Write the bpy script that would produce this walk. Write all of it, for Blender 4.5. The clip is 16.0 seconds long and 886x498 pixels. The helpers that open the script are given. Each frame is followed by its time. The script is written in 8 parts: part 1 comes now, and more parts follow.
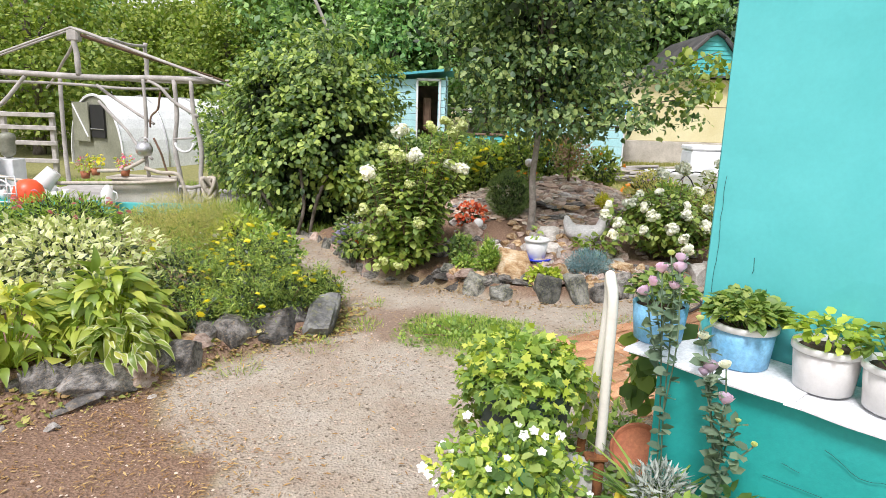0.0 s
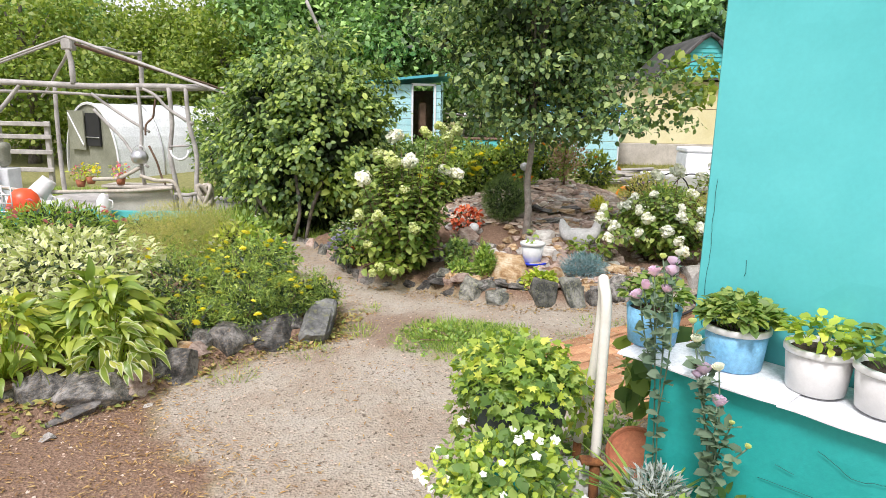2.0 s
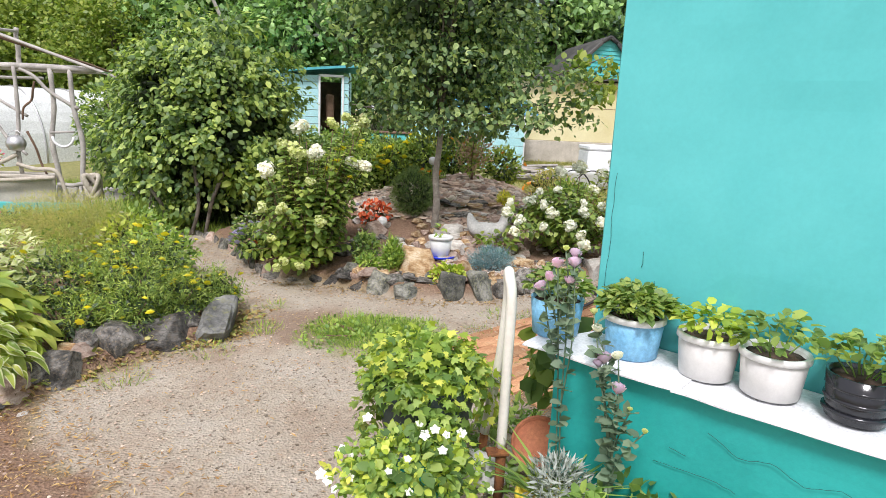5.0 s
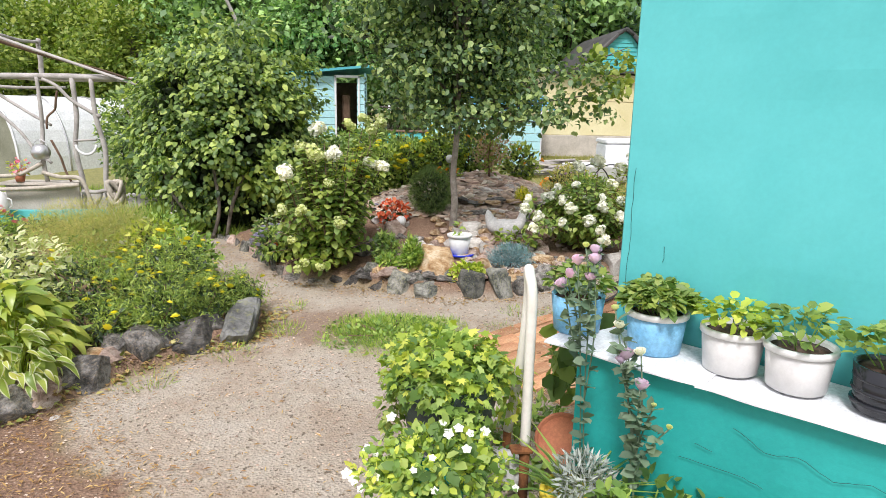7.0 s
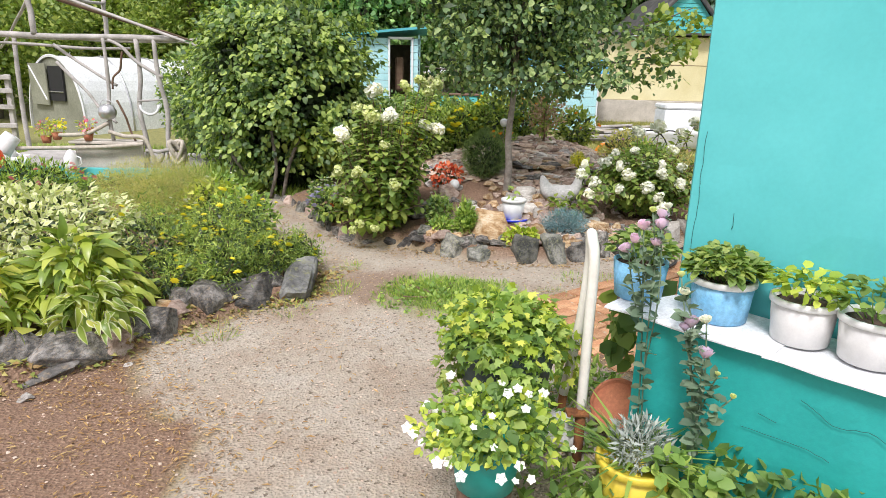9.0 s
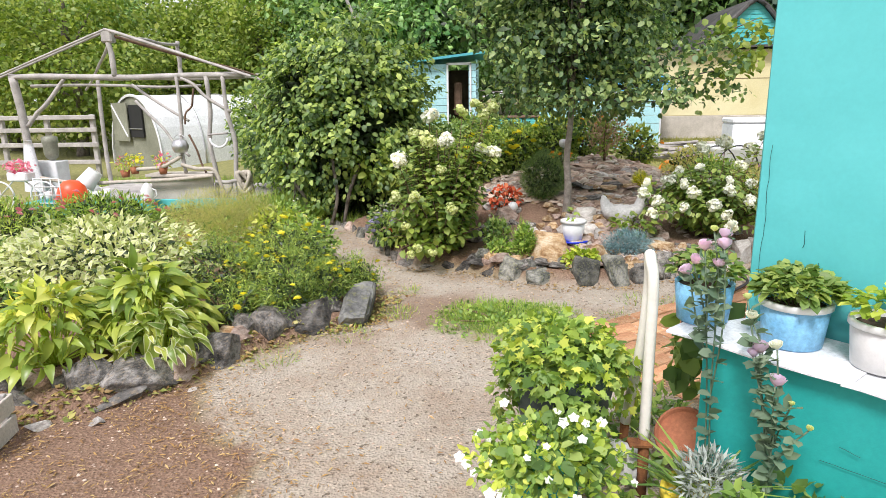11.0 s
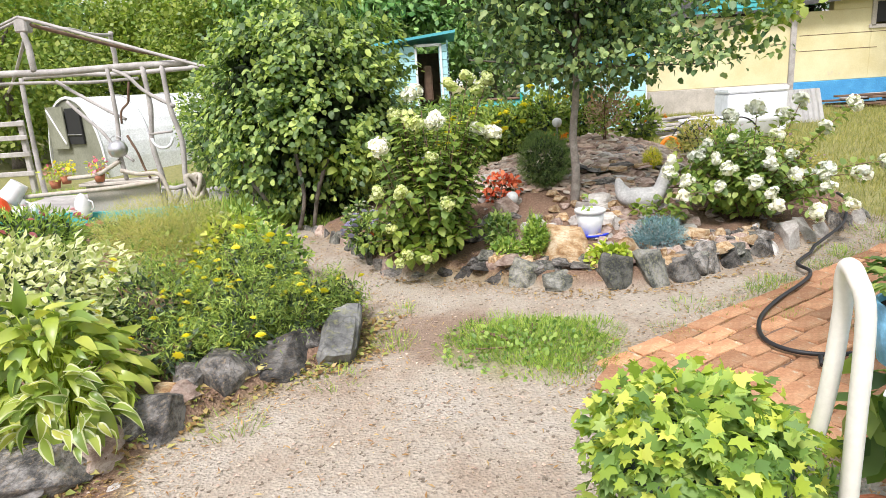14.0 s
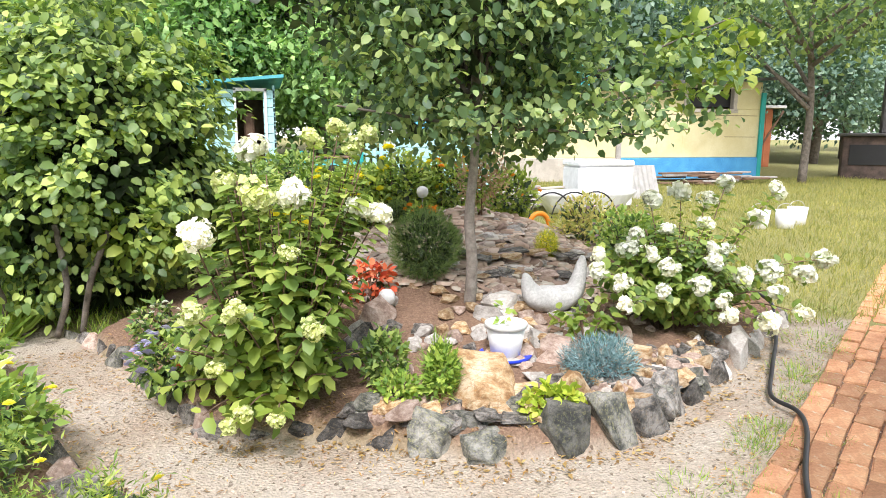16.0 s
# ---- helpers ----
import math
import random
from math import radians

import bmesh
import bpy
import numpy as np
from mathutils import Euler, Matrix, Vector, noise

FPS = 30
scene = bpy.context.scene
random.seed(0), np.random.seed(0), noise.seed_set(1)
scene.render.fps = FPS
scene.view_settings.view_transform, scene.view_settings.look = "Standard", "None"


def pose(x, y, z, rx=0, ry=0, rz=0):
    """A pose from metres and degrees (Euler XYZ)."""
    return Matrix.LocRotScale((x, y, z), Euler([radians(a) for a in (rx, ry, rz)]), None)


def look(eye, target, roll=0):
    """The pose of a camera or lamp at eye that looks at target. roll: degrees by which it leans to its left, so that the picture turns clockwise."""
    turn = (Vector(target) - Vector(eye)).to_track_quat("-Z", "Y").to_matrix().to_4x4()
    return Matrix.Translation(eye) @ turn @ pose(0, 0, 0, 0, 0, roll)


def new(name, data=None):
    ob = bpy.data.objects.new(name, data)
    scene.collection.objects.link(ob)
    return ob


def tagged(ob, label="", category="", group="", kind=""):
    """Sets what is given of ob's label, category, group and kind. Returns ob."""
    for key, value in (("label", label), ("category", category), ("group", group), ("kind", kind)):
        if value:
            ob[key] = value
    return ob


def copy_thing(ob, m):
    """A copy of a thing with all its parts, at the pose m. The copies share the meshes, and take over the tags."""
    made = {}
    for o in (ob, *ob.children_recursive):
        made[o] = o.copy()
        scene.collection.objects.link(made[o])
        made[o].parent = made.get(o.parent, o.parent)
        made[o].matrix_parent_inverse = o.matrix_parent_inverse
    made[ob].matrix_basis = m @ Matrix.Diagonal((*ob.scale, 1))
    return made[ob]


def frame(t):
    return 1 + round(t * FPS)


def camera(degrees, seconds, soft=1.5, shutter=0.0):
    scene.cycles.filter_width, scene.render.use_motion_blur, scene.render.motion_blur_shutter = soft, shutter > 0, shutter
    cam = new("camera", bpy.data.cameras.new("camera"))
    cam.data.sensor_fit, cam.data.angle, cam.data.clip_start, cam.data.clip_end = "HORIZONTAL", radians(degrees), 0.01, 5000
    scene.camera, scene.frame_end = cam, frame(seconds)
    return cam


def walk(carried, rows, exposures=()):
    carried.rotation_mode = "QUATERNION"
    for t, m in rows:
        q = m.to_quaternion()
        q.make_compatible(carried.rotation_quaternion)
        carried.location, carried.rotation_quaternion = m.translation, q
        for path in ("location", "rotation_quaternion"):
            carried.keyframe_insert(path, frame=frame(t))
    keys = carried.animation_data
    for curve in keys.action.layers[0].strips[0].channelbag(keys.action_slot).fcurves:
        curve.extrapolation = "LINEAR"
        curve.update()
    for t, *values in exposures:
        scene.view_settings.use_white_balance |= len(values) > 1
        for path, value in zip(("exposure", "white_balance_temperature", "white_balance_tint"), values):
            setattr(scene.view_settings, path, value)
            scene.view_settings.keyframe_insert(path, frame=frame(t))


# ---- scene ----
cam = camera(69.8, 16.0, soft=0.6)
PATH = [
    (0, (0.022, 0.221, 1.587), (-0.006, 2.176, 1.167), 1.8),
    (0.5, (0.043, 0.211, 1.602), (0.081, 2.167, 1.187), 0.6),
    (1, (0.06, 0.212, 1.596), (0.106, 2.175, 1.217), 0.9),
    (1.5, (0.048, 0.206, 1.596), (0.066, 2.16, 1.168), 1.0),
    (2, (0.039, 0.216, 1.595), (0.018, 2.174, 1.188), 1.2),
    (2.5, (0.043, 0.229, 1.587), (0.033, 2.188, 1.182), 1.1),
    (3, (0.047, 0.243, 1.578), (0.09, 2.195, 1.143), 1.5),
    (3.5, (0.049, 0.258, 1.577), (0.15, 2.203, 1.125), 1.8),
    (4, (0.056, 0.277, 1.576), (0.258, 2.225, 1.168), 2.4),
    (4.5, (0.068, 0.281, 1.568), (0.374, 2.22, 1.187), 3.0),
    (5, (0.057, 0.262, 1.576), (0.319, 2.201, 1.163), 2.8),
    (5.2, (0.055, 0.253, 1.587), (0.268, 2.197, 1.167), 2.1),
    (7.3, (0.051, 0.255, 1.586), (0.246, 2.2, 1.161), 0.9),
    (7.5, (0.044, 0.248, 1.589), (0.214, 2.193, 1.158), 0.8),
    (8, (0.013, 0.24, 1.596), (0.104, 2.181, 1.123), 0.2),
    (8.5, (0.005, 0.257, 1.58), (0.083, 2.196, 1.096), 0.6),
    (9, (-0.003, 0.251, 1.57), (0.053, 2.178, 1.038), 1.5),
    (9.5, (-0.001, 0.252, 1.569), (-0.049, 2.185, 1.059), 0.0),
    (9.7, (0.01, 0.248, 1.572), (-0.117, 2.184, 1.086), -0.9),
    (11.8, (0.055, 0.306, 1.563), (-0.105, 2.248, 1.111), -0.9),
    (12, (0.062, 0.306, 1.567), (-0.123, 2.247, 1.12), -1.3),
    (12.5, (0.078, 0.405, 1.53), (-0.106, 2.331, 1.027), -0.5),
    (13, (-0.066, 0.591, 1.51), (-0.134, 2.534, 1.042), 0.3),
    (13.5, (-0.193, 0.887, 1.485), (-0.164, 2.823, 0.985), 0.6),
    (14, (-0.216, 1.299, 1.417), (-0.266, 3.238, 0.93), -3.7),
    (14.5, (-0.396, 1.742, 1.414), (-0.195, 3.675, 0.942), 1.5),
    (15, (-0.461, 2.191, 1.432), (-0.08, 4.104, 0.992), -0.9),
    (15.5, (-0.466, 2.6, 1.453), (-0.147, 4.551, 1.15), -4.4),
    (16, (-0.468, 3.022, 1.441), (0.072, 4.918, 1.105), 0.2),
]
EXPOSURE = [(t, stops, 6250, 15) for t, stops in ((0, 0.4), (3.5, 0.39), (5, 0.31), (7.5, 0.36), (9.7, 0.35), (12.5, 0.55), (13.5, 0.59), (14.5, 0.62), (16, 0.9))]
walk(cam, [(t, look(eye, target, roll)) for t, eye, target, roll in PATH], EXPOSURE)

# ---- world, sun and exposure ----
world = bpy.data.worlds.new("sky")
scene.world = world
world.use_nodes = True
wn, wl = world.node_tree.nodes, world.node_tree.links
sky = wn.new("ShaderNodeTexSky")
sky.sky_type = "NISHITA"
sky.sun_disc = False
sky.sun_elevation = radians(58)
sky.sun_rotation = radians(200)
sky.air_density, sky.dust_density, sky.ozone_density = 1.0, 6.0, 0.6
cloud = wn.new("ShaderNodeMixRGB")
cloud.inputs["Fac"].default_value = 0.8
cloud.inputs["Color2"].default_value = (9.3, 9.2, 9.3, 1)
wl.new(sky.outputs["Color"], cloud.inputs["Color1"])
wl.new(cloud.outputs["Color"], wn["Background"].inputs["Color"])
wn["Background"].inputs["Strength"].default_value = 0.106

sun = new("sun", bpy.data.lights.new("sun", "SUN"))
sun.data.energy, sun.data.angle, sun.data.color = 2.9, radians(14), (1.0, 0.975, 0.94)
sun.matrix_world = look((-4, -9, 18), (0, 3, 0))


# ---- materials ----
def material(name, rough=0.8, metal=0.0):
    m = bpy.data.materials.new(name)
    m.use_nodes = True
    b = m.node_tree.nodes["Principled BSDF"]
    b.inputs["Roughness"].default_value = rough
    b.inputs["Metallic"].default_value = metal
    return m, m.node_tree.nodes, m.node_tree.links, b


def ramp_node(n, l, source, stops):
    r = n.new("ShaderNodeValToRGB")
    e = r.color_ramp.elements
    while len(e) < len(stops):
        e.new(0.5)
    for k, (p, c) in zip(e, stops):
        k.position, k.color = p, (*c, 1)
    l.new(source, r.inputs["Fac"])
    return r


def noise_node(n, l, scale, detail=4.0, rough=0.6, coords=None):
    x = n.new("ShaderNodeTexNoise")
    x.inputs["Scale"].default_value, x.inputs["Detail"].default_value, x.inputs["Roughness"].default_value = scale, detail, rough
    if coords is not None:
        l.new(coords, x.inputs["Vector"])
    return x


def mix_node(n, l, fac, a, b, how="MIX"):
    x = n.new("ShaderNodeMixRGB")
    x.blend_type = how
    for key, v in (("Fac", fac), ("Color1", a), ("Color2", b)):
        if isinstance(v, (int, float)):
            x.inputs[key].default_value = v
        elif isinstance(v, tuple):
            x.inputs[key].default_value = (*v, 1)
        else:
            l.new(v, x.inputs[key])
    return x


def bump_node(n, l, b, height, strength, distance):
    x = n.new("ShaderNodeBump")
    x.inputs["Strength"].default_value, x.inputs["Distance"].default_value = strength, distance
    l.new(height, x.inputs["Height"])
    l.new(x.outputs["Normal"], b.inputs["Normal"])


def surface(name, c1, c2, scale=4.0, fine=60.0, rough=0.8, bump=0.4, depth=0.004, metal=0.0, spots=None, spot_at=0.62, per_object=0.0, fine_mix=1.0):
    """A surface of two tones at two scales, with fine relief and, where given, stains of a third colour."""
    m, n, l, b = material(name, rough, metal)
    tc = n.new("ShaderNodeNewGeometry").outputs["Position"] if per_object == 0 else n.new("ShaderNodeTexCoord").outputs["Object"]
    big, small = noise_node(n, l, scale, 5, 0.6, tc), noise_node(n, l, fine, 4, 0.7, tc)
    r = ramp_node(n, l, big.outputs["Fac"], [(0.33, c1), (0.67, c2)])
    g = ramp_node(n, l, small.outputs["Fac"], [(0.3, (0.72, 0.72, 0.72)), (0.7, (1.12, 1.12, 1.12))])
    c = mix_node(n, l, fine_mix, r.outputs["Color"], g.outputs["Color"], "MULTIPLY")
    if spots:
        s = noise_node(n, l, scale * 2.3, 6, 0.7, tc)
        k = ramp_node(n, l, s.outputs["Fac"], [(spot_at, (0, 0, 0)), (spot_at + 0.06, (1, 1, 1))])
        c = mix_node(n, l, k.outputs["Color"], c.outputs["Color"], spots)
    if per_object:
        o = n.new("ShaderNodeObjectInfo")
        v = ramp_node(n, l, o.outputs["Random"], [(0.0, (1 - per_object,) * 3), (1.0, (1 + per_object,) * 3)])
        c = mix_node(n, l, 1.0, c.outputs["Color"], v.outputs["Color"], "MULTIPLY")
    l.new(c.outputs["Color"], b.inputs["Base Color"])
    bump_node(n, l, b, small.outputs["Fac"], bump, depth)
    return m


def leaf_material(name, dark, mid, light, through_light=0.4, rough=0.5, gain=1.85):
    """Leaves that vary one by one, with light passing through them."""
    m, n, l, b = material(name, rough)
    g = n.new("ShaderNodeNewGeometry")
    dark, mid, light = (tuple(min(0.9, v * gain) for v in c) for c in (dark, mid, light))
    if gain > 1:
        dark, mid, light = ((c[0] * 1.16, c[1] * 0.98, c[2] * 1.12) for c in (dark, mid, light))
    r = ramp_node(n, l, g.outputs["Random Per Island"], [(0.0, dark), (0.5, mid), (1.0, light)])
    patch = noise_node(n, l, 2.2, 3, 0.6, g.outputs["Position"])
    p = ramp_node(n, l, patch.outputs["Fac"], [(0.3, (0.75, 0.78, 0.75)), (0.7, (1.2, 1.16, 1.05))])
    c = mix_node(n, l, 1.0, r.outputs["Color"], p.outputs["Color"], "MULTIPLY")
    l.new(c.outputs["Color"], b.inputs["Base Color"])
    t = n.new("ShaderNodeBsdfTranslucent")
    w = mix_node(n, l, 1.0, c.outputs["Color"], (1.15, 1.2, 0.7), "MULTIPLY")
    l.new(w.outputs["Color"], t.inputs["Color"])
    s = n.new("ShaderNodeMixShader")
    s.inputs["Fac"].default_value = through_light
    l.new(b.outputs["BSDF"], s.inputs[1])
    l.new(t.outputs["BSDF"], s.inputs[2])
    l.new(s.outputs["Shader"], n["Material Output"].inputs["Surface"])
    return m


def plain(name, c, rough=0.5, metal=0.0):
    return surface(name, tuple(v * 0.88 for v in c), tuple(min(1, v * 1.08) for v in c), 9.0, 120.0, rough, 0.12, 0.001, metal, fine_mix=0.2)


def stone(name, deep, mid, light, tint, per_object=0.25):
    """Broken rock: mottled, veined, with a tint of lichen or iron, and rough relief."""
    m, n, l, b = material(name, 0.8)
    tc = n.new("ShaderNodeTexCoord").outputs["Object"]
    o = n.new("ShaderNodeObjectInfo")
    sh = n.new("ShaderNodeVectorMath")
    sh.operation = "ADD"
    l.new(tc, sh.inputs[0])
    l.new(o.outputs["Location"], sh.inputs[1])
    v = sh.outputs["Vector"]
    big, small, vein = noise_node(n, l, 2.6, 8, 0.72, v), noise_node(n, l, 16, 6, 0.75, v), noise_node(n, l, 4.5, 3, 0.5, v)
    c = ramp_node(n, l, big.outputs["Fac"], [(0.40, deep), (0.49, mid), (0.60, light)])
    k = ramp_node(n, l, vein.outputs["Fac"], [(0.475, (0, 0, 0)), (0.5, (0.6, 0.6, 0.6)), (0.52, (0, 0, 0))])
    c = mix_node(n, l, k.outputs["Color"], c.outputs["Color"], deep)
    t = ramp_node(n, l, small.outputs["Fac"], [(0.52, (0, 0, 0)), (0.66, (0.8, 0.8, 0.8))])
    c = mix_node(n, l, t.outputs["Color"], c.outputs["Color"], tint)
    w = ramp_node(n, l, o.outputs["Random"], [(0.0, (1 - per_object,) * 3), (1.0, (1 + per_object,) * 3)])
    c = mix_node(n, l, 1.0, c.outputs["Color"], w.outputs["Color"], "MULTIPLY")
    l.new(c.outputs["Color"], b.inputs["Base Color"])
    h = mix_node(n, l, 0.5, big.outputs["Fac"], small.outputs["Fac"])
    bump_node(n, l, b, h.outputs["Color"], 0.7, 0.03)
    return m


M = {}
M["turquoise"] = surface("turquoise_paint", (0.08, 0.445, 0.45), (0.115, 0.525, 0.53), 1.2, 45, 0.6, 0.12, 0.002, fine_mix=0.18)
M["teal"] = surface("dark_teal_paint", (0.012, 0.31, 0.285), (0.02, 0.38, 0.35), 2.0, 50, 0.6, 0.25, 0.003, 0, (0.03, 0.25, 0.23), 0.72, fine_mix=0.3)
M["white_sheet"] = surface("white_sheet_paint", (0.72, 0.74, 0.76), (0.85, 0.86, 0.87), 5, 70, 0.5, 0.2, 0.002, 0, (0.45, 0.43, 0.40), 0.70)
M["crack"] = plain("crack", (0.02, 0.09, 0.08), 0.9)
M["blue_bucket"] = surface("blue_painted_plastic", (0.16, 0.42, 0.66), (0.24, 0.52, 0.74), 14, 60, 0.45, 0.3, 0.002, 0, (0.5, 0.65, 0.75), 0.70)
M["white_plastic"] = plain("white_plastic", (0.74, 0.74, 0.72), 0.4)
M["grey_plastic"] = plain("light_grey_plastic", (0.62, 0.61, 0.59), 0.45)
M["black_plastic"] = plain("black_plastic", (0.015, 0.016, 0.02), 0.15)
M["blue_plastic"] = plain("blue_plastic", (0.02, 0.05, 0.62), 0.35)
M["teal_plastic"] = plain("teal_plastic", (0.008, 0.26, 0.22), 0.4)
M["yellow_plastic"] = plain("yellow_plastic", (0.72, 0.55, 0.06), 0.45)
M["terracotta"] = surface("terracotta", (0.36, 0.12, 0.06), (0.45, 0.17, 0.08), 8, 60, 0.8)
M["urn"] = surface("dark_urn", (0.03, 0.05, 0.055), (0.06, 0.085, 0.085), 8, 60, 0.6)
M["plaster"] = surface("white_plaster", (0.5, 0.49, 0.47), (0.7, 0.69, 0.67), 7, 60, 0.85, 0.5, 0.004)
M["pipe"] = surface("cream_pipe_paint", (0.72, 0.68, 0.60), (0.80, 0.76, 0.69), 6, 50, 0.45, 0.15, 0.001, 0, (0.5, 0.40, 0.28), 0.80, fine_mix=0.3)
M["rust"] = surface("rust", (0.10, 0.035, 0.015), (0.30, 0.12, 0.04), 18, 90, 0.95)
M["soil"] = surface("soil", (0.06, 0.035, 0.025), (0.12, 0.07, 0.05), 9, 60, 0.95, 0.9, 0.01)
M["dark_stone"] = stone("dark_stone", (0.03, 0.029, 0.027), (0.105, 0.098, 0.089), (0.28, 0.262, 0.24), (0.25, 0.19, 0.12), 0.5)
M["green_stone"] = stone("green_stone", (0.045, 0.048, 0.043), (0.145, 0.143, 0.124), (0.29, 0.28, 0.25), (0.27, 0.26, 0.12), 0.45)
M["slab_stone"] = stone("lichened_slab", (0.05, 0.05, 0.048), (0.13, 0.13, 0.122), (0.25, 0.25, 0.235), (0.20, 0.20, 0.085), 0.1)
M["ochre_stone"] = stone("ochre_stone", (0.24, 0.13, 0.055), (0.45, 0.31, 0.165), (0.60, 0.49, 0.34), (0.40, 0.20, 0.07))
M["pink_stone"] = stone("pink_stone", (0.25, 0.165, 0.125), (0.41, 0.30, 0.24), (0.55, 0.44, 0.37), (0.35, 0.265, 0.21))
M["white_stone"] = stone("white_stone", (0.34, 0.31, 0.275), (0.50, 0.46, 0.415), (0.64, 0.61, 0.565), (0.44, 0.375, 0.31))
M["brick"] = surface("orange_paving_brick", (0.45, 0.205, 0.10), (0.59, 0.335, 0.18), 6, 55, 0.92, 0.9, 0.008, 0, (0.50, 0.40, 0.28), 0.60, 0.30)
M["bark"] = surface("grey_bark", (0.10, 0.085, 0.07), (0.24, 0.205, 0.17), 14, 60, 0.9, 0.9, 0.008)
M["pale_bark"] = surface("pale_grey_bark", (0.24, 0.20, 0.17), (0.40, 0.35, 0.30), 16, 70, 0.9, 0.7, 0.006)
M["old_wood"] = surface("weathered_grey_wood", (0.32, 0.30, 0.275), (0.52, 0.49, 0.46), 6, 70, 0.85, 0.7, 0.005)
M["brown_wood"] = surface("brown_wood", (0.12, 0.07, 0.045), (0.22, 0.14, 0.09), 6, 70, 0.85, 0.6, 0.005)
M["pale_wood"] = surface("pale_boards", (0.44, 0.40, 0.34), (0.60, 0.55, 0.48), 4, 60, 0.8, 0.5, 0.004)
M["rope"] = surface("pale_rope", (0.42, 0.37, 0.30), (0.58, 0.53, 0.45), 20, 120, 0.9, 0.8, 0.006)
M["polycarbonate"] = surface("milky_polycarbonate", (0.66, 0.68, 0.68), (0.80, 0.82, 0.82), 1.2, 30, 0.35, 0.1, 0.002)
M["dull_panel"] = surface("dull_green_panel", (0.20, 0.205, 0.15), (0.30, 0.305, 0.235), 2, 30, 0.5, 0.2, 0.002)
M["light_blue"] = surface("light_blue_boards", (0.36, 0.66, 0.70), (0.48, 0.76, 0.79), 2.5, 50, 0.65, 0.3, 0.003)
M["roof_blue"] = surface("turquoise_roof_sheet", (0.06, 0.36, 0.42), (0.11, 0.46, 0.52), 3, 50, 0.5, 0.2, 0.002)
M["yellow_wall"] = surface("pale_yellow_plaster", (0.62, 0.54, 0.28), (0.74, 0.68, 0.42), 1.3, 35, 0.8, 0.3, 0.004, 0, (0.60, 0.52, 0.36), 0.64, fine_mix=0.35)
M["house_blue"] = surface("bright_blue_paint", (0.05, 0.28, 0.58), (0.09, 0.38, 0.68), 3, 40, 0.65, 0.3, 0.003)
M["roof_dark"] = surface("dark_roofing", (0.05, 0.05, 0.05), (0.12, 0.115, 0.11), 4, 40, 0.85, 0.5, 0.005)
# near-black for the shade in openings, and for black wire
M["black_shade_wire"] = plain("black_for_shade_and_wire", (0.015, 0.015, 0.017), 0.6)
M["white_paint"] = plain("white_paint", (0.74, 0.75, 0.76), 0.45)
M["sooty_brick"] = surface("sooty_dark_brick", (0.05, 0.038, 0.033), (0.13, 0.09, 0.075), 5, 50, 0.9, 0.6, 0.006)
M["orange_boards"] = surface("orange_boards", (0.5, 0.15, 0.06), (0.6, 0.22, 0.1), 3, 40, 0.8)
M["orange_plastic"] = plain("orange_red_plastic", (0.80, 0.09, 0.02), 0.4)
M["steel"] = plain("dull_steel", (0.55, 0.55, 0.55), 0.35, 0.8)
M["hose"] = plain("black_rubber", (0.018, 0.018, 0.02), 0.5)

M["vine"] = leaf_material("vine_leaves", (0.022, 0.055, 0.018), (0.085, 0.155, 0.042), (0.23, 0.33, 0.08), gain=2.1)
# shade deep inside the foliage is put into this very dark leaf colour
M["baked_shade_leaf"] = leaf_material("inner_leaves", (0.010, 0.022, 0.008), (0.018, 0.038, 0.012), (0.03, 0.06, 0.018), 0.15)
M["tree_leaf"] = leaf_material("tree_leaves", (0.018, 0.042, 0.02), (0.05, 0.094, 0.036), (0.13, 0.19, 0.066), gain=3.2)
M["yellow_leaf"] = leaf_material("pale_tip_leaves", (0.20, 0.30, 0.04), (0.32, 0.40, 0.06), (0.45, 0.50, 0.10))
# distance haze is put into these leaf colours: both lifted, the dark one blued
M["forest"] = leaf_material("forest_leaves", (0.03, 0.065, 0.025), (0.06, 0.12, 0.04), (0.11, 0.19, 0.06), 0.3, 0.6, gain=3.9)
M["forest_dark_hazed"] = leaf_material("hazed_dark_forest_leaves", (0.014, 0.032, 0.024), (0.03, 0.058, 0.042), (0.055, 0.09, 0.062), 0.25, 0.6, gain=5.4)
M["spring_leaf"] = leaf_material("bright_tree_leaves", (0.10, 0.20, 0.03), (0.19, 0.31, 0.05), (0.32, 0.43, 0.09), 0.4, gain=1.15)
M["bush"] = leaf_material("shrub_leaves", (0.035, 0.08, 0.022), (0.09, 0.17, 0.04), (0.21, 0.30, 0.075))
M["hydrangea_leaf"] = leaf_material("hydrangea_leaves", (0.06, 0.12, 0.028), (0.125, 0.215, 0.045), (0.25, 0.34, 0.08), 0.4, gain=1.65)
M["lime"] = leaf_material("lime_leaves", (0.16, 0.28, 0.03), (0.30, 0.44, 0.05), (0.50, 0.60, 0.11), 0.4, gain=1.3)
M["fern"] = leaf_material("fine_green_leaves", (0.06, 0.13, 0.03), (0.12, 0.22, 0.045), (0.22, 0.33, 0.07))
M["haze"] = leaf_material("airy_seed_haze", (0.16, 0.21, 0.055), (0.24, 0.28, 0.085), (0.34, 0.33, 0.14), 0.5)
M["grass"] = leaf_material("grass_blades", (0.07, 0.15, 0.02), (0.14, 0.25, 0.04), (0.26, 0.36, 0.07), 0.35)
M["conifer"] = leaf_material("dark_conifer", (0.045, 0.092, 0.022), (0.085, 0.16, 0.042), (0.135, 0.225, 0.065), 0.2)
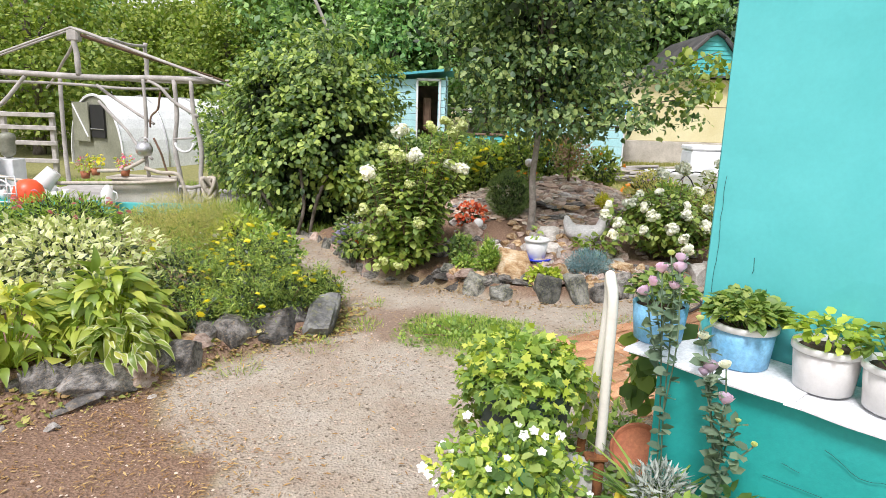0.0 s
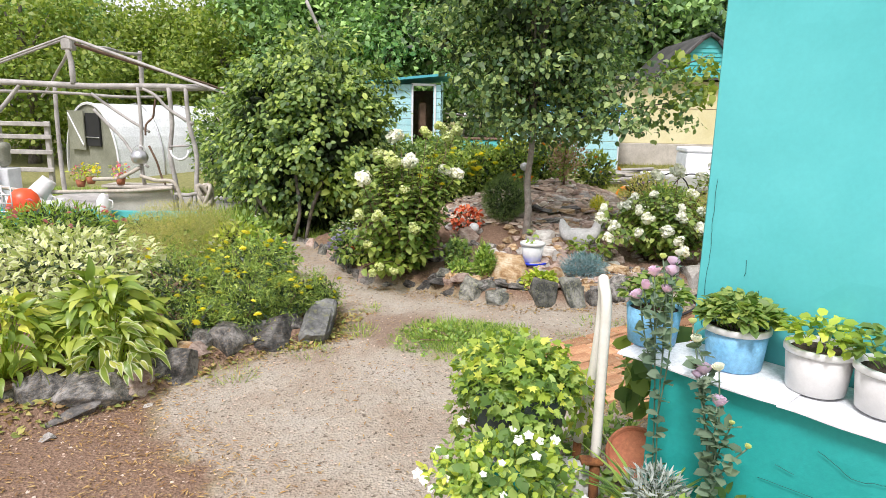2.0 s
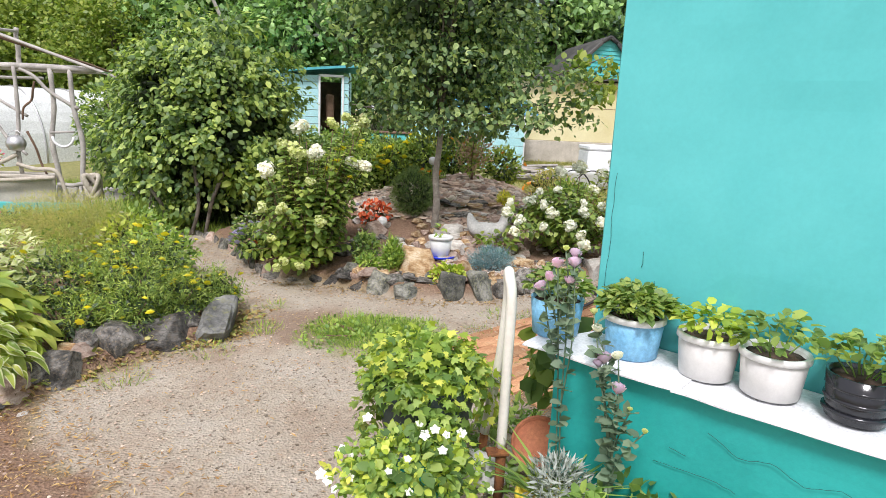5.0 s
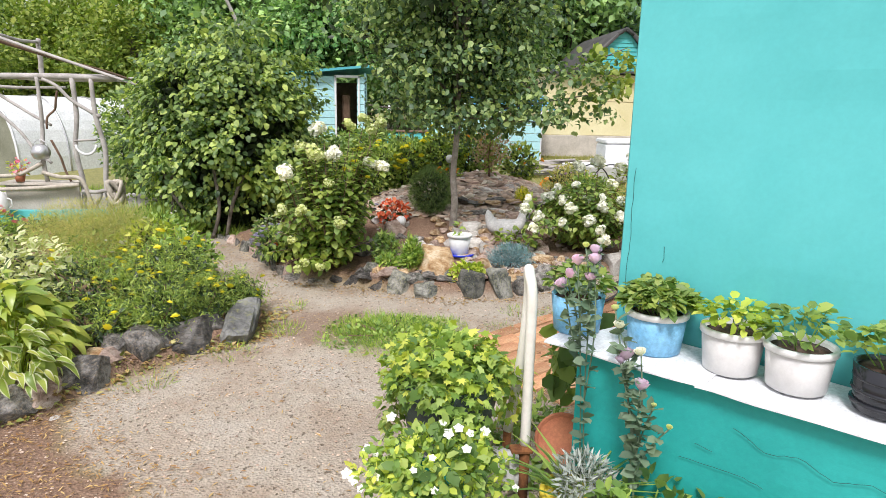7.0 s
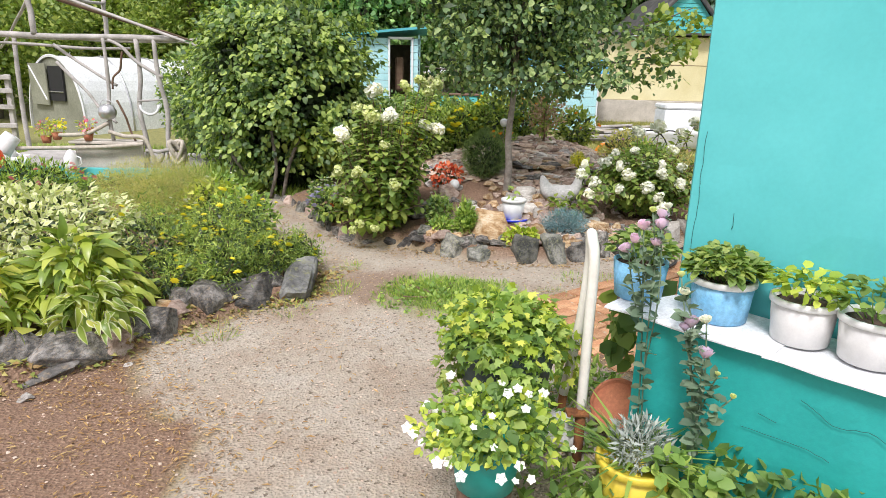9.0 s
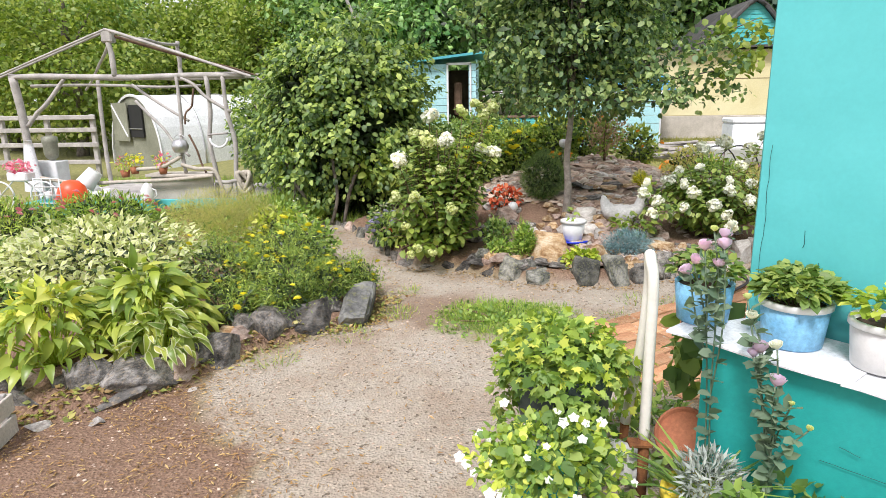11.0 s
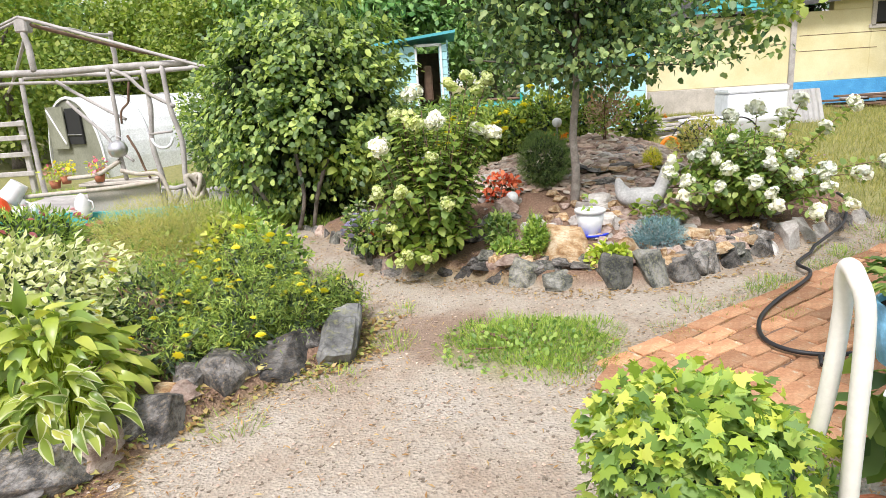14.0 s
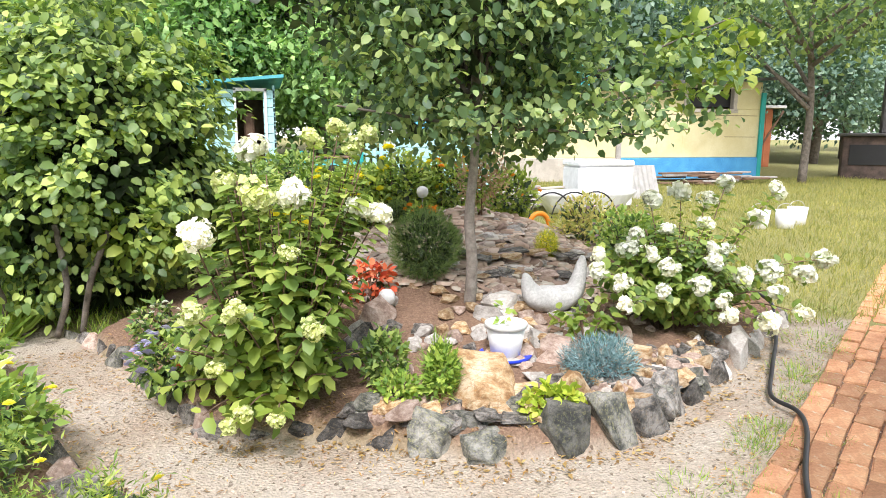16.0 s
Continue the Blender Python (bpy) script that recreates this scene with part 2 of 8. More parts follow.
M["gold_conifer"] = leaf_material("golden_conifer", (0.16, 0.24, 0.02), (0.30, 0.36, 0.03), (0.46, 0.48, 0.05), 0.3)
M["blue_conifer"] = leaf_material("blue_spruce", (0.03, 0.08, 0.085), (0.07, 0.155, 0.155), (0.16, 0.27, 0.265), 0.15)
M["marigold_leaf"] = leaf_material("marigold_leaves", (0.06, 0.125, 0.024), (0.125, 0.21, 0.04), (0.24, 0.33, 0.07), 0.4)
M["hosta_leaf"] = leaf_material("hosta_leaves", (0.10, 0.19, 0.03), (0.21, 0.32, 0.045), (0.38, 0.46, 0.09), 0.35, 0.35, gain=1.35)
M["flax_leaf"] = leaf_material("grey_green_leaves", (0.16, 0.24, 0.07), (0.25, 0.34, 0.11), (0.36, 0.44, 0.17), 0.35)
M["lawn"] = leaf_material("lawn_blades", (0.10, 0.14, 0.03), (0.17, 0.21, 0.05), (0.27, 0.28, 0.09), 0.3, gain=1.6)
M["straw"] = leaf_material("straw_litter", (0.24, 0.12, 0.045), (0.42, 0.25, 0.09), (0.56, 0.40, 0.18), 0.2, gain=1.0)
M["fallen_leaf"] = leaf_material("fallen_green_leaves", (0.16, 0.20, 0.04), (0.30, 0.32, 0.08), (0.48, 0.42, 0.14), 0.2, gain=1.0)
M["silver"] = leaf_material("silver_leaves", (0.30, 0.34, 0.33), (0.42, 0.46, 0.45), (0.58, 0.62, 0.60), 0.2, gain=1.0)
M["grey_leaf"] = leaf_material("blue_green_leaves", (0.07, 0.13, 0.08), (0.12, 0.20, 0.12), (0.20, 0.30, 0.19), 0.3, gain=1.3)
M["cream_margin"] = leaf_material("cream_leaf_margin", (0.46, 0.50, 0.24), (0.60, 0.63, 0.36), (0.76, 0.76, 0.54), 0.3, gain=1.0)
M["white_petal"] = leaf_material("white_petals", (0.80, 0.81, 0.74), (0.87, 0.87, 0.83), (0.9, 0.9, 0.88), 0.2, gain=1.0)
M["cream_petal"] = leaf_material("cream_green_petals", (0.55, 0.62, 0.24), (0.68, 0.72, 0.36), (0.80, 0.82, 0.55), 0.3, gain=1.0)
M["yellow_petal"] = leaf_material("yellow_petals", (0.88, 0.66, 0.01), (0.9, 0.78, 0.03), (0.92, 0.85, 0.10), 0.3, gain=1.0)
M["orange_petal"] = leaf_material("orange_petals", (0.75, 0.2, 0.01), (0.85, 0.30, 0.02), (0.9, 0.42, 0.04), 0.3, gain=1.0)
M["pink_petal"] = leaf_material("pink_petals", (0.62, 0.10, 0.24), (0.75, 0.22, 0.38), (0.8, 0.4, 0.52), 0.35, gain=1.0)
M["lilac_petal"] = leaf_material("lilac_petals", (0.50, 0.30, 0.74), (0.64, 0.44, 0.84), (0.78, 0.62, 0.88), 0.35, gain=1.0)
M["blue_petal"] = leaf_material("violet_blue_petals", (0.22, 0.20, 0.55), (0.32, 0.30, 0.66), (0.48, 0.46, 0.76), 0.35, gain=1.0)
M["red_petal"] = leaf_material("red_petals", (0.50, 0.06, 0.03), (0.76, 0.14, 0.06), (0.85, 0.30, 0.14), 0.3, gain=1.0)
M["blush"] = leaf_material("pinkish_plumes", (0.35, 0.22, 0.16), (0.50, 0.33, 0.24), (0.62, 0.46, 0.34), 0.35, gain=1.0)
M["slate_chip"] = leaf_material("pinkish_slate_chips", (0.28, 0.19, 0.15), (0.50, 0.37, 0.30), (0.64, 0.51, 0.43), 0.0, 0.8, gain=1.0)
M["slate_chip_pale"] = leaf_material("pale_slate_chips", (0.30, 0.24, 0.20), (0.50, 0.42, 0.36), (0.68, 0.62, 0.56), 0.0, 0.8, gain=1.0)
M["dry_leaf"] = leaf_material("dry_leaf_litter", (0.16, 0.09, 0.035), (0.30, 0.19, 0.07), (0.46, 0.34, 0.14), 0.15, gain=1.0)


# ---- mesh tools ----
def mesh_from(name, verts, faces, mats, idx=None, smooth=False):
    me = bpy.data.meshes.new(name)
    me.from_pydata(verts, [], faces)
    for m in mats:
        me.materials.append(m)
    if idx is not None:
        me.polygons.foreach_set("material_index", np.asarray(idx, dtype=np.int32))
    if smooth:
        me.polygons.foreach_set("use_smooth", np.ones(len(me.polygons), dtype=bool))
    me.update()
    return me


def thing(name, label, category, loc=(0, 0, 0), group="", rz=0.0, kind=""):
    ob = new(name)
    ob.empty_display_size = 0.1
    ob.matrix_basis = pose(*loc, 0, 0, rz)
    return tagged(ob, label, category, group, kind)


def part(name, data, mat, parent, label="", smooth=False):
    """One mesh object under a thing or a part, from a bmesh or a mesh."""
    if isinstance(data, bmesh.types.BMesh):
        me = bpy.data.meshes.new(name)
        data.to_mesh(me)
        data.free()
        data = me
        if smooth:
            me.polygons.foreach_set("use_smooth", np.ones(len(me.polygons), dtype=bool))
    if mat is not None and not data.materials:
        data.materials.append(mat)
    ob = new(name, data)
    if parent is not None:
        ob.parent = parent
    return tagged(ob, label)


def box(bm, x0, y0, z0, x1, y1, z1, m=None, bevel=0.0):
    vs = [bm.verts.new((x, y, z)) for x in (x0, x1) for y in (y0, y1) for z in (z0, z1)]
    fs = [bm.faces.new([vs[i] for i in f]) for f in ((0, 1, 3, 2), (4, 6, 7, 5), (0, 4, 5, 1), (2, 3, 7, 6), (0, 2, 6, 4), (1, 5, 7, 3))]
    if bevel:
        es = {e for f in fs for e in f.edges}
        vs = list({v for v in bmesh.ops.bevel(bm, geom=list(es), offset=bevel, segments=1, affect="EDGES")["verts"]} | {v for v in vs if v.is_valid})
    if m is not None:
        bmesh.ops.transform(bm, matrix=m, verts=vs)
    return bm


def box_mesh(x0, y0, z0, x1, y1, z1, bevel=0.004, m=None):
    return box(bmesh.new(), x0, y0, z0, x1, y1, z1, m, bevel)


def tube(bm, points, radii, sides=8, cap=True):
    """A tapered tube through points."""
    pts = [Vector(p) for p in points]
    rings = []
    for i, p in enumerate(pts):
        d = (pts[min(i + 1, len(pts) - 1)] - pts[max(i - 1, 0)]).normalized()
        a = d.orthogonal().normalized() if i == 0 else (rings_a - d * rings_a.dot(d)).normalized()
        rings_a = a
        c = d.cross(a)
        r = radii[i] if hasattr(radii, "__len__") else radii
        rings.append([bm.verts.new(p + (a * math.cos(k * math.tau / sides) + c * math.sin(k * math.tau / sides)) * r) for k in range(sides)])
    for r0, r1 in zip(rings, rings[1:]):
        for k in range(sides):
            bm.faces.new((r0[k], r0[(k + 1) % sides], r1[(k + 1) % sides], r1[k])).smooth = True
    if cap:
        bm.faces.new(rings[0][::-1])
        bm.faces.new(rings[-1])
    return bm


def prism(points, off):
    """A solid slab from an outline pushed along off."""
    bm = bmesh.new()
    a = [bm.verts.new(p) for p in points]
    b = [bm.verts.new(Vector(p) + Vector(off)) for p in points]
    bm.faces.new(a)
    bm.faces.new(b[::-1])
    for k in range(len(a)):
        bm.faces.new((a[k - 1], a[k], b[k], b[k - 1]))
    bmesh.ops.recalc_face_normals(bm, faces=bm.faces[:])
    return bm


def tube_mesh(points, radii, sides=8):
    return tube(bmesh.new(), points, radii, sides)


def smooth_line(points, steps=6):
    """A rounded line through points."""
    p = [Vector(q) for q in points]
    out = []
    for i in range(len(p) - 1):
        a, b, c, d = p[max(i - 1, 0)], p[i], p[i + 1], p[min(i + 2, len(p) - 1)]
        for k in range(steps):
            t = k / steps
            out.append(0.5 * (2 * b + (c - a) * t + (2 * a - 5 * b + 4 * c - d) * t * t + (3 * b - a - 3 * c + d) * t ** 3))
    return out + [p[-1]]


def lathe(profile, sides=28):
    """A turned body from (radius, height) pairs."""
    bm = bmesh.new()
    rings = [[bm.verts.new((r * math.cos(k * math.tau / sides), r * math.sin(k * math.tau / sides), z)) for k in range(sides)] for r, z in profile]
    for a, b in zip(rings, rings[1:]):
        for k in range(sides):
            bm.faces.new((a[k], a[(k + 1) % sides], b[(k + 1) % sides], b[k])).smooth = True
    bm.faces.new(rings[0][::-1])
    bm.faces.new(rings[-1])
    return bm


def unit(a):
    return a / np.maximum(np.linalg.norm(a, axis=1, keepdims=True), 1e-9)


def scatter(name, shape, P, axis, up, size, mats):
    """One mesh of many copies of a small shape: at P, pointing along axis, its face towards up."""
    T, F, idx = shape
    T = np.array(T, float)
    P, axis, up = np.asarray(P, float), np.asarray(axis, float), np.asarray(up, float)
    size = np.broadcast_to(np.asarray(size, float), (len(P),))
    x = unit(axis + 1e-5)
    z = unit(up - x * (up * x).sum(1, keepdims=True) + 1e-6)
    y = np.cross(z, x)
    V = P[:, None, :] + size[:, None, None] * (T[None, :, 0:1] * x[:, None] + T[None, :, 1:2] * y[:, None] + T[None, :, 2:3] * z[:, None])
    n, k = len(P), len(T)
    flat = np.concatenate([np.array(f) for f in F])
    lens = np.array([len(f) for f in F])
    loops = (flat[None, :] + (np.arange(n) * k)[:, None]).ravel()
    totals = np.tile(lens, n)
    me = bpy.data.meshes.new(name)
    me.vertices.add(n * k)
    me.vertices.foreach_set("co", V.astype(np.float32).ravel())
    me.loops.add(len(loops))
    me.loops.foreach_set("vertex_index", loops.astype(np.int32))
    me.polygons.add(len(totals))
    me.polygons.foreach_set("loop_start", np.concatenate([[0], np.cumsum(totals)[:-1]]).astype(np.int32))
    me.polygons.foreach_set("loop_total", totals.astype(np.int32))
    for m in mats:
        me.materials.append(m)
    if idx:
        me.polygons.foreach_set("material_index", np.tile(np.array(idx, np.int32), n))
    if k > 4:
        me.polygons.foreach_set("use_smooth", np.ones(len(totals), bool))
    me.update(calc_edges=True)
    return me


# small shapes, one long along x
LEAF = ([(0, 0, 0), (0.38, 0.27, 0.07), (1, 0, -0.10), (0.38, -0.27, 0.07), (0.5, 0, 0.0)], [(0, 4, 1), (4, 2, 1), (0, 3, 4), (4, 3, 2)], None)
ROUND_LEAF = ([(0, 0, 0), (0.25, 0.33, 0.08), (0.7, 0.3, 0.04), (1, 0, -0.12), (0.7, -0.3, 0.04), (0.25, -0.33, 0.08), (0.5, 0, 0)], [(0, 6, 1), (6, 2, 1), (6, 3, 2), (6, 4, 3), (6, 5, 4), (6, 0, 5)], None)
TUFT = ([(0, 0, 0), (0.45, 0.34, 0.08), (1, 0, -0.06), (0.45, -0.34, 0.02)], [(0, 1, 2, 3)], None)
NEEDLE = ([(0, -0.05, 0), (1, 0, 0), (0, 0.05, 0)], [(0, 1, 2)], None)
BLADE = ([(0, -0.03, 0), (0, 0.03, 0), (0.5, 0.022, 0.06), (0.5, -0.022, 0.06), (1, 0, -0.06)], [(0, 1, 2, 3), (3, 2, 4)], None)
IVY = ([(0.4, 0, 0.03), (0.05, 0, 0), (0.0, 0.16, 0.02), (0.18, 0.5, -0.03), (0.42, 0.27, 0.04), (0.72, 0.34, -0.02), (0.66, 0.13, 0.03), (1, 0, -0.08), (0.66, -0.13, 0.03), (0.72, -0.34, -0.02), (0.42, -0.27, 0.04), (0.18, -0.5, -0.03), (0.0, -0.16, 0.02)],
       [(0, i, i + 1) for i in range(1, 12)] + [(0, 12, 1)], None)
_r = [(u, 0.195 * math.sin(math.pi * u ** 0.75) ** 0.8 if 0 < u < 1 else 0.015, 0.35 * u - 0.75 * u * u) for u in (0, 0.15, 0.35, 0.55, 0.75, 0.9, 1)]
HOSTA = ([c for u, w, z in _r for c in ((u * 0.92, w, z + w * 0.2), (u * 0.92, w * 0.66, z + w * 0.10), (u * 0.92, 0, z), (u * 0.92, -w * 0.66, z + w * 0.10), (u * 0.92, -w, z + w * 0.2))],
         [(5 * i + j, 5 * i + j + 1, 5 * i + j + 6, 5 * i + j + 5) for i in range(6) for j in range(4)], [1, 0, 0, 1] * 6)
EDGED = ([(0, 0, 0), (0.4, 0.28, 0.06), (1, 0, -0.08), (0.4, -0.28, 0.06), (0.16, 0, 0.012), (0.42, 0.13, 0.03), (0.78, 0, -0.04), (0.42, -0.13, 0.03)],
         [(4, 7, 6, 5), (0, 4, 5, 1), (1, 5, 6, 2), (2, 6, 7, 3), (3, 7, 4, 0)], [0, 1, 1, 1, 1])


FEATHER = ([(0, 0, 0), (0.4, 0.11, 0.03), (1, 0, -0.06), (0.4, -0.11, 0.03)], [(0, 1, 2, 3)], None)


def petal_shape(n, lift=0.12, fat=0.42):
    v, f = [(0, 0, 0)], []
    for k in range(n):
        a = k * math.tau / n
        for r, s, z in ((0.62, -fat, lift), (1.0, 0, lift * 1.3), (0.62, fat, lift)):
            v.append((0.5 * (r * math.cos(a) - s * math.sin(a)), 0.5 * (r * math.sin(a) + s * math.cos(a)), z * 0.5))
        f.append((0, 3 * k + 1, 3 * k + 2, 3 * k + 3))
    return (v, f, None)


FLORET = petal_shape(4, 0.15, 0.5)
BLOOM = petal_shape(5, 0.14, 0.4)
DAISY = petal_shape(8, 0.1, 0.28)


def sphere_dirs(n, rng):
    return unit(rng.normal(size=(n, 3)))


def rock_mesh(seed, sx, sy, sz, n=15, cuts=2):
    """A block of broken rock with flat faces and worn edges that stands on z = 0."""
    rng = np.random.default_rng(seed)
    d = sphere_dirs(n, rng)
    d = d / (np.abs(d) ** 4).sum(1, keepdims=True) ** 0.25 * rng.uniform(0.40, 0.52, (n, 1))
    bm = bmesh.new()
    for p in d:
        bm.verts.new(p)
    bmesh.ops.convex_hull(bm, input=bm.verts[:])
    bmesh.ops.delete(bm, geom=[v for v in bm.verts if not v.link_faces], context="VERTS")
    bmesh.ops.bevel(bm, geom=bm.edges[:], offset=0.016, segments=1, affect="EDGES")
    bmesh.ops.triangulate(bm, faces=bm.faces[:])
    bmesh.ops.subdivide_edges(bm, edges=bm.edges[:], cuts=cuts, use_grid_fill=True)
    off = Vector(rng.uniform(-9, 9, 3))
    for v in bm.verts:
        v.co += v.co.normalized() * (0.02 * noise.noise(v.co * 3.2 + off) + 0.016 * noise.noise(v.co * 9 + off) + 0.010 * noise.noise(v.co * 23 + off))
    z0, z1 = min(v.co.z for v in bm.verts), max(v.co.z for v in bm.verts)
    for v in bm.verts:
        h = max(0.0, ((v.co.z - z0) / (z1 - z0) - 0.3) / 0.7)
        w = 1.06 + 0.3 * (1 - h) ** 2
        v.co = Vector((v.co.x * sx * w, v.co.y * sy * w, h * sz))
    me = bpy.data.meshes.new("stone")
    bm.to_mesh(me)
    bm.free()
    return me


def slab_mesh(seed, sx, sy, sz):
    """A broken slab: a long block with chipped edges and uneven faces, standing on z = 0."""
    rng = random.Random(seed)
    bm = bmesh.new()
    bmesh.ops.create_cube(bm, size=1.0)
    for v in bm.verts:
        v.co += Vector((rng.uniform(-0.17, 0.17), rng.uniform(-0.1, 0.1), rng.uniform(-0.12, 0.08)))
    bmesh.ops.bevel(bm, geom=bm.edges[:], offset=0.13, segments=1, affect="EDGES")
    bmesh.ops.triangulate(bm, faces=bm.faces[:])
    bmesh.ops.subdivide_edges(bm, edges=bm.edges[:], cuts=3, use_grid_fill=True)
    for v in bm.verts:
        p = v.co * 3 + Vector((seed, 0, 0))
        v.co += v.co.normalized() * (0.10 * noise.noise(p) + 0.05 * noise.noise(p * 3.1) + 0.015 * noise.noise(p * 8))
        v.co = Vector((v.co.x * sx, v.co.y * sy, (v.co.z + 0.5) * sz))
    me = bpy.data.meshes.new("stone")
    bm.to_mesh(me)
    bm.free()
    return me


# ---- the lie of the land ----
BED = [(-5.6, 2.9), (-2.6, 3.15), (-2.06, 3.12), (-1.86, 3.32), (-1.62, 3.72), (-1.45, 4.0), (-1.12, 4.42), (-0.86, 4.62), (-0.86, 5.15), (-1.32, 5.9), (-1.9, 7.05), (-2.4, 7.9), (-3.2, 8.3), (-5.6, 8.3)]
ISLAND = [(-0.74, 6.12), (-0.32, 6.02), (0.0, 5.86), (0.42, 5.58), (0.8, 5.52), (1.16, 5.55), (1.5, 5.72), (1.85, 5.93), (2.25, 6.16), (3.0, 6.62), (3.45, 6.95), (3.7, 8.0), (3.2, 9.4), (1.6, 10.2), (-0.2, 9.9), (-1.2, 9.0), (-1.62, 7.7), (-1.2, 6.98)]
GRAVEL = [(-3.2, -4), (-1.5, 1.2), (-0.95, 2.3), (-1.0, 2.75), (-1.42, 3.1), (-1.6, 3.6), (-1.1, 4.4), (-0.75, 4.6), (-0.8, 5.2), (-1.3, 5.95), (-1.9, 7.1), (-2.4, 7.95), (-2.6, 8.5), (-2.2, 8.4), (-1.6, 7.7), (-1.2, 7.0), (-0.7, 6.2), (0.4, 5.6), (1.1, 5.6), (3.0, 6.65), (3.5, 7.1), (4.0, 6.8), (2.5, 5.75), (0.6, 4.3), (0.5, 4.0), (1.2, 3.3), (3.5, -4)]
EARTH = [(-9, -2), (-2.2, -1), (-0.98, 2.3), (-1.02, 2.75), (-1.42, 3.08), (-1.7, 3.5), (-2.6, 3.3), (-9, 3.0)]


def inside_dist(poly, X, Y):
    """Distance to the outline of a plan, positive inside."""
    d = np.full(X.shape, 1e9)
    s = np.zeros(X.shape, bool)
    for (x0, y0), (x1, y1) in zip(poly, poly[1:] + poly[:1]):
        ex, ey = x1 - x0, y1 - y0
        t = np.clip(((X - x0) * ex + (Y - y0) * ey) / (ex * ex + ey * ey), 0, 1)
        d = np.minimum(d, np.hypot(X - x0 - t * ex, Y - y0 - t * ey))
        if y0 != y1:
            s ^= ((y0 > Y) != (y1 > Y)) & (X < ex * (Y - y0) / (y1 - y0) + x0)
    return np.where(s, d, -d)


def smoothstep(a, b, v):
    t = np.clip((v - a) / (b - a), 0, 1)
    return t * t * (3 - 2 * t)


def land(X, Y):
    X, Y = np.asarray(X, float), np.asarray(Y, float)
    right = np.interp(Y, [-50, 6, 9.5, 14, 20, 45, 400], [0, 0, 0.2, 0.45, 0.75, 1.6, 2.0])
    left = np.interp(Y, [-50, 13, 20, 45, 400], [0, 0, 0.3, 1.2, 2.0])
    w = smoothstep(-4, 1, X)
    z = left * (1 - w) + right * w
    di = inside_dist(ISLAND, X, Y)
    z = z + np.interp(di, [-0.02, 0.04, 0.5, 1.1, 1.8, 2.6], [0, 0.11, 0.155, 0.235, 0.38, 0.50])
    z = z + 0.34 * np.exp(-((X - 1.5) / 1.15) ** 2 - ((Y - 9.2) / 0.8) ** 2)
    db = inside_dist(BED, X, Y)
    z = z + np.interp(db, [-0.02, 0.06, 0.6], [0, 0.08, 0.14])
    return z


def land_z(x, y):
    return float(land(np.array([x]), np.array([y]))[0])


def wobble(X, Y, f, seed):
    rng = np.random.default_rng(seed)
    out = np.zeros(np.shape(X))
    for k in range(6):
        a, p, g = rng.uniform(0, math.tau), rng.uniform(0, math.tau), f * rng.uniform(0.5, 2)
        out += np.sin((X * math.cos(a) + Y * math.sin(a)) * g + p) / 6
    return out


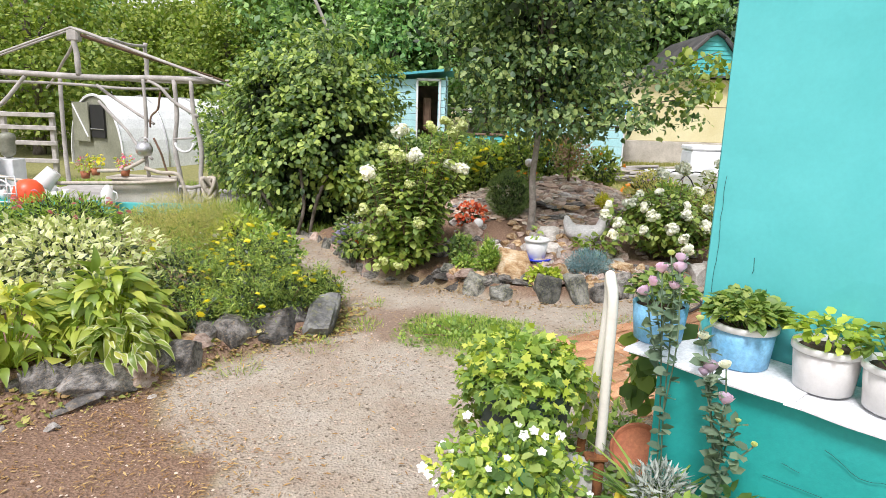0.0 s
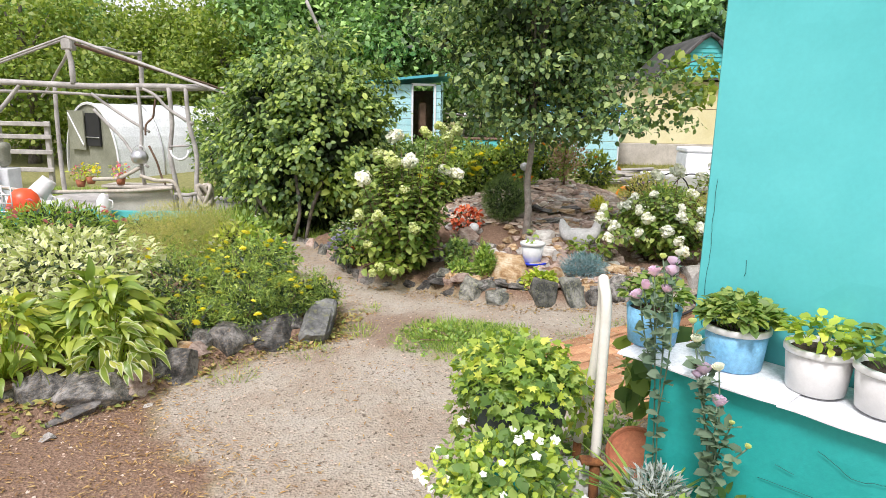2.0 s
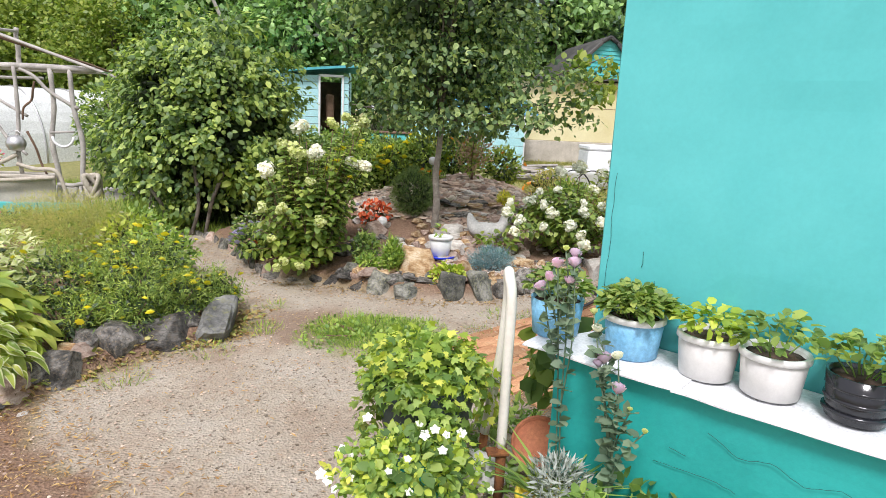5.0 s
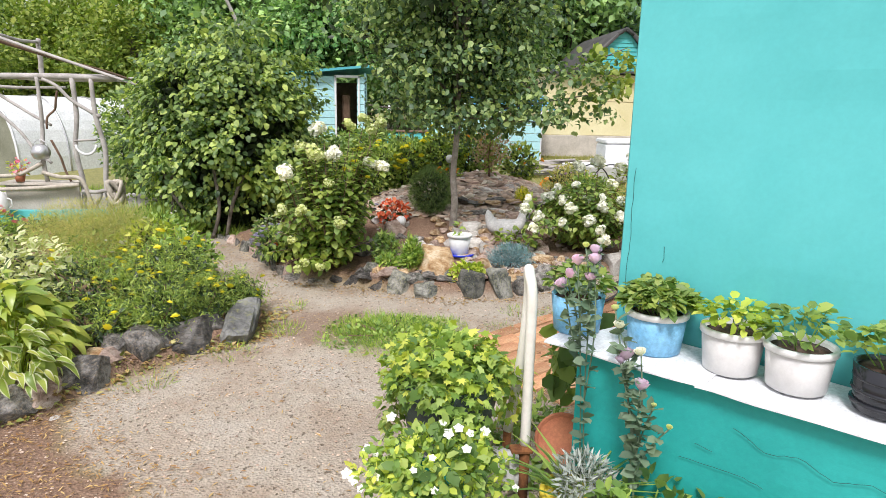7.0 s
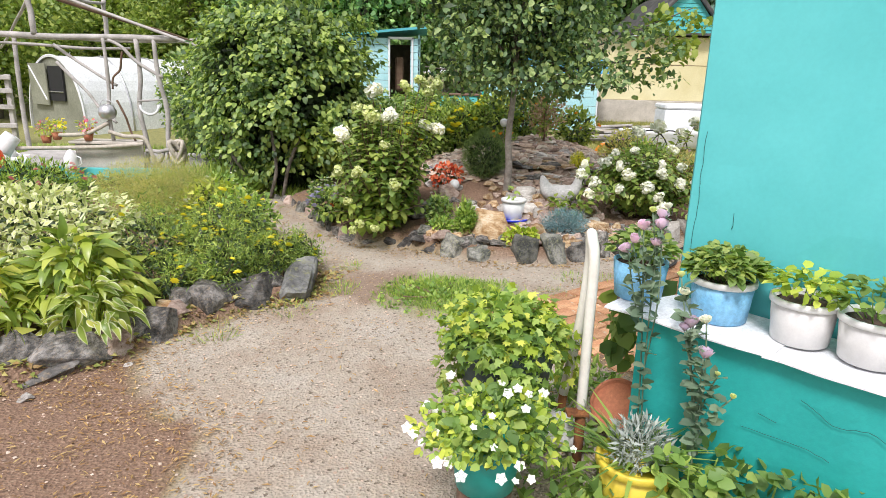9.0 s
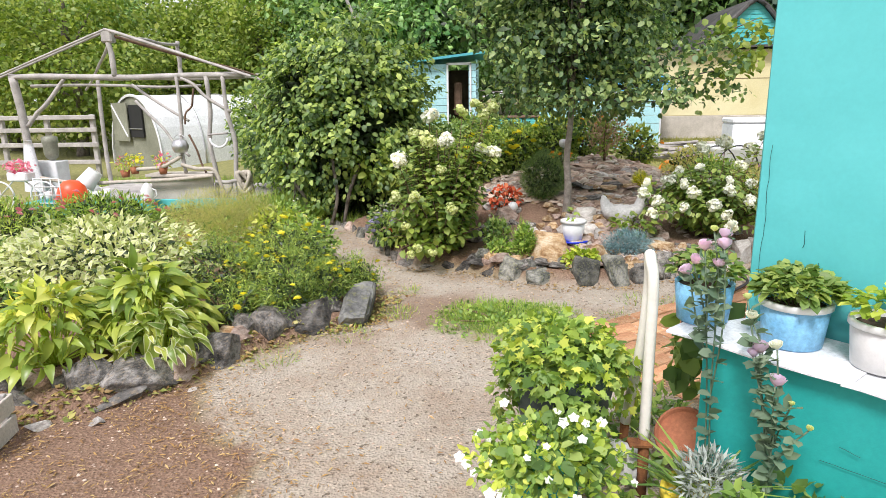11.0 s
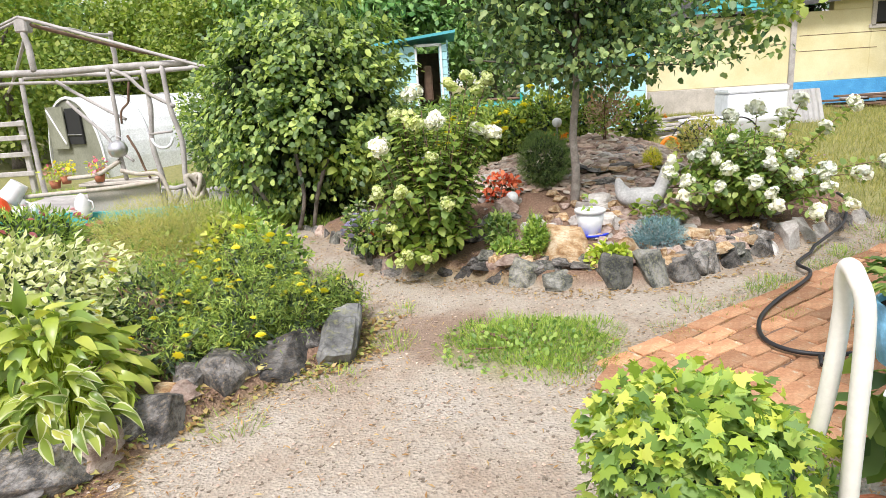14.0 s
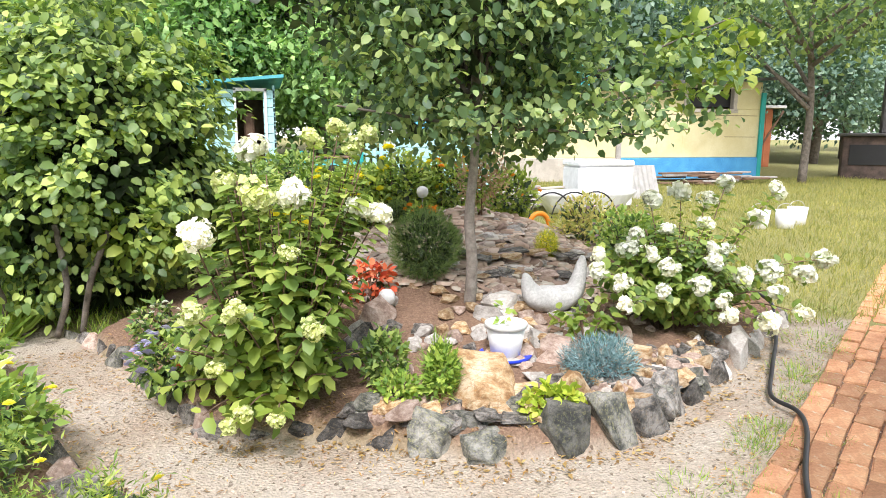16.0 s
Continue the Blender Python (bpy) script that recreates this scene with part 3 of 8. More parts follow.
def build_ground():
    def axis(lo, hi, step, reach):
        fine = np.arange(lo, hi + 1e-6, step)
        g = np.cumsum(0.12 * 1.16 ** np.arange(60))
        g = g[g < reach]
        return np.concatenate([lo - g[::-1], fine, hi + g])
    xs, ys = axis(-4.2, 5.0, 0.05, 420), axis(0.2, 10.4, 0.05, 420)
    X, Y = np.meshgrid(xs, ys)
    Z = land(X, Y) + 0.008 * wobble(X, Y, 9, 1) + 0.012 * wobble(X, Y, 2.5, 2)
    soft = 0.06 * wobble(X, Y, 14, 3) + 0.03 * wobble(X, Y, 45, 4)
    gravel = smoothstep(-0.08, 0.06, inside_dist(GRAVEL, X, Y) + soft)
    patch = smoothstep(-0.10, 0.12, 0.4 - np.hypot((X - 0.15) / 1.15, Y - 4.62) + 2 * soft)
    earth = np.maximum(smoothstep(-0.12, 0.1, inside_dist(EARTH, X, Y) + 4.5 * soft + 0.35 * wobble(X, Y, 7, 6)), np.maximum(smoothstep(-0.03, 0.03, inside_dist(BED, X, Y)), smoothstep(-0.03, 0.03, inside_dist(ISLAND, X, Y))))
    front = ((Y < 6.6) & (X < 3.6) & (X > -3.5)).astype(float)
    earth = np.maximum(earth, front * (1 - gravel))
    bare = smoothstep(0.05, -0.12, np.hypot((X + 0.35), (Y - 4.85)) - 0.4 + 2 * soft) * 0.65
    chips = smoothstep(-0.15, 0.1, 1.0 - np.hypot((X - 1.4) / 1.25, (Y - 8.5) / 1.1) + 2 * soft)
    col = np.stack([gravel * (1 - 0.6 * patch), np.maximum(earth, bare) * (1 - 0.75 * patch), chips, np.ones_like(X)], -1)
    ny, nx = X.shape
    i = (np.arange(ny - 1)[:, None] * nx + np.arange(nx - 1)[None, :]).ravel()
    me = bpy.data.meshes.new("ground")
    me.vertices.add(nx * ny)
    me.vertices.foreach_set("co", np.stack([X, Y, Z], -1).astype(np.float32).ravel())
    loops = np.stack([i, i + 1, i + nx + 1, i + nx], -1).ravel()
    me.loops.add(len(loops))
    me.loops.foreach_set("vertex_index", loops.astype(np.int32))
    me.polygons.add(len(i))
    me.polygons.foreach_set("loop_start", (np.arange(len(i)) * 4).astype(np.int32))
    me.polygons.foreach_set("loop_total", np.full(len(i), 4, np.int32))
    me.polygons.foreach_set("use_smooth", np.ones(len(i), bool))
    me.update(calc_edges=True)
    a = me.color_attributes.new("cover", "FLOAT_COLOR", "POINT")
    a.data.foreach_set("color", col.astype(np.float32).ravel())
    m, n, l, b = material("ground", 0.95)
    pos = n.new("ShaderNodeNewGeometry").outputs["Position"]
    at = n.new("ShaderNodeAttribute")
    at.attribute_name = "cover"
    sep = n.new("ShaderNodeSeparateColor")
    l.new(at.outputs["Color"], sep.inputs["Color"])
    grit = n.new("ShaderNodeTexVoronoi")
    grit.inputs["Scale"].default_value = 72
    l.new(pos, grit.inputs["Vector"])
    tone = noise_node(n, l, 1.7, 6, 0.65, pos)
    fine = noise_node(n, l, 55, 5, 0.75, pos)
    spots = noise_node(n, l, 14, 5, 0.7, pos)
    gr = ramp_node(n, l, tone.outputs["Fac"], [(0.3, (0.315, 0.238, 0.172)), (0.5, (0.395, 0.336, 0.264)), (0.72, (0.445, 0.398, 0.334))])
    gv = ramp_node(n, l, grit.outputs["Color"], [(0.0, (0.36, 0.33, 0.30)), (0.12, (0.45, 0.42, 0.39)), (0.17, (0.92, 0.92, 0.92)), (0.35, (0.98, 0.98, 0.98)), (0.65, (1.06, 1.06, 1.06)), (1.0, (1.26, 1.25, 1.23))])
    gravel_c = mix_node(n, l, 1.0, gr.outputs["Color"], gv.outputs["Color"], "MULTIPLY")
    litter = ramp_node(n, l, spots.outputs["Fac"], [(0.60, (0, 0, 0)), (0.70, (0.6, 0.6, 0.6))])
    gravel_c = mix_node(n, l, litter.outputs["Color"], gravel_c.outputs["Color"], (0.30, 0.21, 0.13))
    er = ramp_node(n, l, fine.outputs["Fac"], [(0.3, (0.125, 0.07, 0.045)), (0.55, (0.25, 0.155, 0.10)), (0.75, (0.43, 0.31, 0.21))])
    grs = ramp_node(n, l, spots.outputs["Fac"], [(0.3, (0.17, 0.17, 0.06)), (0.55, (0.27, 0.26, 0.09)), (0.75, (0.38, 0.33, 0.15))])
    ch = ramp_node(n, l, grit.outputs["Color"], [(0.0, (0.40, 0.28, 0.21)), (1.0, (0.66, 0.50, 0.41))])
    c = mix_node(n, l, sep.outputs["Red"], grs.outputs["Color"], gravel_c.outputs["Color"])
    c = mix_node(n, l, sep.outputs["Green"], c.outputs["Color"], er.outputs["Color"])
    c = mix_node(n, l, sep.outputs["Blue"], c.outputs["Color"], ch.outputs["Color"])
    l.new(c.outputs["Color"], b.inputs["Base Color"])
    h = mix_node(n, l, 0.5, grit.outputs["Distance"], fine.outputs["Fac"])
    bump_node(n, l, b, h.outputs["Color"], 1.0, 0.02)
    me.materials.append(m)
    return tagged(new("ground", me), "pale gravel path, brown garden soil and rough grass", "ground", "", "structure")


build_ground()

# ---- turquoise house wall with its plinth and shelf ----
WALL_D, WALL_N = Vector((0.68, -0.733, 0)), Vector((-0.733, -0.68, 0))
TIP = Vector((0.72, 2.60, 0))


def wall_at(s, back, z):
    """A place along the shelf's front edge, so far behind it, at height z."""
    p = TIP + WALL_D * s - WALL_N * back
    return Vector((p.x, p.y, z))


def build_house_wall():
    bm = bmesh.new()
    n_s, n_z = 40, 34
    C = wall_at(0.12, 0.36, 0)
    side, chamfer = Vector((0.733, 0.68, 0)), Vector((0.022, 0.062, 0))
    rows = []
    for j in range(n_z + 1):
        z = -0.1 + 3.3 * j / n_z
        row = [bm.verts.new(C + chamfer + side * (3.0 * (1 - i / 5)) + Vector((0, 0, z))) for i in range(6)]
        for i in range(n_s + 1):
            s = 4.2 * i / n_s
            p = C + WALL_D * s + Vector((0, 0, z))
            p += WALL_N * (0.006 * noise.noise(p * 2.1) + 0.003 * noise.noise(p * 9))
            row.append(bm.verts.new(p))
        row.append(bm.verts.new(C + WALL_D * 4.2 - WALL_N * 3 + Vector((0, 0, z))))
        rows.append(row)
    for a, b in zip(rows, rows[1:]):
        for i in range(len(a) - 1):
            bm.faces.new((a[i], a[i + 1], b[i + 1], b[i]))
    bm.faces.new(rows[-1])
    house = thing("wall_house", "turquoise painted plaster house wall above a teal plinth", "house wall", kind="structure")
    ob = part("wall", bm, M["turquoise"], house)
    # plinth
    bm = bmesh.new()
    rows = []
    for j in range(13):
        z = -0.1 + 0.79 * j / 12
        row = [bm.verts.new(wall_at(0.12, 0.42, z))]
        for i in range(60):
            p = wall_at(0.12 + 4.1 * i / 59, 0.045, z)
            p += WALL_N * (0.007 * noise.noise(p * 3) + 0.004 * noise.noise(p * 11))
            row.append(bm.verts.new(p))
        rows.append(row)
    for a, b in zip(rows, rows[1:]):
        for i in range(len(a) - 1):
            bm.faces.new((a[i], a[i + 1], b[i + 1], b[i]))
    top = [bm.verts.new(wall_at(4.22, 0.36, 0.69))]
    bm.faces.new(rows[-1] + top)
    part("plinth", bm, M["teal"], house, "dark teal plinth with cracked plaster")
    # corner crack and hairline cracks, cut lines standing a little proud
    for pts in ([(0.155, 0.352, 1.38), (0.152, 0.352, 1.22), (0.158, 0.352, 1.1), (0.15, 0.352, 0.95), (0.152, 0.352, 0.74)],
                [(0.30, 0.352, 1.08), (0.302, 0.352, 1.0)], [(0.36, 0.352, 0.97), (0.362, 0.352, 0.92)],
                [(0.72, 0.034, 0.57), (0.82, 0.034, 0.52), (0.92, 0.034, 0.54), (1.02, 0.034, 0.50), (1.12, 0.034, 0.53), (1.3, 0.034, 0.49)],
                [(0.6, 0.034, 0.47), (0.68, 0.034, 0.455)], [(0.55, 0.034, 0.4), (0.75, 0.034, 0.41), (0.85, 0.034, 0.39)]):
        part("crack", tube_mesh([wall_at(a[0] + (b[0] - a[0]) * k / 5 + 0.006 * noise.noise(Vector((a[2] * 40, k * 3.1, 1))), a[1], a[2] + (b[2] - a[2]) * k / 5 + 0.010 * noise.noise(Vector((a[0] * 50, k * 2.7, 5)))) for a, b in zip(pts, pts[1:]) for k in range(5)], 0.001, 4), M["crack"], house)
    # white shelf of two overlapping sheets
    shelf = thing("shelf", "white painted sheet shelf with worn wavy edge on the plinth", "shelf")
    for s0, s1, lift in ((-0.01, 0.62, 0.0), (0.59, 1.35, -0.006), (1.33, 3.2, 0.0)):
        bm = bmesh.new()
        up, lo = [], []
        for i in range(25):
            s = s0 + (s1 - s0) * i / 24
            for b in (0.0, 0.02, 0.18, 0.352):
                if s < 0.12 and b > 0.3:
                    b = 0.10 + 0.2 * max(0, s + 0.01) / 0.13
                wave = 0.006 * noise.noise(Vector((s * 4, 1, b * 3))) + lift - (0.006 if b == 0 else 0)
                p = wall_at(s, b + 0.008 * noise.noise(Vector((s * 7, 4, 2))) * (b < 0.1), 0.702 + wave)
                up.append(bm.verts.new(p))
                lo.append(bm.verts.new(p - Vector((0, 0, 0.006))))
        for i in range(24):
            for k in range(3):
                q = (4 * i + k, 4 * i + k + 1, 4 * i + k + 5, 4 * i + k + 4)
                bm.faces.new([up[j] for j in q])
                bm.faces.new([lo[j] for j in reversed(q)])
            bm.faces.new((up[4 * i], up[4 * i + 4], lo[4 * i + 4], lo[4 * i]))
        bm.faces.new([up[0], lo[0], lo[1], up[1]])
        bm.faces.new([up[1], lo[1], lo[2], up[2]])
        bm.faces.new([up[2], lo[2], lo[3], up[3]])
        part("sheet", bm, M["white_sheet"], shelf)


build_house_wall()


# ---- growing things ----
def blob_points(n, centre, radii, rng, shell=0.55, rough=0.16):
    """Points in a rough ellipsoid, denser towards its skin."""
    d = sphere_dirs(n, rng)
    lump = 1 + rough * np.array([noise.noise(Vector(v * 2.3) + Vector(centre)) for v in d]) + 0.10 * np.array([noise.noise(Vector(v * 6.1)) for v in d])
    r = (shell + (1 - shell) * rng.random(n) ** 0.5) * lump
    return np.array(centre) + d * r[:, None] * np.array(radii), d


def foliage(name, n, centre, radii, size, mat, parent, seed, shape=LEAF, shell=0.55, droop=0.25, label="", floor=None, spread=1.0):
    """Leaves over a rough ellipsoid, that point outwards and down."""
    rng = np.random.default_rng(seed)
    P, d = blob_points(n, centre, radii, rng, shell)
    if floor is not None:
        keep = P[:, 2] > floor
        P, d = P[keep], d[keep]
    axis = d + rng.normal(size=d.shape) * 0.7 * spread + np.array([0, 0, -droop])
    up = d * 0.7 + np.array([0, 0, 0.7]) + rng.normal(size=d.shape) * 0.45 * spread
    mats = mat if isinstance(mat, list) else [mat]
    return tagged(part(name, scatter(name, shape, P, axis, up, size * rng.uniform(0.65, 1.3, len(P)), mats), None, parent, label), kind="stuff")


def clumps(n_clump, per, centre, radii, spread, rng, shell=0.5, low=None):
    """Points gathered in clumps, with gaps between, for crowns."""
    c, d = blob_points(n_clump, centre, radii, rng, shell)
    if low is not None:
        c[:, 2] = np.maximum(c[:, 2], low)
    P = np.repeat(c, per, 0) + rng.normal(size=(n_clump * per, 3)) * spread * np.array([1, 1, 0.6])
    return P, np.repeat(d, per, 0), c


def crown(name, n_clump, per, centre, radii, spread, size, mat, parent, seed, shape=LEAF, shell=0.5, low=None, label=""):
    rng = np.random.default_rng(seed)
    P, d, c = clumps(n_clump, per, centre, radii, spread, rng, shell, low)
    axis = rng.normal(size=P.shape) + d * 0.5 + np.array([0, 0, -0.25])
    up = np.array([0, 0, 1.0]) + rng.normal(size=P.shape) * 0.6 + d * 0.3
    part(name, scatter(name, shape, P, axis, up, size * rng.uniform(0.6, 1.3, len(P)), [mat]), None, parent, label)["kind"] = "stuff"
    return c


def stems_mesh(pairs, r=0.005, sides=5, bend=0.1, seed=0):
    rng = random.Random(seed)
    bm = bmesh.new()
    for a, b in pairs:
        a, b = Vector(a), Vector(b)
        mid = (a + b) / 2 + Vector((rng.uniform(-1, 1), rng.uniform(-1, 1), 0.3)) * bend * (b - a).length
        tube(bm, smooth_line([a, mid, b], 3), [r * (1.2 - 0.6 * k / 6) for k in range(7)], sides)
    return bm


# ---- the young tree in the rock garden ----
def build_garden_tree():
    x, y = 0.86, 7.02
    z0 = land_z(x, y) - 0.03
    t = thing("tree", "young garden tree with slim grey trunk and dense dark green crown", "tree", (x, y, z0))
    trunk = [(0, 0, 0), (0.015, 0.0, 0.3), (-0.005, 0.01, 0.6), (0.02, 0.0, 0.95), (0.03, 0, 1.25), (0.02, 0.02, 1.7), (0.05, 0.05, 2.3), (0.02, 0.0, 3.2)]
    part("trunk", tube_mesh(smooth_line(trunk, 4), [0.042 - 0.001 * k for k in range(29)], 12), M["pale_bark"], t)
    c = crown("crown", 265, 80, (-0.04, 0.1, 2.38), (1.04, 1.15, 1.5), 0.15, 0.06, M["tree_leaf"], t, 11, ROUND_LEAF, 0.25, 1.05)
    crown("low_leaves", 40, 30, (0.35, -0.2, 1.3), (1.15, 0.8, 0.26), 0.09, 0.062, M["tree_leaf"], t, 12, ROUND_LEAF, 0.3, 1.0)
    # darkened leaves in the crown's middle stand for its shade
    crown("inner_leaves", 60, 36, (0.05, 0.25, 2.4), (1.0, 0.9, 1.2), 0.2, 0.13, M["baked_shade_leaf"], t, 14, LEAF, 0.2, 1.3)
    crown("side_leaves", 22, 30, (1.0, -0.25, 1.5), (0.6, 0.5, 0.34), 0.1, 0.062, M["tree_leaf"], t, 15, ROUND_LEAF, 0.3, 1.1)
    crown("pale_leaves", 14, 16, (1.45, -0.3, 1.65), (0.32, 0.3, 0.34), 0.07, 0.085, M["spring_leaf"], t, 13, ROUND_LEAF, 0.2)
    rng = random.Random(5)
    for k in range(26):
        bm = bmesh.new()
        h = rng.uniform(1.0, 2.2)
        e = Vector(c[rng.randrange(len(c))])
        tube(bm, smooth_line([(0.02, 0, h), (0.02 + e.x * 0.5, e.y * 0.5, (h + e.z) / 2 + 0.05), tuple(e)], 4), [0.017 - 0.0016 * i for i in range(9)], 5)
        part("limb", bm, M["bark"], t)
    for ex, ey, ez in ((1.65, -0.35, 1.9), (1.35, -0.3, 1.45), (1.1, -0.3, 1.15), (-0.9, -0.3, 1.3)):
        bm = bmesh.new()
        tube(bm, smooth_line([(0.02, 0, 1.2), (ex * 0.5, ey * 0.5, (1.2 + ez) / 2), (ex, ey, ez)], 5), [0.016 - 0.0011 * i for i in range(11)], 5)
        part("limb", bm, M["bark"], t)


build_garden_tree()


# ---- vine-covered arbour ----
def build_vine():
    x, y = -1.86, 8.75
    t = thing("climbing_vine", "broad mound of climbing vine with layered mid-green leaves", "vine", (x, y, land_z(x, y)))
    rng = np.random.default_rng(21)
    # leaf mass coloured dark for the shade within the mound
    P, d = blob_points(3400, (0, 0.05, 1.1), (0.88, 0.72, 1.08), rng, 0.6, 0.2)
    k = P[:, 2] > 0.02
    part("inner_leaves", scatter("inner_leaves", ROUND_LEAF, P[k], d[k] + rng.normal(size=d[k].shape) * 0.6, d[k], 0.14 * rng.uniform(0.6, 1.25, k.sum()), [M["baked_shade_leaf"]]), None, t)["kind"] = "stuff"
    # drooping sprays of leaves with dark gaps between them
    c, d = blob_points(480, (0.06, 0, 1.27), (1.03, 0.95, 1.16), rng, 0.86, 0.36)
    keep = (c[:, 2] > 0.38) & ~((c[:, 0] < -0.35) & (c[:, 2] < 0.7) & (c[:, 1] < 0))
    c, d = c[keep], d[keep]
    per = 42
    u = np.tile(np.linspace(0, 1, per), len(c))[:, None]
    run = np.repeat(unit(d * np.array([1, 1, 0.25]) + rng.normal(size=d.shape) * 0.45), per, 0)
    cc, dd = np.repeat(c, per, 0), np.repeat(d, per, 0)
    P = cc + run * (u - 0.35) * 0.34 + np.array([0, 0, -0.16]) * u ** 2 + rng.normal(size=cc.shape) * np.array([0.07, 0.07, 0.045])
    axis = run * 0.7 + np.array([0, 0, -0.5]) + rng.normal(size=cc.shape) * 0.45
    up = dd * 0.8 + np.array([0, 0, 0.75]) + rng.normal(size=cc.shape) * 0.28
    part("leaves", scatter("leaves", ROUND_LEAF, P, axis, up, 0.08 * rng.uniform(0.55, 1.25, len(P)), [M["vine"]]), None, t)["kind"] = "stuff"
    foliage("top_leaves", 260, (0.1, -0.2, 2.45), (0.7, 0.4, 0.22), 0.1, M["vine"], t, 23, LEAF, 0.2)
    foliage("lime_leaves", 260, (0.62, -0.72, 0.72), (0.36, 0.22, 0.26), 0.10, M["spring_leaf"], t, 24, ROUND_LEAF, 0.4, 0.7)
    stems = [[(-0.42, -0.75, 0), (-0.36, -0.8, 0.3), (-0.5, -0.82, 0.6), (-0.4, -0.78, 1.0)], [(-0.05, -0.8, 0), (0.05, -0.84, 0.35), (0.0, -0.8, 0.8)], [(0.1, -0.75, 0.0), (0.2, -0.82, 0.4), (0.34, -0.8, 0.75)], [(-0.6, -0.6, 0), (-0.5, -0.75, 0.5), (-0.62, -0.8, 0.9)]]
    for s in stems:
        part("stem", tube_mesh(smooth_line(s, 6), 0.022, 7), M["bark"], t, "twisted brown vine stem")
    part("pole", tube_mesh(smooth_line([(0.35, 0.2, 1.8), (0.22, 0.1, 2.4), (0.0, 0.0, 2.95)], 4), 0.022, 7), M["old_wood"], t, "bare pole above the leaves")


build_vine()


# ---- hydrangeas ----
def cane_line(a, b, arch, steps=10):
    """Points of a cane that rises from a and arches over to b."""
    a, b = Vector(a), Vector(b)
    return [a.lerp(b, k / steps) + Vector((0, 0, arch * math.sin(math.pi * (k / steps) ** 0.8))) for k in range(steps + 1)]


def cane_leaves(lines, spacing, bare, rng):
    """Opposite pairs of leaves along canes, bare at the foot: places, axes and upward sides."""
    P, A, U = [], [], []
    for line in lines:
        turn = rng.uniform(0, math.tau)
        total = sum((q - p).length for p, q in zip(line, line[1:]))
        gone, due = 0.0, bare * total
        for p, q in zip(line, line[1:]):
            step = (q - p).length
            while due < gone + step:
                at = p.lerp(q, (due - gone) / step)
                run = (q - p).normalized()
                side = run.cross(Vector((0.31, 0.2, 0.93))).normalized()
                other = run.cross(side)
                turn += math.pi / 2 + rng.uniform(-0.4, 0.4)
                for w in (0, math.pi):
                    d = side * math.cos(turn + w) + other * math.sin(turn + w)
                    P.append(at + d * 0.018)
                    A.append(d + run * 0.3 + Vector((0, 0, -0.2 + rng.uniform(-0.25, 0.25))))
                    U.append(Vector((rng.uniform(-0.35, 0.35), rng.uniform(-0.35, 0.35), 1.0)) + run * 0.2)
                due += spacing * rng.uniform(0.75, 1.25)
            gone += step
    return np.array(P), np.array(A), np.array(U)


def lobed_head(seed, mat, r=0.08):
    """A loose flower head: lobes of florets with gaps between."""
    rng = np.random.default_rng(seed)
    P, D = [], []
    for k in range(7):
        c = unit(rng.normal(size=(1, 3)))[0] * r * 0.55 * np.array([1, 1, 0.75])
        d = sphere_dirs(26, rng)
        P.append(c + d * r * rng.uniform(0.38, 0.55))
        D.append(d)
    P, D = np.concatenate(P), np.concatenate(D)
    return scatter("flower_head", FLORET, P, np.cross(D, rng.normal(size=D.shape)), D + rng.normal(size=D.shape) * 0.35, 0.036 * rng.uniform(0.75, 1.3, len(P)), [M[mat]])


def hydrangea(label, loc, heads, tips, seed, mats, leaf, spacing=0.04):
    """A shrub of leafy canes; heads and tips are ends of canes in the garden's own coordinates."""
    z0 = land_z(*loc)
    t = thing("hydrangea", label, "shrub", (loc[0], loc[1], z0), "hydrangeas")
    rng = random.Random(seed)
    origin = Vector((loc[0], loc[1], z0))
    lines, low = [], []
    for x, y, z in [h[:3] for h in heads] + tips:
        e = Vector((x, y, z)) - origin
        foot = Vector((e.x * 0.22 + rng.uniform(-0.05, 0.05), e.y * 0.22 + rng.uniform(-0.05, 0.05), 0.0))
        line = cane_line(foot, e, 0.12 * math.hypot(e.x, e.y) + 0.02)
        (low if e.z < 0.32 or len(lines) % 5 == 4 and rng.random() < 0.6 else lines).append(line)
        part("stem", tube_mesh(line, [0.007 - 0.0004 * k for k in range(11)], 5), M["brown_wood"], t)
    for nm, group, mat, bare in (("leaves", lines, mats[0], 0.22), ("low_leaves", low, mats[1], 0.15)):
        if group:
            P, A, U = cane_leaves(group, spacing, bare, rng)
            size = leaf * np.random.default_rng(seed).uniform(0.6, 1.25, len(P))
            tagged(part(nm, scatter(nm, ROUND_LEAF, P, A, U, size, [M[mat]]), None, t), kind="stuff")
    kinds = {}
    for k, (x, y, z, r, m) in enumerate(heads):
        key = (m, k % 4)
        if key not in kinds:
            kinds[key] = lobed_head(seed + k, m)
        f = part("flower_head", kinds[key], None, t, "white flower head" if m == "white_petal" else "greenish cream flower head")
        f.matrix_basis = Matrix.Translation(Vector((x, y, z)) - origin) @ pose(0, 0, 0, rng.uniform(-25, 25), rng.uniform(-25, 25), rng.uniform(0, 360)) @ Matrix.Scale(r / 0.09, 4)
    return t


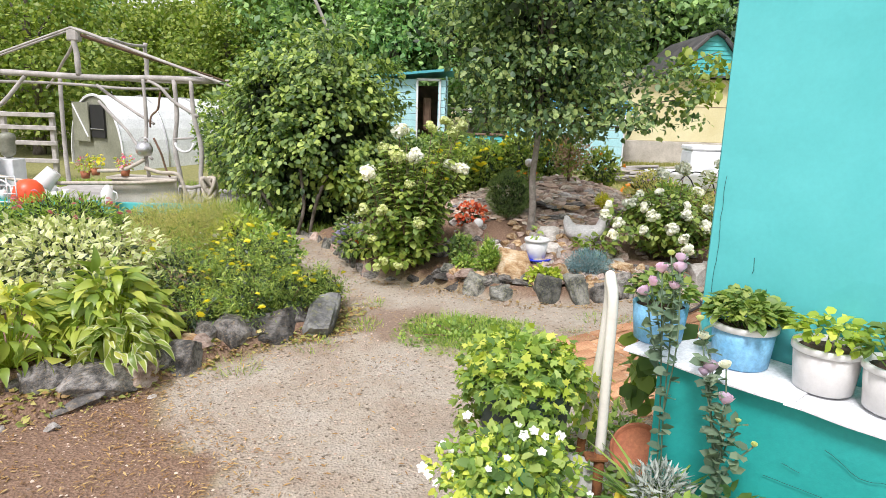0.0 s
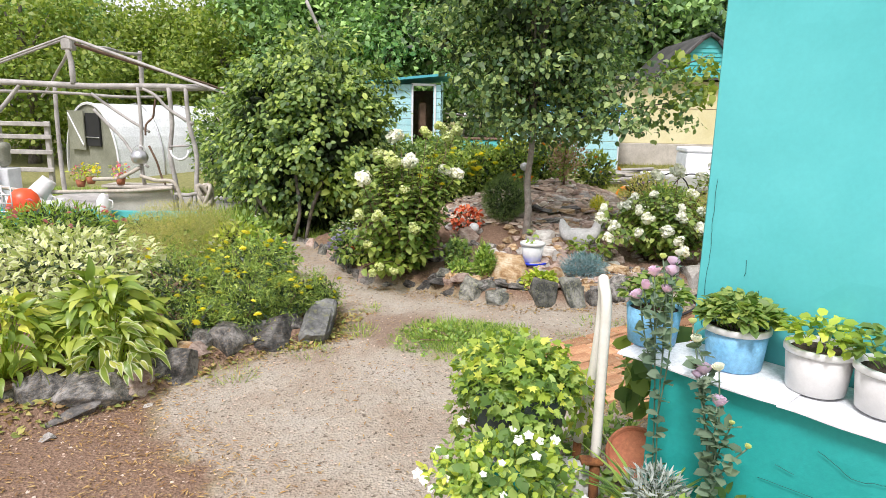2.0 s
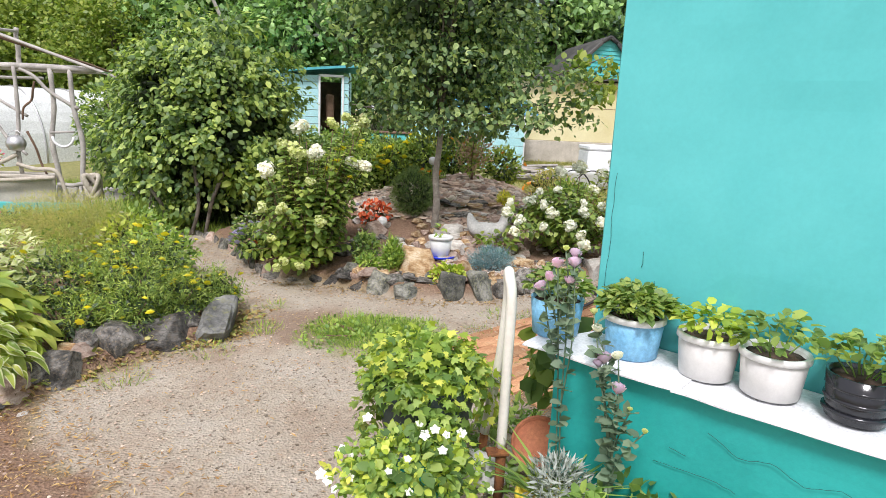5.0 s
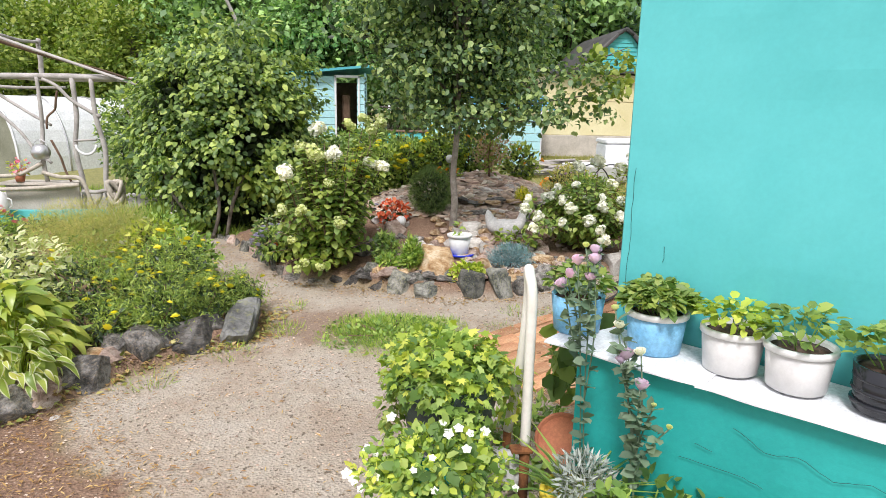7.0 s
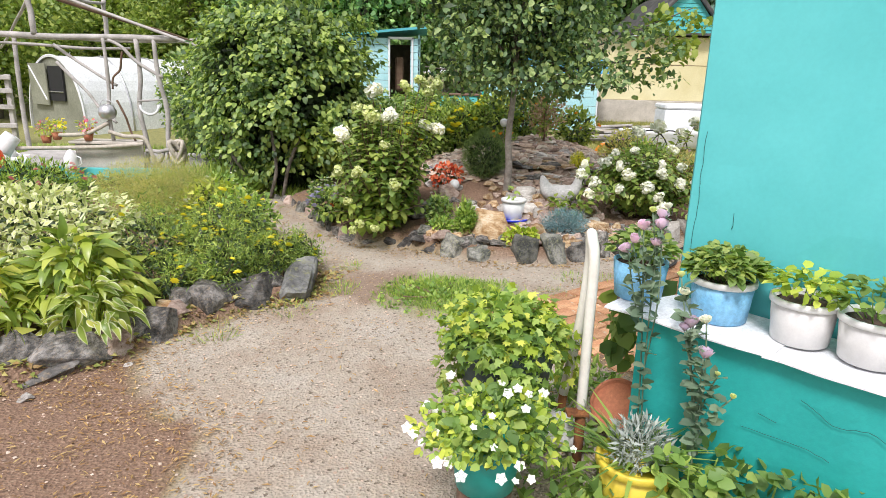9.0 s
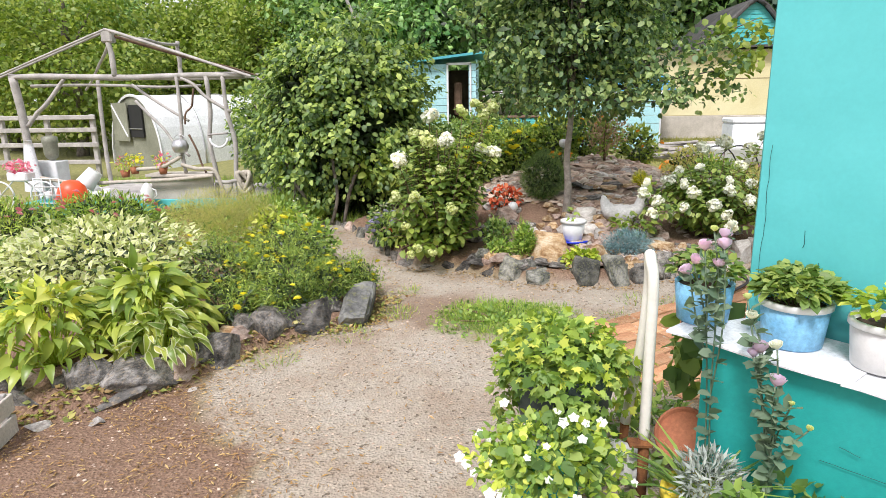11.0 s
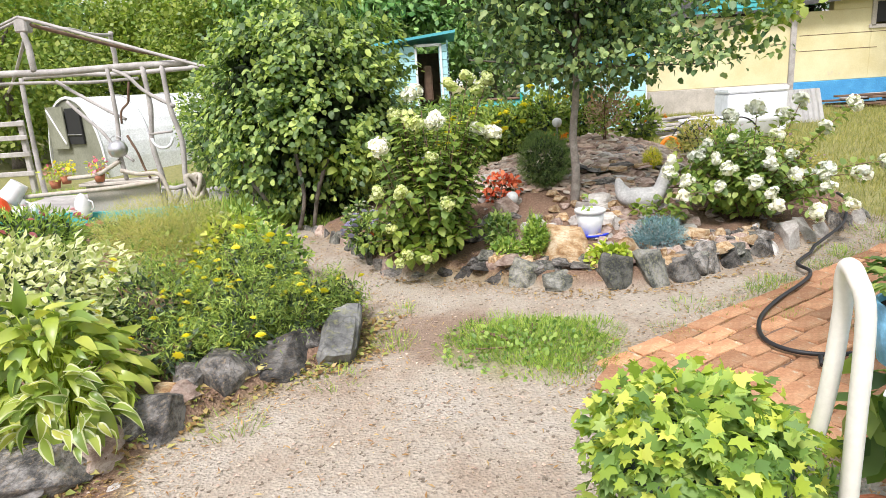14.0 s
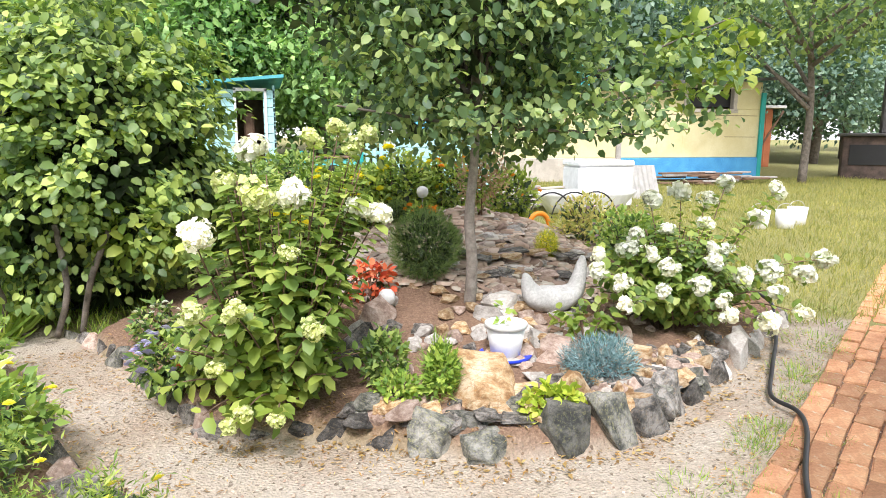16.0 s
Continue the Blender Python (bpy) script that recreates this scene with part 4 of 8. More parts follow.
_rng = random.Random(8)
HA = (-0.42, 6.2)
_white = [(-0.76, 5.85, 1.04, 0.10), (-0.34, 5.95, 1.21, 0.09), (-0.52, 6.4, 1.41, 0.10), (-0.03, 6.1, 1.11, 0.075), (0.09, 6.15, 1.08, 0.08)]
_cream = [(-0.49, 5.9, 1.21, 0.095), (-0.07, 6.4, 1.5, 0.075), (-0.2, 6.35, 1.46, 0.08), (0.08, 6.4, 1.47, 0.075), (0.0, 6.4, 1.41, 0.07), (-0.63, 6.1, 1.25, 0.07), (-0.79, 5.75, 0.74, 0.07), (-0.61, 5.75, 0.73, 0.07),
          (-0.28, 5.75, 0.63, 0.065), (-0.37, 5.8, 0.96, 0.055), (-0.59, 5.75, 0.27, 0.05), (-0.65, 5.8, 0.2, 0.05), (-0.45, 5.72, 0.24, 0.045), (-0.7, 5.85, 0.45, 0.05)]
_tips = []
for k in range(105):
    a, u = _rng.uniform(0, math.tau), _rng.random()
    z = 0.22 + 1.1 * u ** 1.25
    w = (0.53 - 0.17 * u) * math.sqrt(_rng.uniform(0.25, 1))
    _tips.append((-0.5 + 0.17 * u + w * math.cos(a), 6.2 + 0.85 * w * math.sin(a), z))
hydrangea("tall open hydrangea with mid-green leaves and creamy white heads", HA, [(*h, "white_petal") for h in _white] + [(*h, "cream_petal") for h in _cream], _tips, 31, ("hydrangea_leaf", "spring_leaf"), 0.08)

HB = (2.25, 6.72)
_far = [(2.81, 6.95, 1.14), (3.25, 6.9, 1.09), (2.43, 6.95, 1.1), (2.21, 7.0, 1.02), (2.93, 6.75, 0.91), (2.69, 7.0, 1.03), (3.31, 6.5, 0.63), (3.04, 6.4, 0.56), (2.74, 6.4, 0.6), (2.73, 6.3, 0.49), (2.28, 6.2, 0.38), (2.61, 6.2, 0.3), (2.85, 6.2, 0.35)]
_near = [(1.85, 6.3, 0.54), (1.98, 6.4, 0.66), (1.9, 6.5, 0.73), (1.79, 6.6, 0.76), (1.89, 6.7, 0.83), (1.64, 6.4, 0.58), (1.56, 6.2, 0.5), (2.15, 6.5, 0.74), (2.12, 6.3, 0.56), (2.31, 6.4, 0.68), (2.47, 6.3, 0.59), (2.54, 6.8, 0.87), (2.23, 6.2, 0.49), (1.54, 6.5, 0.64), (1.57, 6.6, 0.73)]
_tips = []
for k in range(110):
    a, u = _rng.uniform(0, math.tau), _rng.random()
    w = (0.72 - 0.3 * u) * math.sqrt(_rng.uniform(0.15, 1))
    _tips.append((2.22 + w * math.cos(a), 6.72 + 0.72 * w * math.sin(a), 0.36 + 0.5 * u))
_heads = [(*p, _rng.uniform(0.075, 0.105), "white_petal") for p in _far] + [(*p, _rng.uniform(0.06, 0.085), "white_petal") for p in _near]
_heads += [(x, y, z + 0.03, _rng.uniform(0.045, 0.065), "white_petal") for x, y, z in _tips[:16] if y < 6.85]
hydrangea("low spreading hydrangea crowded with large white heads", HB, _heads, _tips, 37, ("hydrangea_leaf", "hydrangea_leaf"), 0.07, 0.036)

# ---- stones ----
ROCKS = {}


def rock(parent, x, y, z, sx, sy, sz, rz, mat, seed, tilt=(0, 0), name="stone"):
    if parent.name.startswith("stone_border"):
        sx, sy, sz = sx * 1.06, sy * 1.06, sz * 1.04
    big = sx > 0.37 and parent.name.startswith("stone_border")
    key = (mat, seed % 9, big)
    if key not in ROCKS:
        me = rock_mesh(100 + seed % 9 + 10 * len(mat), 1, 1, 1, 15, 2 if big else 1)
        me.materials.append(M[mat])
        ROCKS[key] = me
    ob = part(name, ROCKS[key], None, parent)
    ob.matrix_basis = pose(x, y, z, tilt[0], tilt[1], rz) @ Matrix.Diagonal((sx * 0.97, sy * 0.97, sz * 0.92, 1))
    return ob


def along(poly, spacing):
    out = []
    for (x0, y0), (x1, y1) in zip(poly, poly[1:]):
        n = max(1, round(math.hypot(x1 - x0, y1 - y0) / spacing))
        out += [(x0 + (x1 - x0) * k / n, y0 + (y1 - y0) * k / n, math.degrees(math.atan2(y1 - y0, x1 - x0))) for k in range(n)]
    return out


def build_stones():
    rng = random.Random(3)
    b = thing("stone_border", "border of rough dark grey boulders round the flower bed", "stone border")
    # large corner slab and the boulders beside it
    for x, y, z, sx, sy, sz, rz, m, k, tilt in (
            (-1.19, 4.49, -0.04, 0.44, 0.32, 0.25, 30, "dark_stone", 4, (-6, 3)), (-1.47, 4.21, -0.03, 0.30, 0.26, 0.33, 52, "dark_stone", 2, (0, 18)),
            (-1.61, 4.03, -0.02, 0.24, 0.2, 0.2, 20, "ochre_stone", 4, (0, -10)), (-1.64, 3.86, -0.02, 0.36, 0.26, 0.21, 50, "dark_stone", 5, (8, 0)), (-1.78, 3.66, -0.02, 0.3, 0.22, 0.17, 60, "pink_stone", 6, (0, 8)),
            (-1.92, 3.46, -0.02, 0.36, 0.26, 0.22, 45, "dark_stone", 7, (0, -12)), (-2.18, 3.27, -0.05, 0.26, 0.2, 0.14, 38, "dark_stone", 8, (10, -10)), (-2.44, 3.22, -0.04, 0.3, 0.22, 0.15, 12, "dark_stone", 0, (8, 6)),
            (-2.74, 3.18, -0.03, 0.36, 0.26, 0.18, -6, "pink_stone", 1, (0, 6)), (-3.05, 3.13, -0.03, 0.4, 0.26, 0.17, 10, "dark_stone", 3, (6, 0)), (-3.4, 3.1, -0.03, 0.36, 0.24, 0.16, 0, "dark_stone", 5, (0, 8)),
            (-1.14, 5.42, -0.04, 0.38, 0.40, 0.22, 30, "green_stone", 4, (-16, 10)), (-1.38, 5.34, 0.02, 0.3, 0.26, 0.2, 80, "dark_stone", 6, (0, 12)), (-1.27, 5.66, -0.02, 0.26, 0.22, 0.15, 40, "dark_stone", 0, (0, -8))):
        rock(b, x, y, z, sx, sy, sz, rz, m, k, tilt)
    for x, y, z, sx, sy, sz, rx, ry, rz, m in ((-0.95, 4.76, -0.09, 0.20, 0.50, 0.28, 17, 14, 4, "slab_stone"), (-2.0, 3.33, -0.03, 0.30, 0.2, 0.09, 12, -10, 42, "dark_stone")):
        me = slab_mesh(7 if rx == 17 else 12, sx, sy, sz)
        me.materials.append(M[m])
        part("stone", me, None, b, "long grey slab leaning at the corner, with lichen" if rx == 17 else "").matrix_basis = pose(x, y, z, rx, ry, rz)
    for x, y, a in along([(-3.3, 3.2), (-2.3, 3.3), (-2.02, 3.38), (-1.66, 3.9), (-1.5, 4.26), (-1.2, 4.6), (-0.98, 4.7), (-1.0, 5.2), (-1.3, 5.55)], 0.13):
        q = rng.uniform(0.1, 0.2)
        rock(b, x + rng.uniform(-0.03, 0.03), y + rng.uniform(-0.02, 0.05), land_z(x, y) - 0.03, q * 1.2, q, q * rng.uniform(0.5, 0.9), rng.uniform(0, 180), rng.choice(("dark_stone", "dark_stone", "pink_stone", "green_stone")), rng.randrange(9), (rng.uniform(-15, 15), rng.uniform(-15, 15)))
    for x, y, a in along([(-1.32, 5.8), (-1.9, 7.05), (-2.4, 7.9)], 0.24):
        rock(b, x, y, -0.02, rng.uniform(0.16, 0.26), rng.uniform(0.14, 0.2), rng.uniform(0.1, 0.18), a, rng.choice(("dark_stone", "pink_stone")), rng.randrange(9))
    for x, y, sz, m in ((-1.92, 3.06, 0.09, "white_stone"), (-2.2, 3.0, 0.12, "white_stone"), (-1.6, 3.45, 0.06, "white_stone"), (-2.45, 3.02, 0.08, "pink_stone")):
        rock(b, x, y, -0.01, sz, sz * 0.7, sz * 0.4, x * 300, m, 2)
    g = thing("rock_garden", "raised rock garden edged with boulders and covered with slate", "rock garden")
    # upright dark edging of the front, then the sides
    for x, y, a in along([(-0.74, 6.12), (-0.32, 6.02), (0.0, 5.86)], 0.2):
        rock(g, x, y + 0.05, -0.02, 0.2, 0.16, rng.uniform(0.1, 0.15), a + rng.uniform(-20, 20), "dark_stone", rng.randrange(9))
    for x, y, s, h, m, a in ((0.1, 5.86, 0.24, 0.13, "dark_stone", -30), (0.24, 5.74, 0.28, 0.22, "green_stone", -50), (0.46, 5.62, 0.22, 0.16, "green_stone", 10), (0.66, 5.63, 0.2, 0.17, "pink_stone", 0), (0.62, 5.66, 0.32, 0.1, "dark_stone", 10),
                             (0.86, 5.58, 0.3, 0.27, "green_stone", 0), (1.1, 5.58, 0.24, 0.29, "green_stone", 5), (1.34, 5.66, 0.26, 0.24, "dark_stone", 20), (1.5, 5.76, 0.24, 0.26, "dark_stone", 40)):
        rock(g, x, y, -0.03, s * 0.98, 0.2, h * 1.08, a, m, rng.randrange(9), (-8, rng.uniform(-8, 8)))
    for k in range(46):
        x = -0.1 + 0.05 * k
        y = float(np.interp(x, [0, 0.42, 1.16, 1.7, 2.2], [5.93, 5.68, 5.64, 5.88, 6.2])) + rng.uniform(-0.02, 0.06)
        q = rng.uniform(0.09, 0.2)
        rock(g, x, y, land_z(x, y) - 0.02 + rng.uniform(0.0, 0.07), q, q * 0.7, rng.uniform(0.035, 0.08), rng.uniform(-35, 35), rng.choice(("dark_stone", "pink_stone", "green_stone", "ochre_stone", "dark_stone")), rng.randrange(9), (rng.uniform(-14, 14), rng.uniform(-10, 10)))
    for k in range(16):
        x = -0.05 + 0.11 * k
        y = float(np.interp(x, [0, 0.42, 1.16, 1.7], [6.0, 5.74, 5.72, 5.98])) + rng.uniform(-0.02, 0.05)
        rock(g, x, y, land_z(x, y) - 0.04, rng.uniform(0.12, 0.22), rng.uniform(0.1, 0.16), rng.uniform(0.09, 0.16), rng.uniform(0, 180), rng.choice(("dark_stone", "pink_stone", "green_stone", "ochre_stone")), rng.randrange(9), (rng.uniform(-10, 10), 0))
    for x, y, a in along([(1.62, 5.84), (2.25, 6.2), (3.0, 6.66), (3.45, 7.0), (3.7, 8.0)], 0.2):
        rock(g, x + rng.uniform(-0.03, 0.03), y, -0.02, rng.uniform(0.18, 0.3), rng.uniform(0.14, 0.2), rng.uniform(0.14, 0.27), a, rng.choice(("dark_stone", "green_stone", "dark_stone", "white_stone")), rng.randrange(9))
    for x, y, a in along([(-0.8, 6.2), (-1.2, 6.98), (-1.62, 7.7), (-1.9, 8.1)], 0.16):
        rock(g, x, y, -0.02, rng.uniform(0.13, 0.2), rng.uniform(0.1, 0.16), rng.uniform(0.1, 0.2), a, rng.choice(("dark_stone", "green_stone", "pink_stone")), rng.randrange(9))
    # named larger stones on the mound
    for x, y, sx, sy, sz, a, m in ((0.54, 5.98, 0.40, 0.28, 0.27, -20, "ochre_stone"), (0.76, 5.86, 0.3, 0.2, 0.11, 5, "ochre_stone"), (1.0, 5.78, 0.2, 0.16, 0.22, 20, "ochre_stone"), (0.2, 6.28, 0.3, 0.22, 0.2, 30, "pink_stone"),
                                   (0.06, 6.62, 0.26, 0.2, 0.2, 60, "dark_stone"), (-0.1, 6.5, 0.28, 0.2, 0.18, 20, "dark_stone"), (0.22, 6.98, 0.28, 0.22, 0.2, 60, "pink_stone"), (0.98, 6.62, 0.3, 0.2, 0.1, 0, "white_stone"), (1.05, 6.9, 0.3, 0.2, 0.07, 10, "white_stone"),
                                   (1.1, 7.14, 0.26, 0.18, 0.08, 20, "pink_stone"), (1.12, 6.28, 0.22, 0.16, 0.08, 40, "pink_stone"), (1.42, 8.2, 0.2, 0.16, 0.11, 0, "white_stone"), (1.7, 6.3, 0.26, 0.12, 0.09, -50, "ochre_stone"), (1.3, 5.86, 0.2, 0.14, 0.1, -30, "ochre_stone"), (2.1, 7.6, 0.5, 0.4, 0.1, 20, "white_stone")):
        rock(g, x, y, land_z(x, y) - 0.03, sx, sy, sz, a, m, rng.randrange(9))
    for k in range(7):
        x = 0.36 + 0.14 * k
        rock(g, x, 6.6 + rng.uniform(-0.04, 0.06), land_z(x, 6.6) - 0.02, 0.13, 0.1, 0.08, rng.uniform(0, 180), rng.choice(("white_stone", "pink_stone")), rng.randrange(9))
    # slate ledges and loose slate
    for k in range(62):
        row = k % 3
        x = rng.uniform(0.95, 2.15)
        y = 7.2 + 0.22 * row + 0.16 * (x - 1) + rng.uniform(-0.06, 0.06)
        rock(g, x, y, land_z(x, y) - 0.03 + 0.045 * (k % 3), rng.uniform(0.12, 0.3), rng.uniform(0.1, 0.18), rng.uniform(0.03, 0.055), rng.uniform(-25, 25), rng.choice(("pink_stone", "pink_stone", "pink_stone", "ochre_stone", "white_stone", "dark_stone")), rng.randrange(9), (rng.uniform(-8, 8), rng.uniform(-8, 8)))
    for k in range(300):
        x, y = (rng.uniform(-0.2, 2.9), rng.uniform(7.3, 9.6)) if k % 2 else (rng.uniform(0.9, 2.4), rng.uniform(7.4, 9.0))
        if inside_dist(ISLAND, np.array([x]), np.array([y]))[0] < 0.25:
            continue
        rock(g, x, y, land_z(x, y) - 0.02, rng.uniform(0.06, 0.2), rng.uniform(0.06, 0.14), rng.uniform(0.025, 0.06), rng.uniform(0, 180), rng.choice(("pink_stone", "pink_stone", "pink_stone", "ochre_stone", "white_stone", "white_stone")), rng.randrange(9), (rng.uniform(-12, 12), rng.uniform(-12, 12)))
    for k in range(190):
        x, y = rng.uniform(0.0, 2.6), rng.uniform(5.75, 7.2)
        if inside_dist(ISLAND, np.array([x]), np.array([y]))[0] < 0.15:
            continue
        s = rng.uniform(0.04, 0.12)
        rock(g, x, y, land_z(x, y) - 0.01, s * 1.3, s, s * 0.6, rng.uniform(0, 180), rng.choice(("pink_stone", "dark_stone", "white_stone", "ochre_stone")), rng.randrange(9))
    # loose slate chips over the mound
    cr = np.random.default_rng(71)
    n = 5200
    cx, cy = cr.uniform(-0.3, 3.0, n), cr.uniform(7.1, 9.7, n)
    keep = (inside_dist(ISLAND, cx, cy) > 0.2) & (np.hypot((cx - 1.45) / 1.5, (cy - 8.35) / 1.25) + 0.3 * wobble(cx, cy, 4, 15) < 1)
    cx, cy = cx[keep], cy[keep]
    edge = [(0.5, 0.1), (0.22, 0.42), (-0.3, 0.34), (-0.5, -0.06), (-0.18, -0.4), (0.36, -0.3)]
    chip = ([(a, b, 0.0) for a, b in edge] + [(a * 0.92, b * 0.9, 0.17) for a, b in edge], [(6, 7, 8, 9, 10, 11)] + [(i, (i + 1) % 6, 6 + (i + 1) % 6, 6 + i) for i in range(6)], None)
    up = np.array([0, 0, 1.0]) + cr.normal(size=(len(cx), 3)) * 0.3
    for j, mm in enumerate(("slate_chip", "slate_chip_pale")):
        sel = (np.arange(len(cx)) % 3 == 0) == (j == 1)
        tagged(part("loose_slate", scatter("loose_slate", chip, np.stack([cx, cy, land(cx, cy) + 0.004], 1)[sel], (cr.normal(size=(len(cx), 3)) * np.array([1, 1, 0.12]))[sel], up[sel], (0.035 + 0.13 * cr.random(len(cx)) ** 2.2)[sel], [M[mm]]), None, g), kind="stuff")
    # chips between spruce and edge
    for k in range(90):
        x = rng.uniform(0.75, 2.2)
        y = float(np.interp(x, [0.75, 1.1, 2.2], [5.66, 5.68, 6.22])) + rng.uniform(0, 0.2)
        rock(g, x, y, land_z(x, y) - 0.01, rng.uniform(0.07, 0.16), rng.uniform(0.06, 0.11), rng.uniform(0.05, 0.10), rng.uniform(0, 180), rng.choice(("dark_stone", "white_stone", "ochre_stone", "ochre_stone", "pink_stone")), rng.randrange(9))
    for x, y, sx, m in ((0.45, 6.74, 0.15, "white_stone"), (0.58, 6.72, 0.13, "ochre_stone"), (0.7, 6.7, 0.15, "ochre_stone"), (0.82, 6.66, 0.12, "white_stone"), (0.95, 6.78, 0.26, "white_stone"), (1.05, 6.95, 0.28, "white_stone"), (1.12, 7.1, 0.24, "pink_stone"), (1.78, 8.5, 0.2, "white_stone"), (1.14, 6.5, 0.2, "white_stone"), (1.2, 6.36, 0.24, "pink_stone"), (1.62, 6.62, 0.22, "pink_stone"), (0.1, 6.9, 0.18, "white_stone"), (0.02, 7.4, 0.2, "white_stone"), (0.2, 7.6, 0.22, "pink_stone"), (0.15, 8.0, 0.2, "white_stone")):
        rock(g, x, y, land_z(x, y) - 0.02, sx, sx * 0.75, sx * 0.5, x * 700 % 180, m, int(x * 100) % 9)


build_stones()


# ---- gazebo frame ----
def log(parent, a, b, r0, r1, mat="old_wood", name="post", seed=0, kink=0.03, sides=8):
    rng = random.Random(seed)
    a, b = Vector(a), Vector(b)
    pts = [a + (b - a) * t + Vector((rng.uniform(-1, 1), rng.uniform(-1, 1), rng.uniform(-1, 1))) * kink * (0 < t < 1) for t in (0, 0.25, 0.5, 0.75, 1)]
    line = smooth_line(pts, 4)
    r0, r1 = r0 * 0.8, r1 * 0.8
    return part(name, tube_mesh(line, [(r0 + (r1 - r0) * i / 16) * rng.uniform(0.92, 1.08) for i in range(17)], sides), M[mat], parent)


def build_gazebo():
    g = thing("gazebo", "open gazebo frame of crooked weathered grey poles", "gazebo")
    y, yb = 9.4, 11.6
    log(g, (-6.92, y, 1.96), (-3.42, y, 1.93), 0.05, 0.055, name="beam", seed=1)
    log(g, (-6.8, y + 0.25, 1.83), (-4.2, y + 0.3, 1.80), 0.028, 0.025, name="beam", seed=2)
    for a, b, r, s in (((-6.7, y, 0), (-6.88, y, 1.95), 0.075, 3), ((-3.60, y, 0.0), (-3.74, y, 1.92), 0.045, 4), ((-4.0, y, 0), (-3.98, y, 1.92), 0.045, 5), ((-4.4, y - 0.05, 0.55), (-4.42, y, 1.92), 0.035, 6),
                       ((-6.95, yb, 0), (-6.95, yb, 2.0), 0.05, 7), ((-3.9, yb, 0), (-3.9, yb, 2.0), 0.05, 8)):
        log(g, a, b, r, r * 0.9, name="post", seed=s)
    log(g, (-5.33, y, 1.95), (-5.36, y, 2.55), 0.05, 0.045, name="king_post", seed=9)
    log(g, (-5.4, yb, 1.95), (-5.4, yb, 2.6), 0.05, 0.045, name="king_post", seed=10)
    part("ridge_block", box_mesh(-5.43, y - 0.07, 2.40, -5.27, y + 0.07, 2.58, 0.02), M["old_wood"], g)
    for dy in (-0.06, 0.04):
        log(g, (-5.35, y + dy, 2.58), (-3.12, y + dy, 1.84), 0.022, 0.02, name="rafter", seed=11, kink=0.008)
        log(g, (-5.35, y + dy, 2.58), (-7.75, y + dy, 1.72), 0.022, 0.02, name="rafter", seed=12, kink=0.008)
    log(g, (-5.35, y, 2.5), (-5.4, yb, 2.55), 0.03, 0.03, name="ridge_pole", seed=13)
    log(g, (-5.3, y, 2.5), (-3.9, yb, 1.95), 0.03, 0.025, "brown_wood", "rafter", 14)
    log(g, (-5.35, y + 0.1, 2.5), (-7.2, yb, 1.8), 0.03, 0.025, name="rafter", seed=15)
    log(g, (-6.9, yb, 2.0), (-3.9, yb, 2.0), 0.045, 0.045, name="beam", seed=16)
    log(g, (-6.76, y, 1.25), (-6.1, y, 1.92), 0.04, 0.035, name="brace", seed=17)
    log(g, (-5.2, y + 0.2, 1.82), (-4.3, y, 1.3), 0.03, 0.025, name="brace", seed=18)
    log(g, (-4.35, y, 1.9), (-3.66, y, 1.42), 0.03, 0.03, name="brace", seed=19)
    log(g, (-4.18, y, 1.75), (-4.36, y, 1.25), 0.02, 0.018, "brown_wood", "brace", 20)
    log(g, (-4.32, y, 1.1), (-4.12, y, 0.55), 0.02, 0.018, "brown_wood", "brace", 22)
    log(g, (-6.3, yb, 1.6), (-5.4, yb, 0.6), 0.035, 0.03, name="brace", seed=21)
    # rails, seat boards and base
    part("seat_board", box_mesh(-5.0, y - 0.12, 0.50, -4.05, y + 0.25, 0.54, 0.008), M["pale_wood"], g)
    part("side_panel", box_mesh(-4.95, y - 0.05, 0.14, -4.0, y - 0.02, 0.50, 0.008), M["pale_wood"], g, "pale boards below the seat")
    for a, b, r, s in (((-3.95, y - 0.1, 0.42), (-3.55, y - 0.1, 0.45), 0.035, 23), ((-3.72, y - 0.1, 0.42), (-3.82, y - 0.1, 0.1), 0.04, 24), ((-3.6, y - 0.1, 0.1), (-3.55, y - 0.1, 0.5), 0.04, 26)):
        log(g, a, b, r, r, name="rail", seed=s)
    for x0, x1, s in ((-6.7, -5.4, 1), (-5.4, -4.2, 2), (-4.2, -3.5, 3)):
        part("base_board", box_mesh(x0, y - 0.14, -0.02, x1 - 0.01, y - 0.08, 0.15 + 0.01 * s, 0.006), M["turquoise"], g, "turquoise base board")
    part("deck", box_mesh(-6.9, y - 0.07, -0.02, -3.5, yb + 0.1, 0.1, 0.01), M["old_wood"], g)
    # ropes
    r = thing("rope_rail", "thick pale rope looped along the gazebo rail", "rope")
    for pts in ([(-6.6, y - 0.12, 0.5), (-6.0, y - 0.14, 0.42), (-5.2, y - 0.14, 0.44), (-4.5, y - 0.14, 0.47), (-3.95, y - 0.14, 0.52)],
                [(-5.1, y - 0.13, 0.62), (-4.75, y - 0.14, 0.64), (-4.55, y - 0.14, 0.72), (-4.42, y - 0.1, 0.8)], [(-4.42, y - 0.12, 0.68), (-4.2, y - 0.12, 0.62), (-3.95, y - 0.12, 0.6), (-3.85, y - 0.12, 0.36), (-3.82, y - 0.12, 0.2)]):
        part("rope", tube_mesh(smooth_line(pts, 7), 0.028, 7), M["rope"], r)
    bm = bmesh.new()
    rng = random.Random(4)
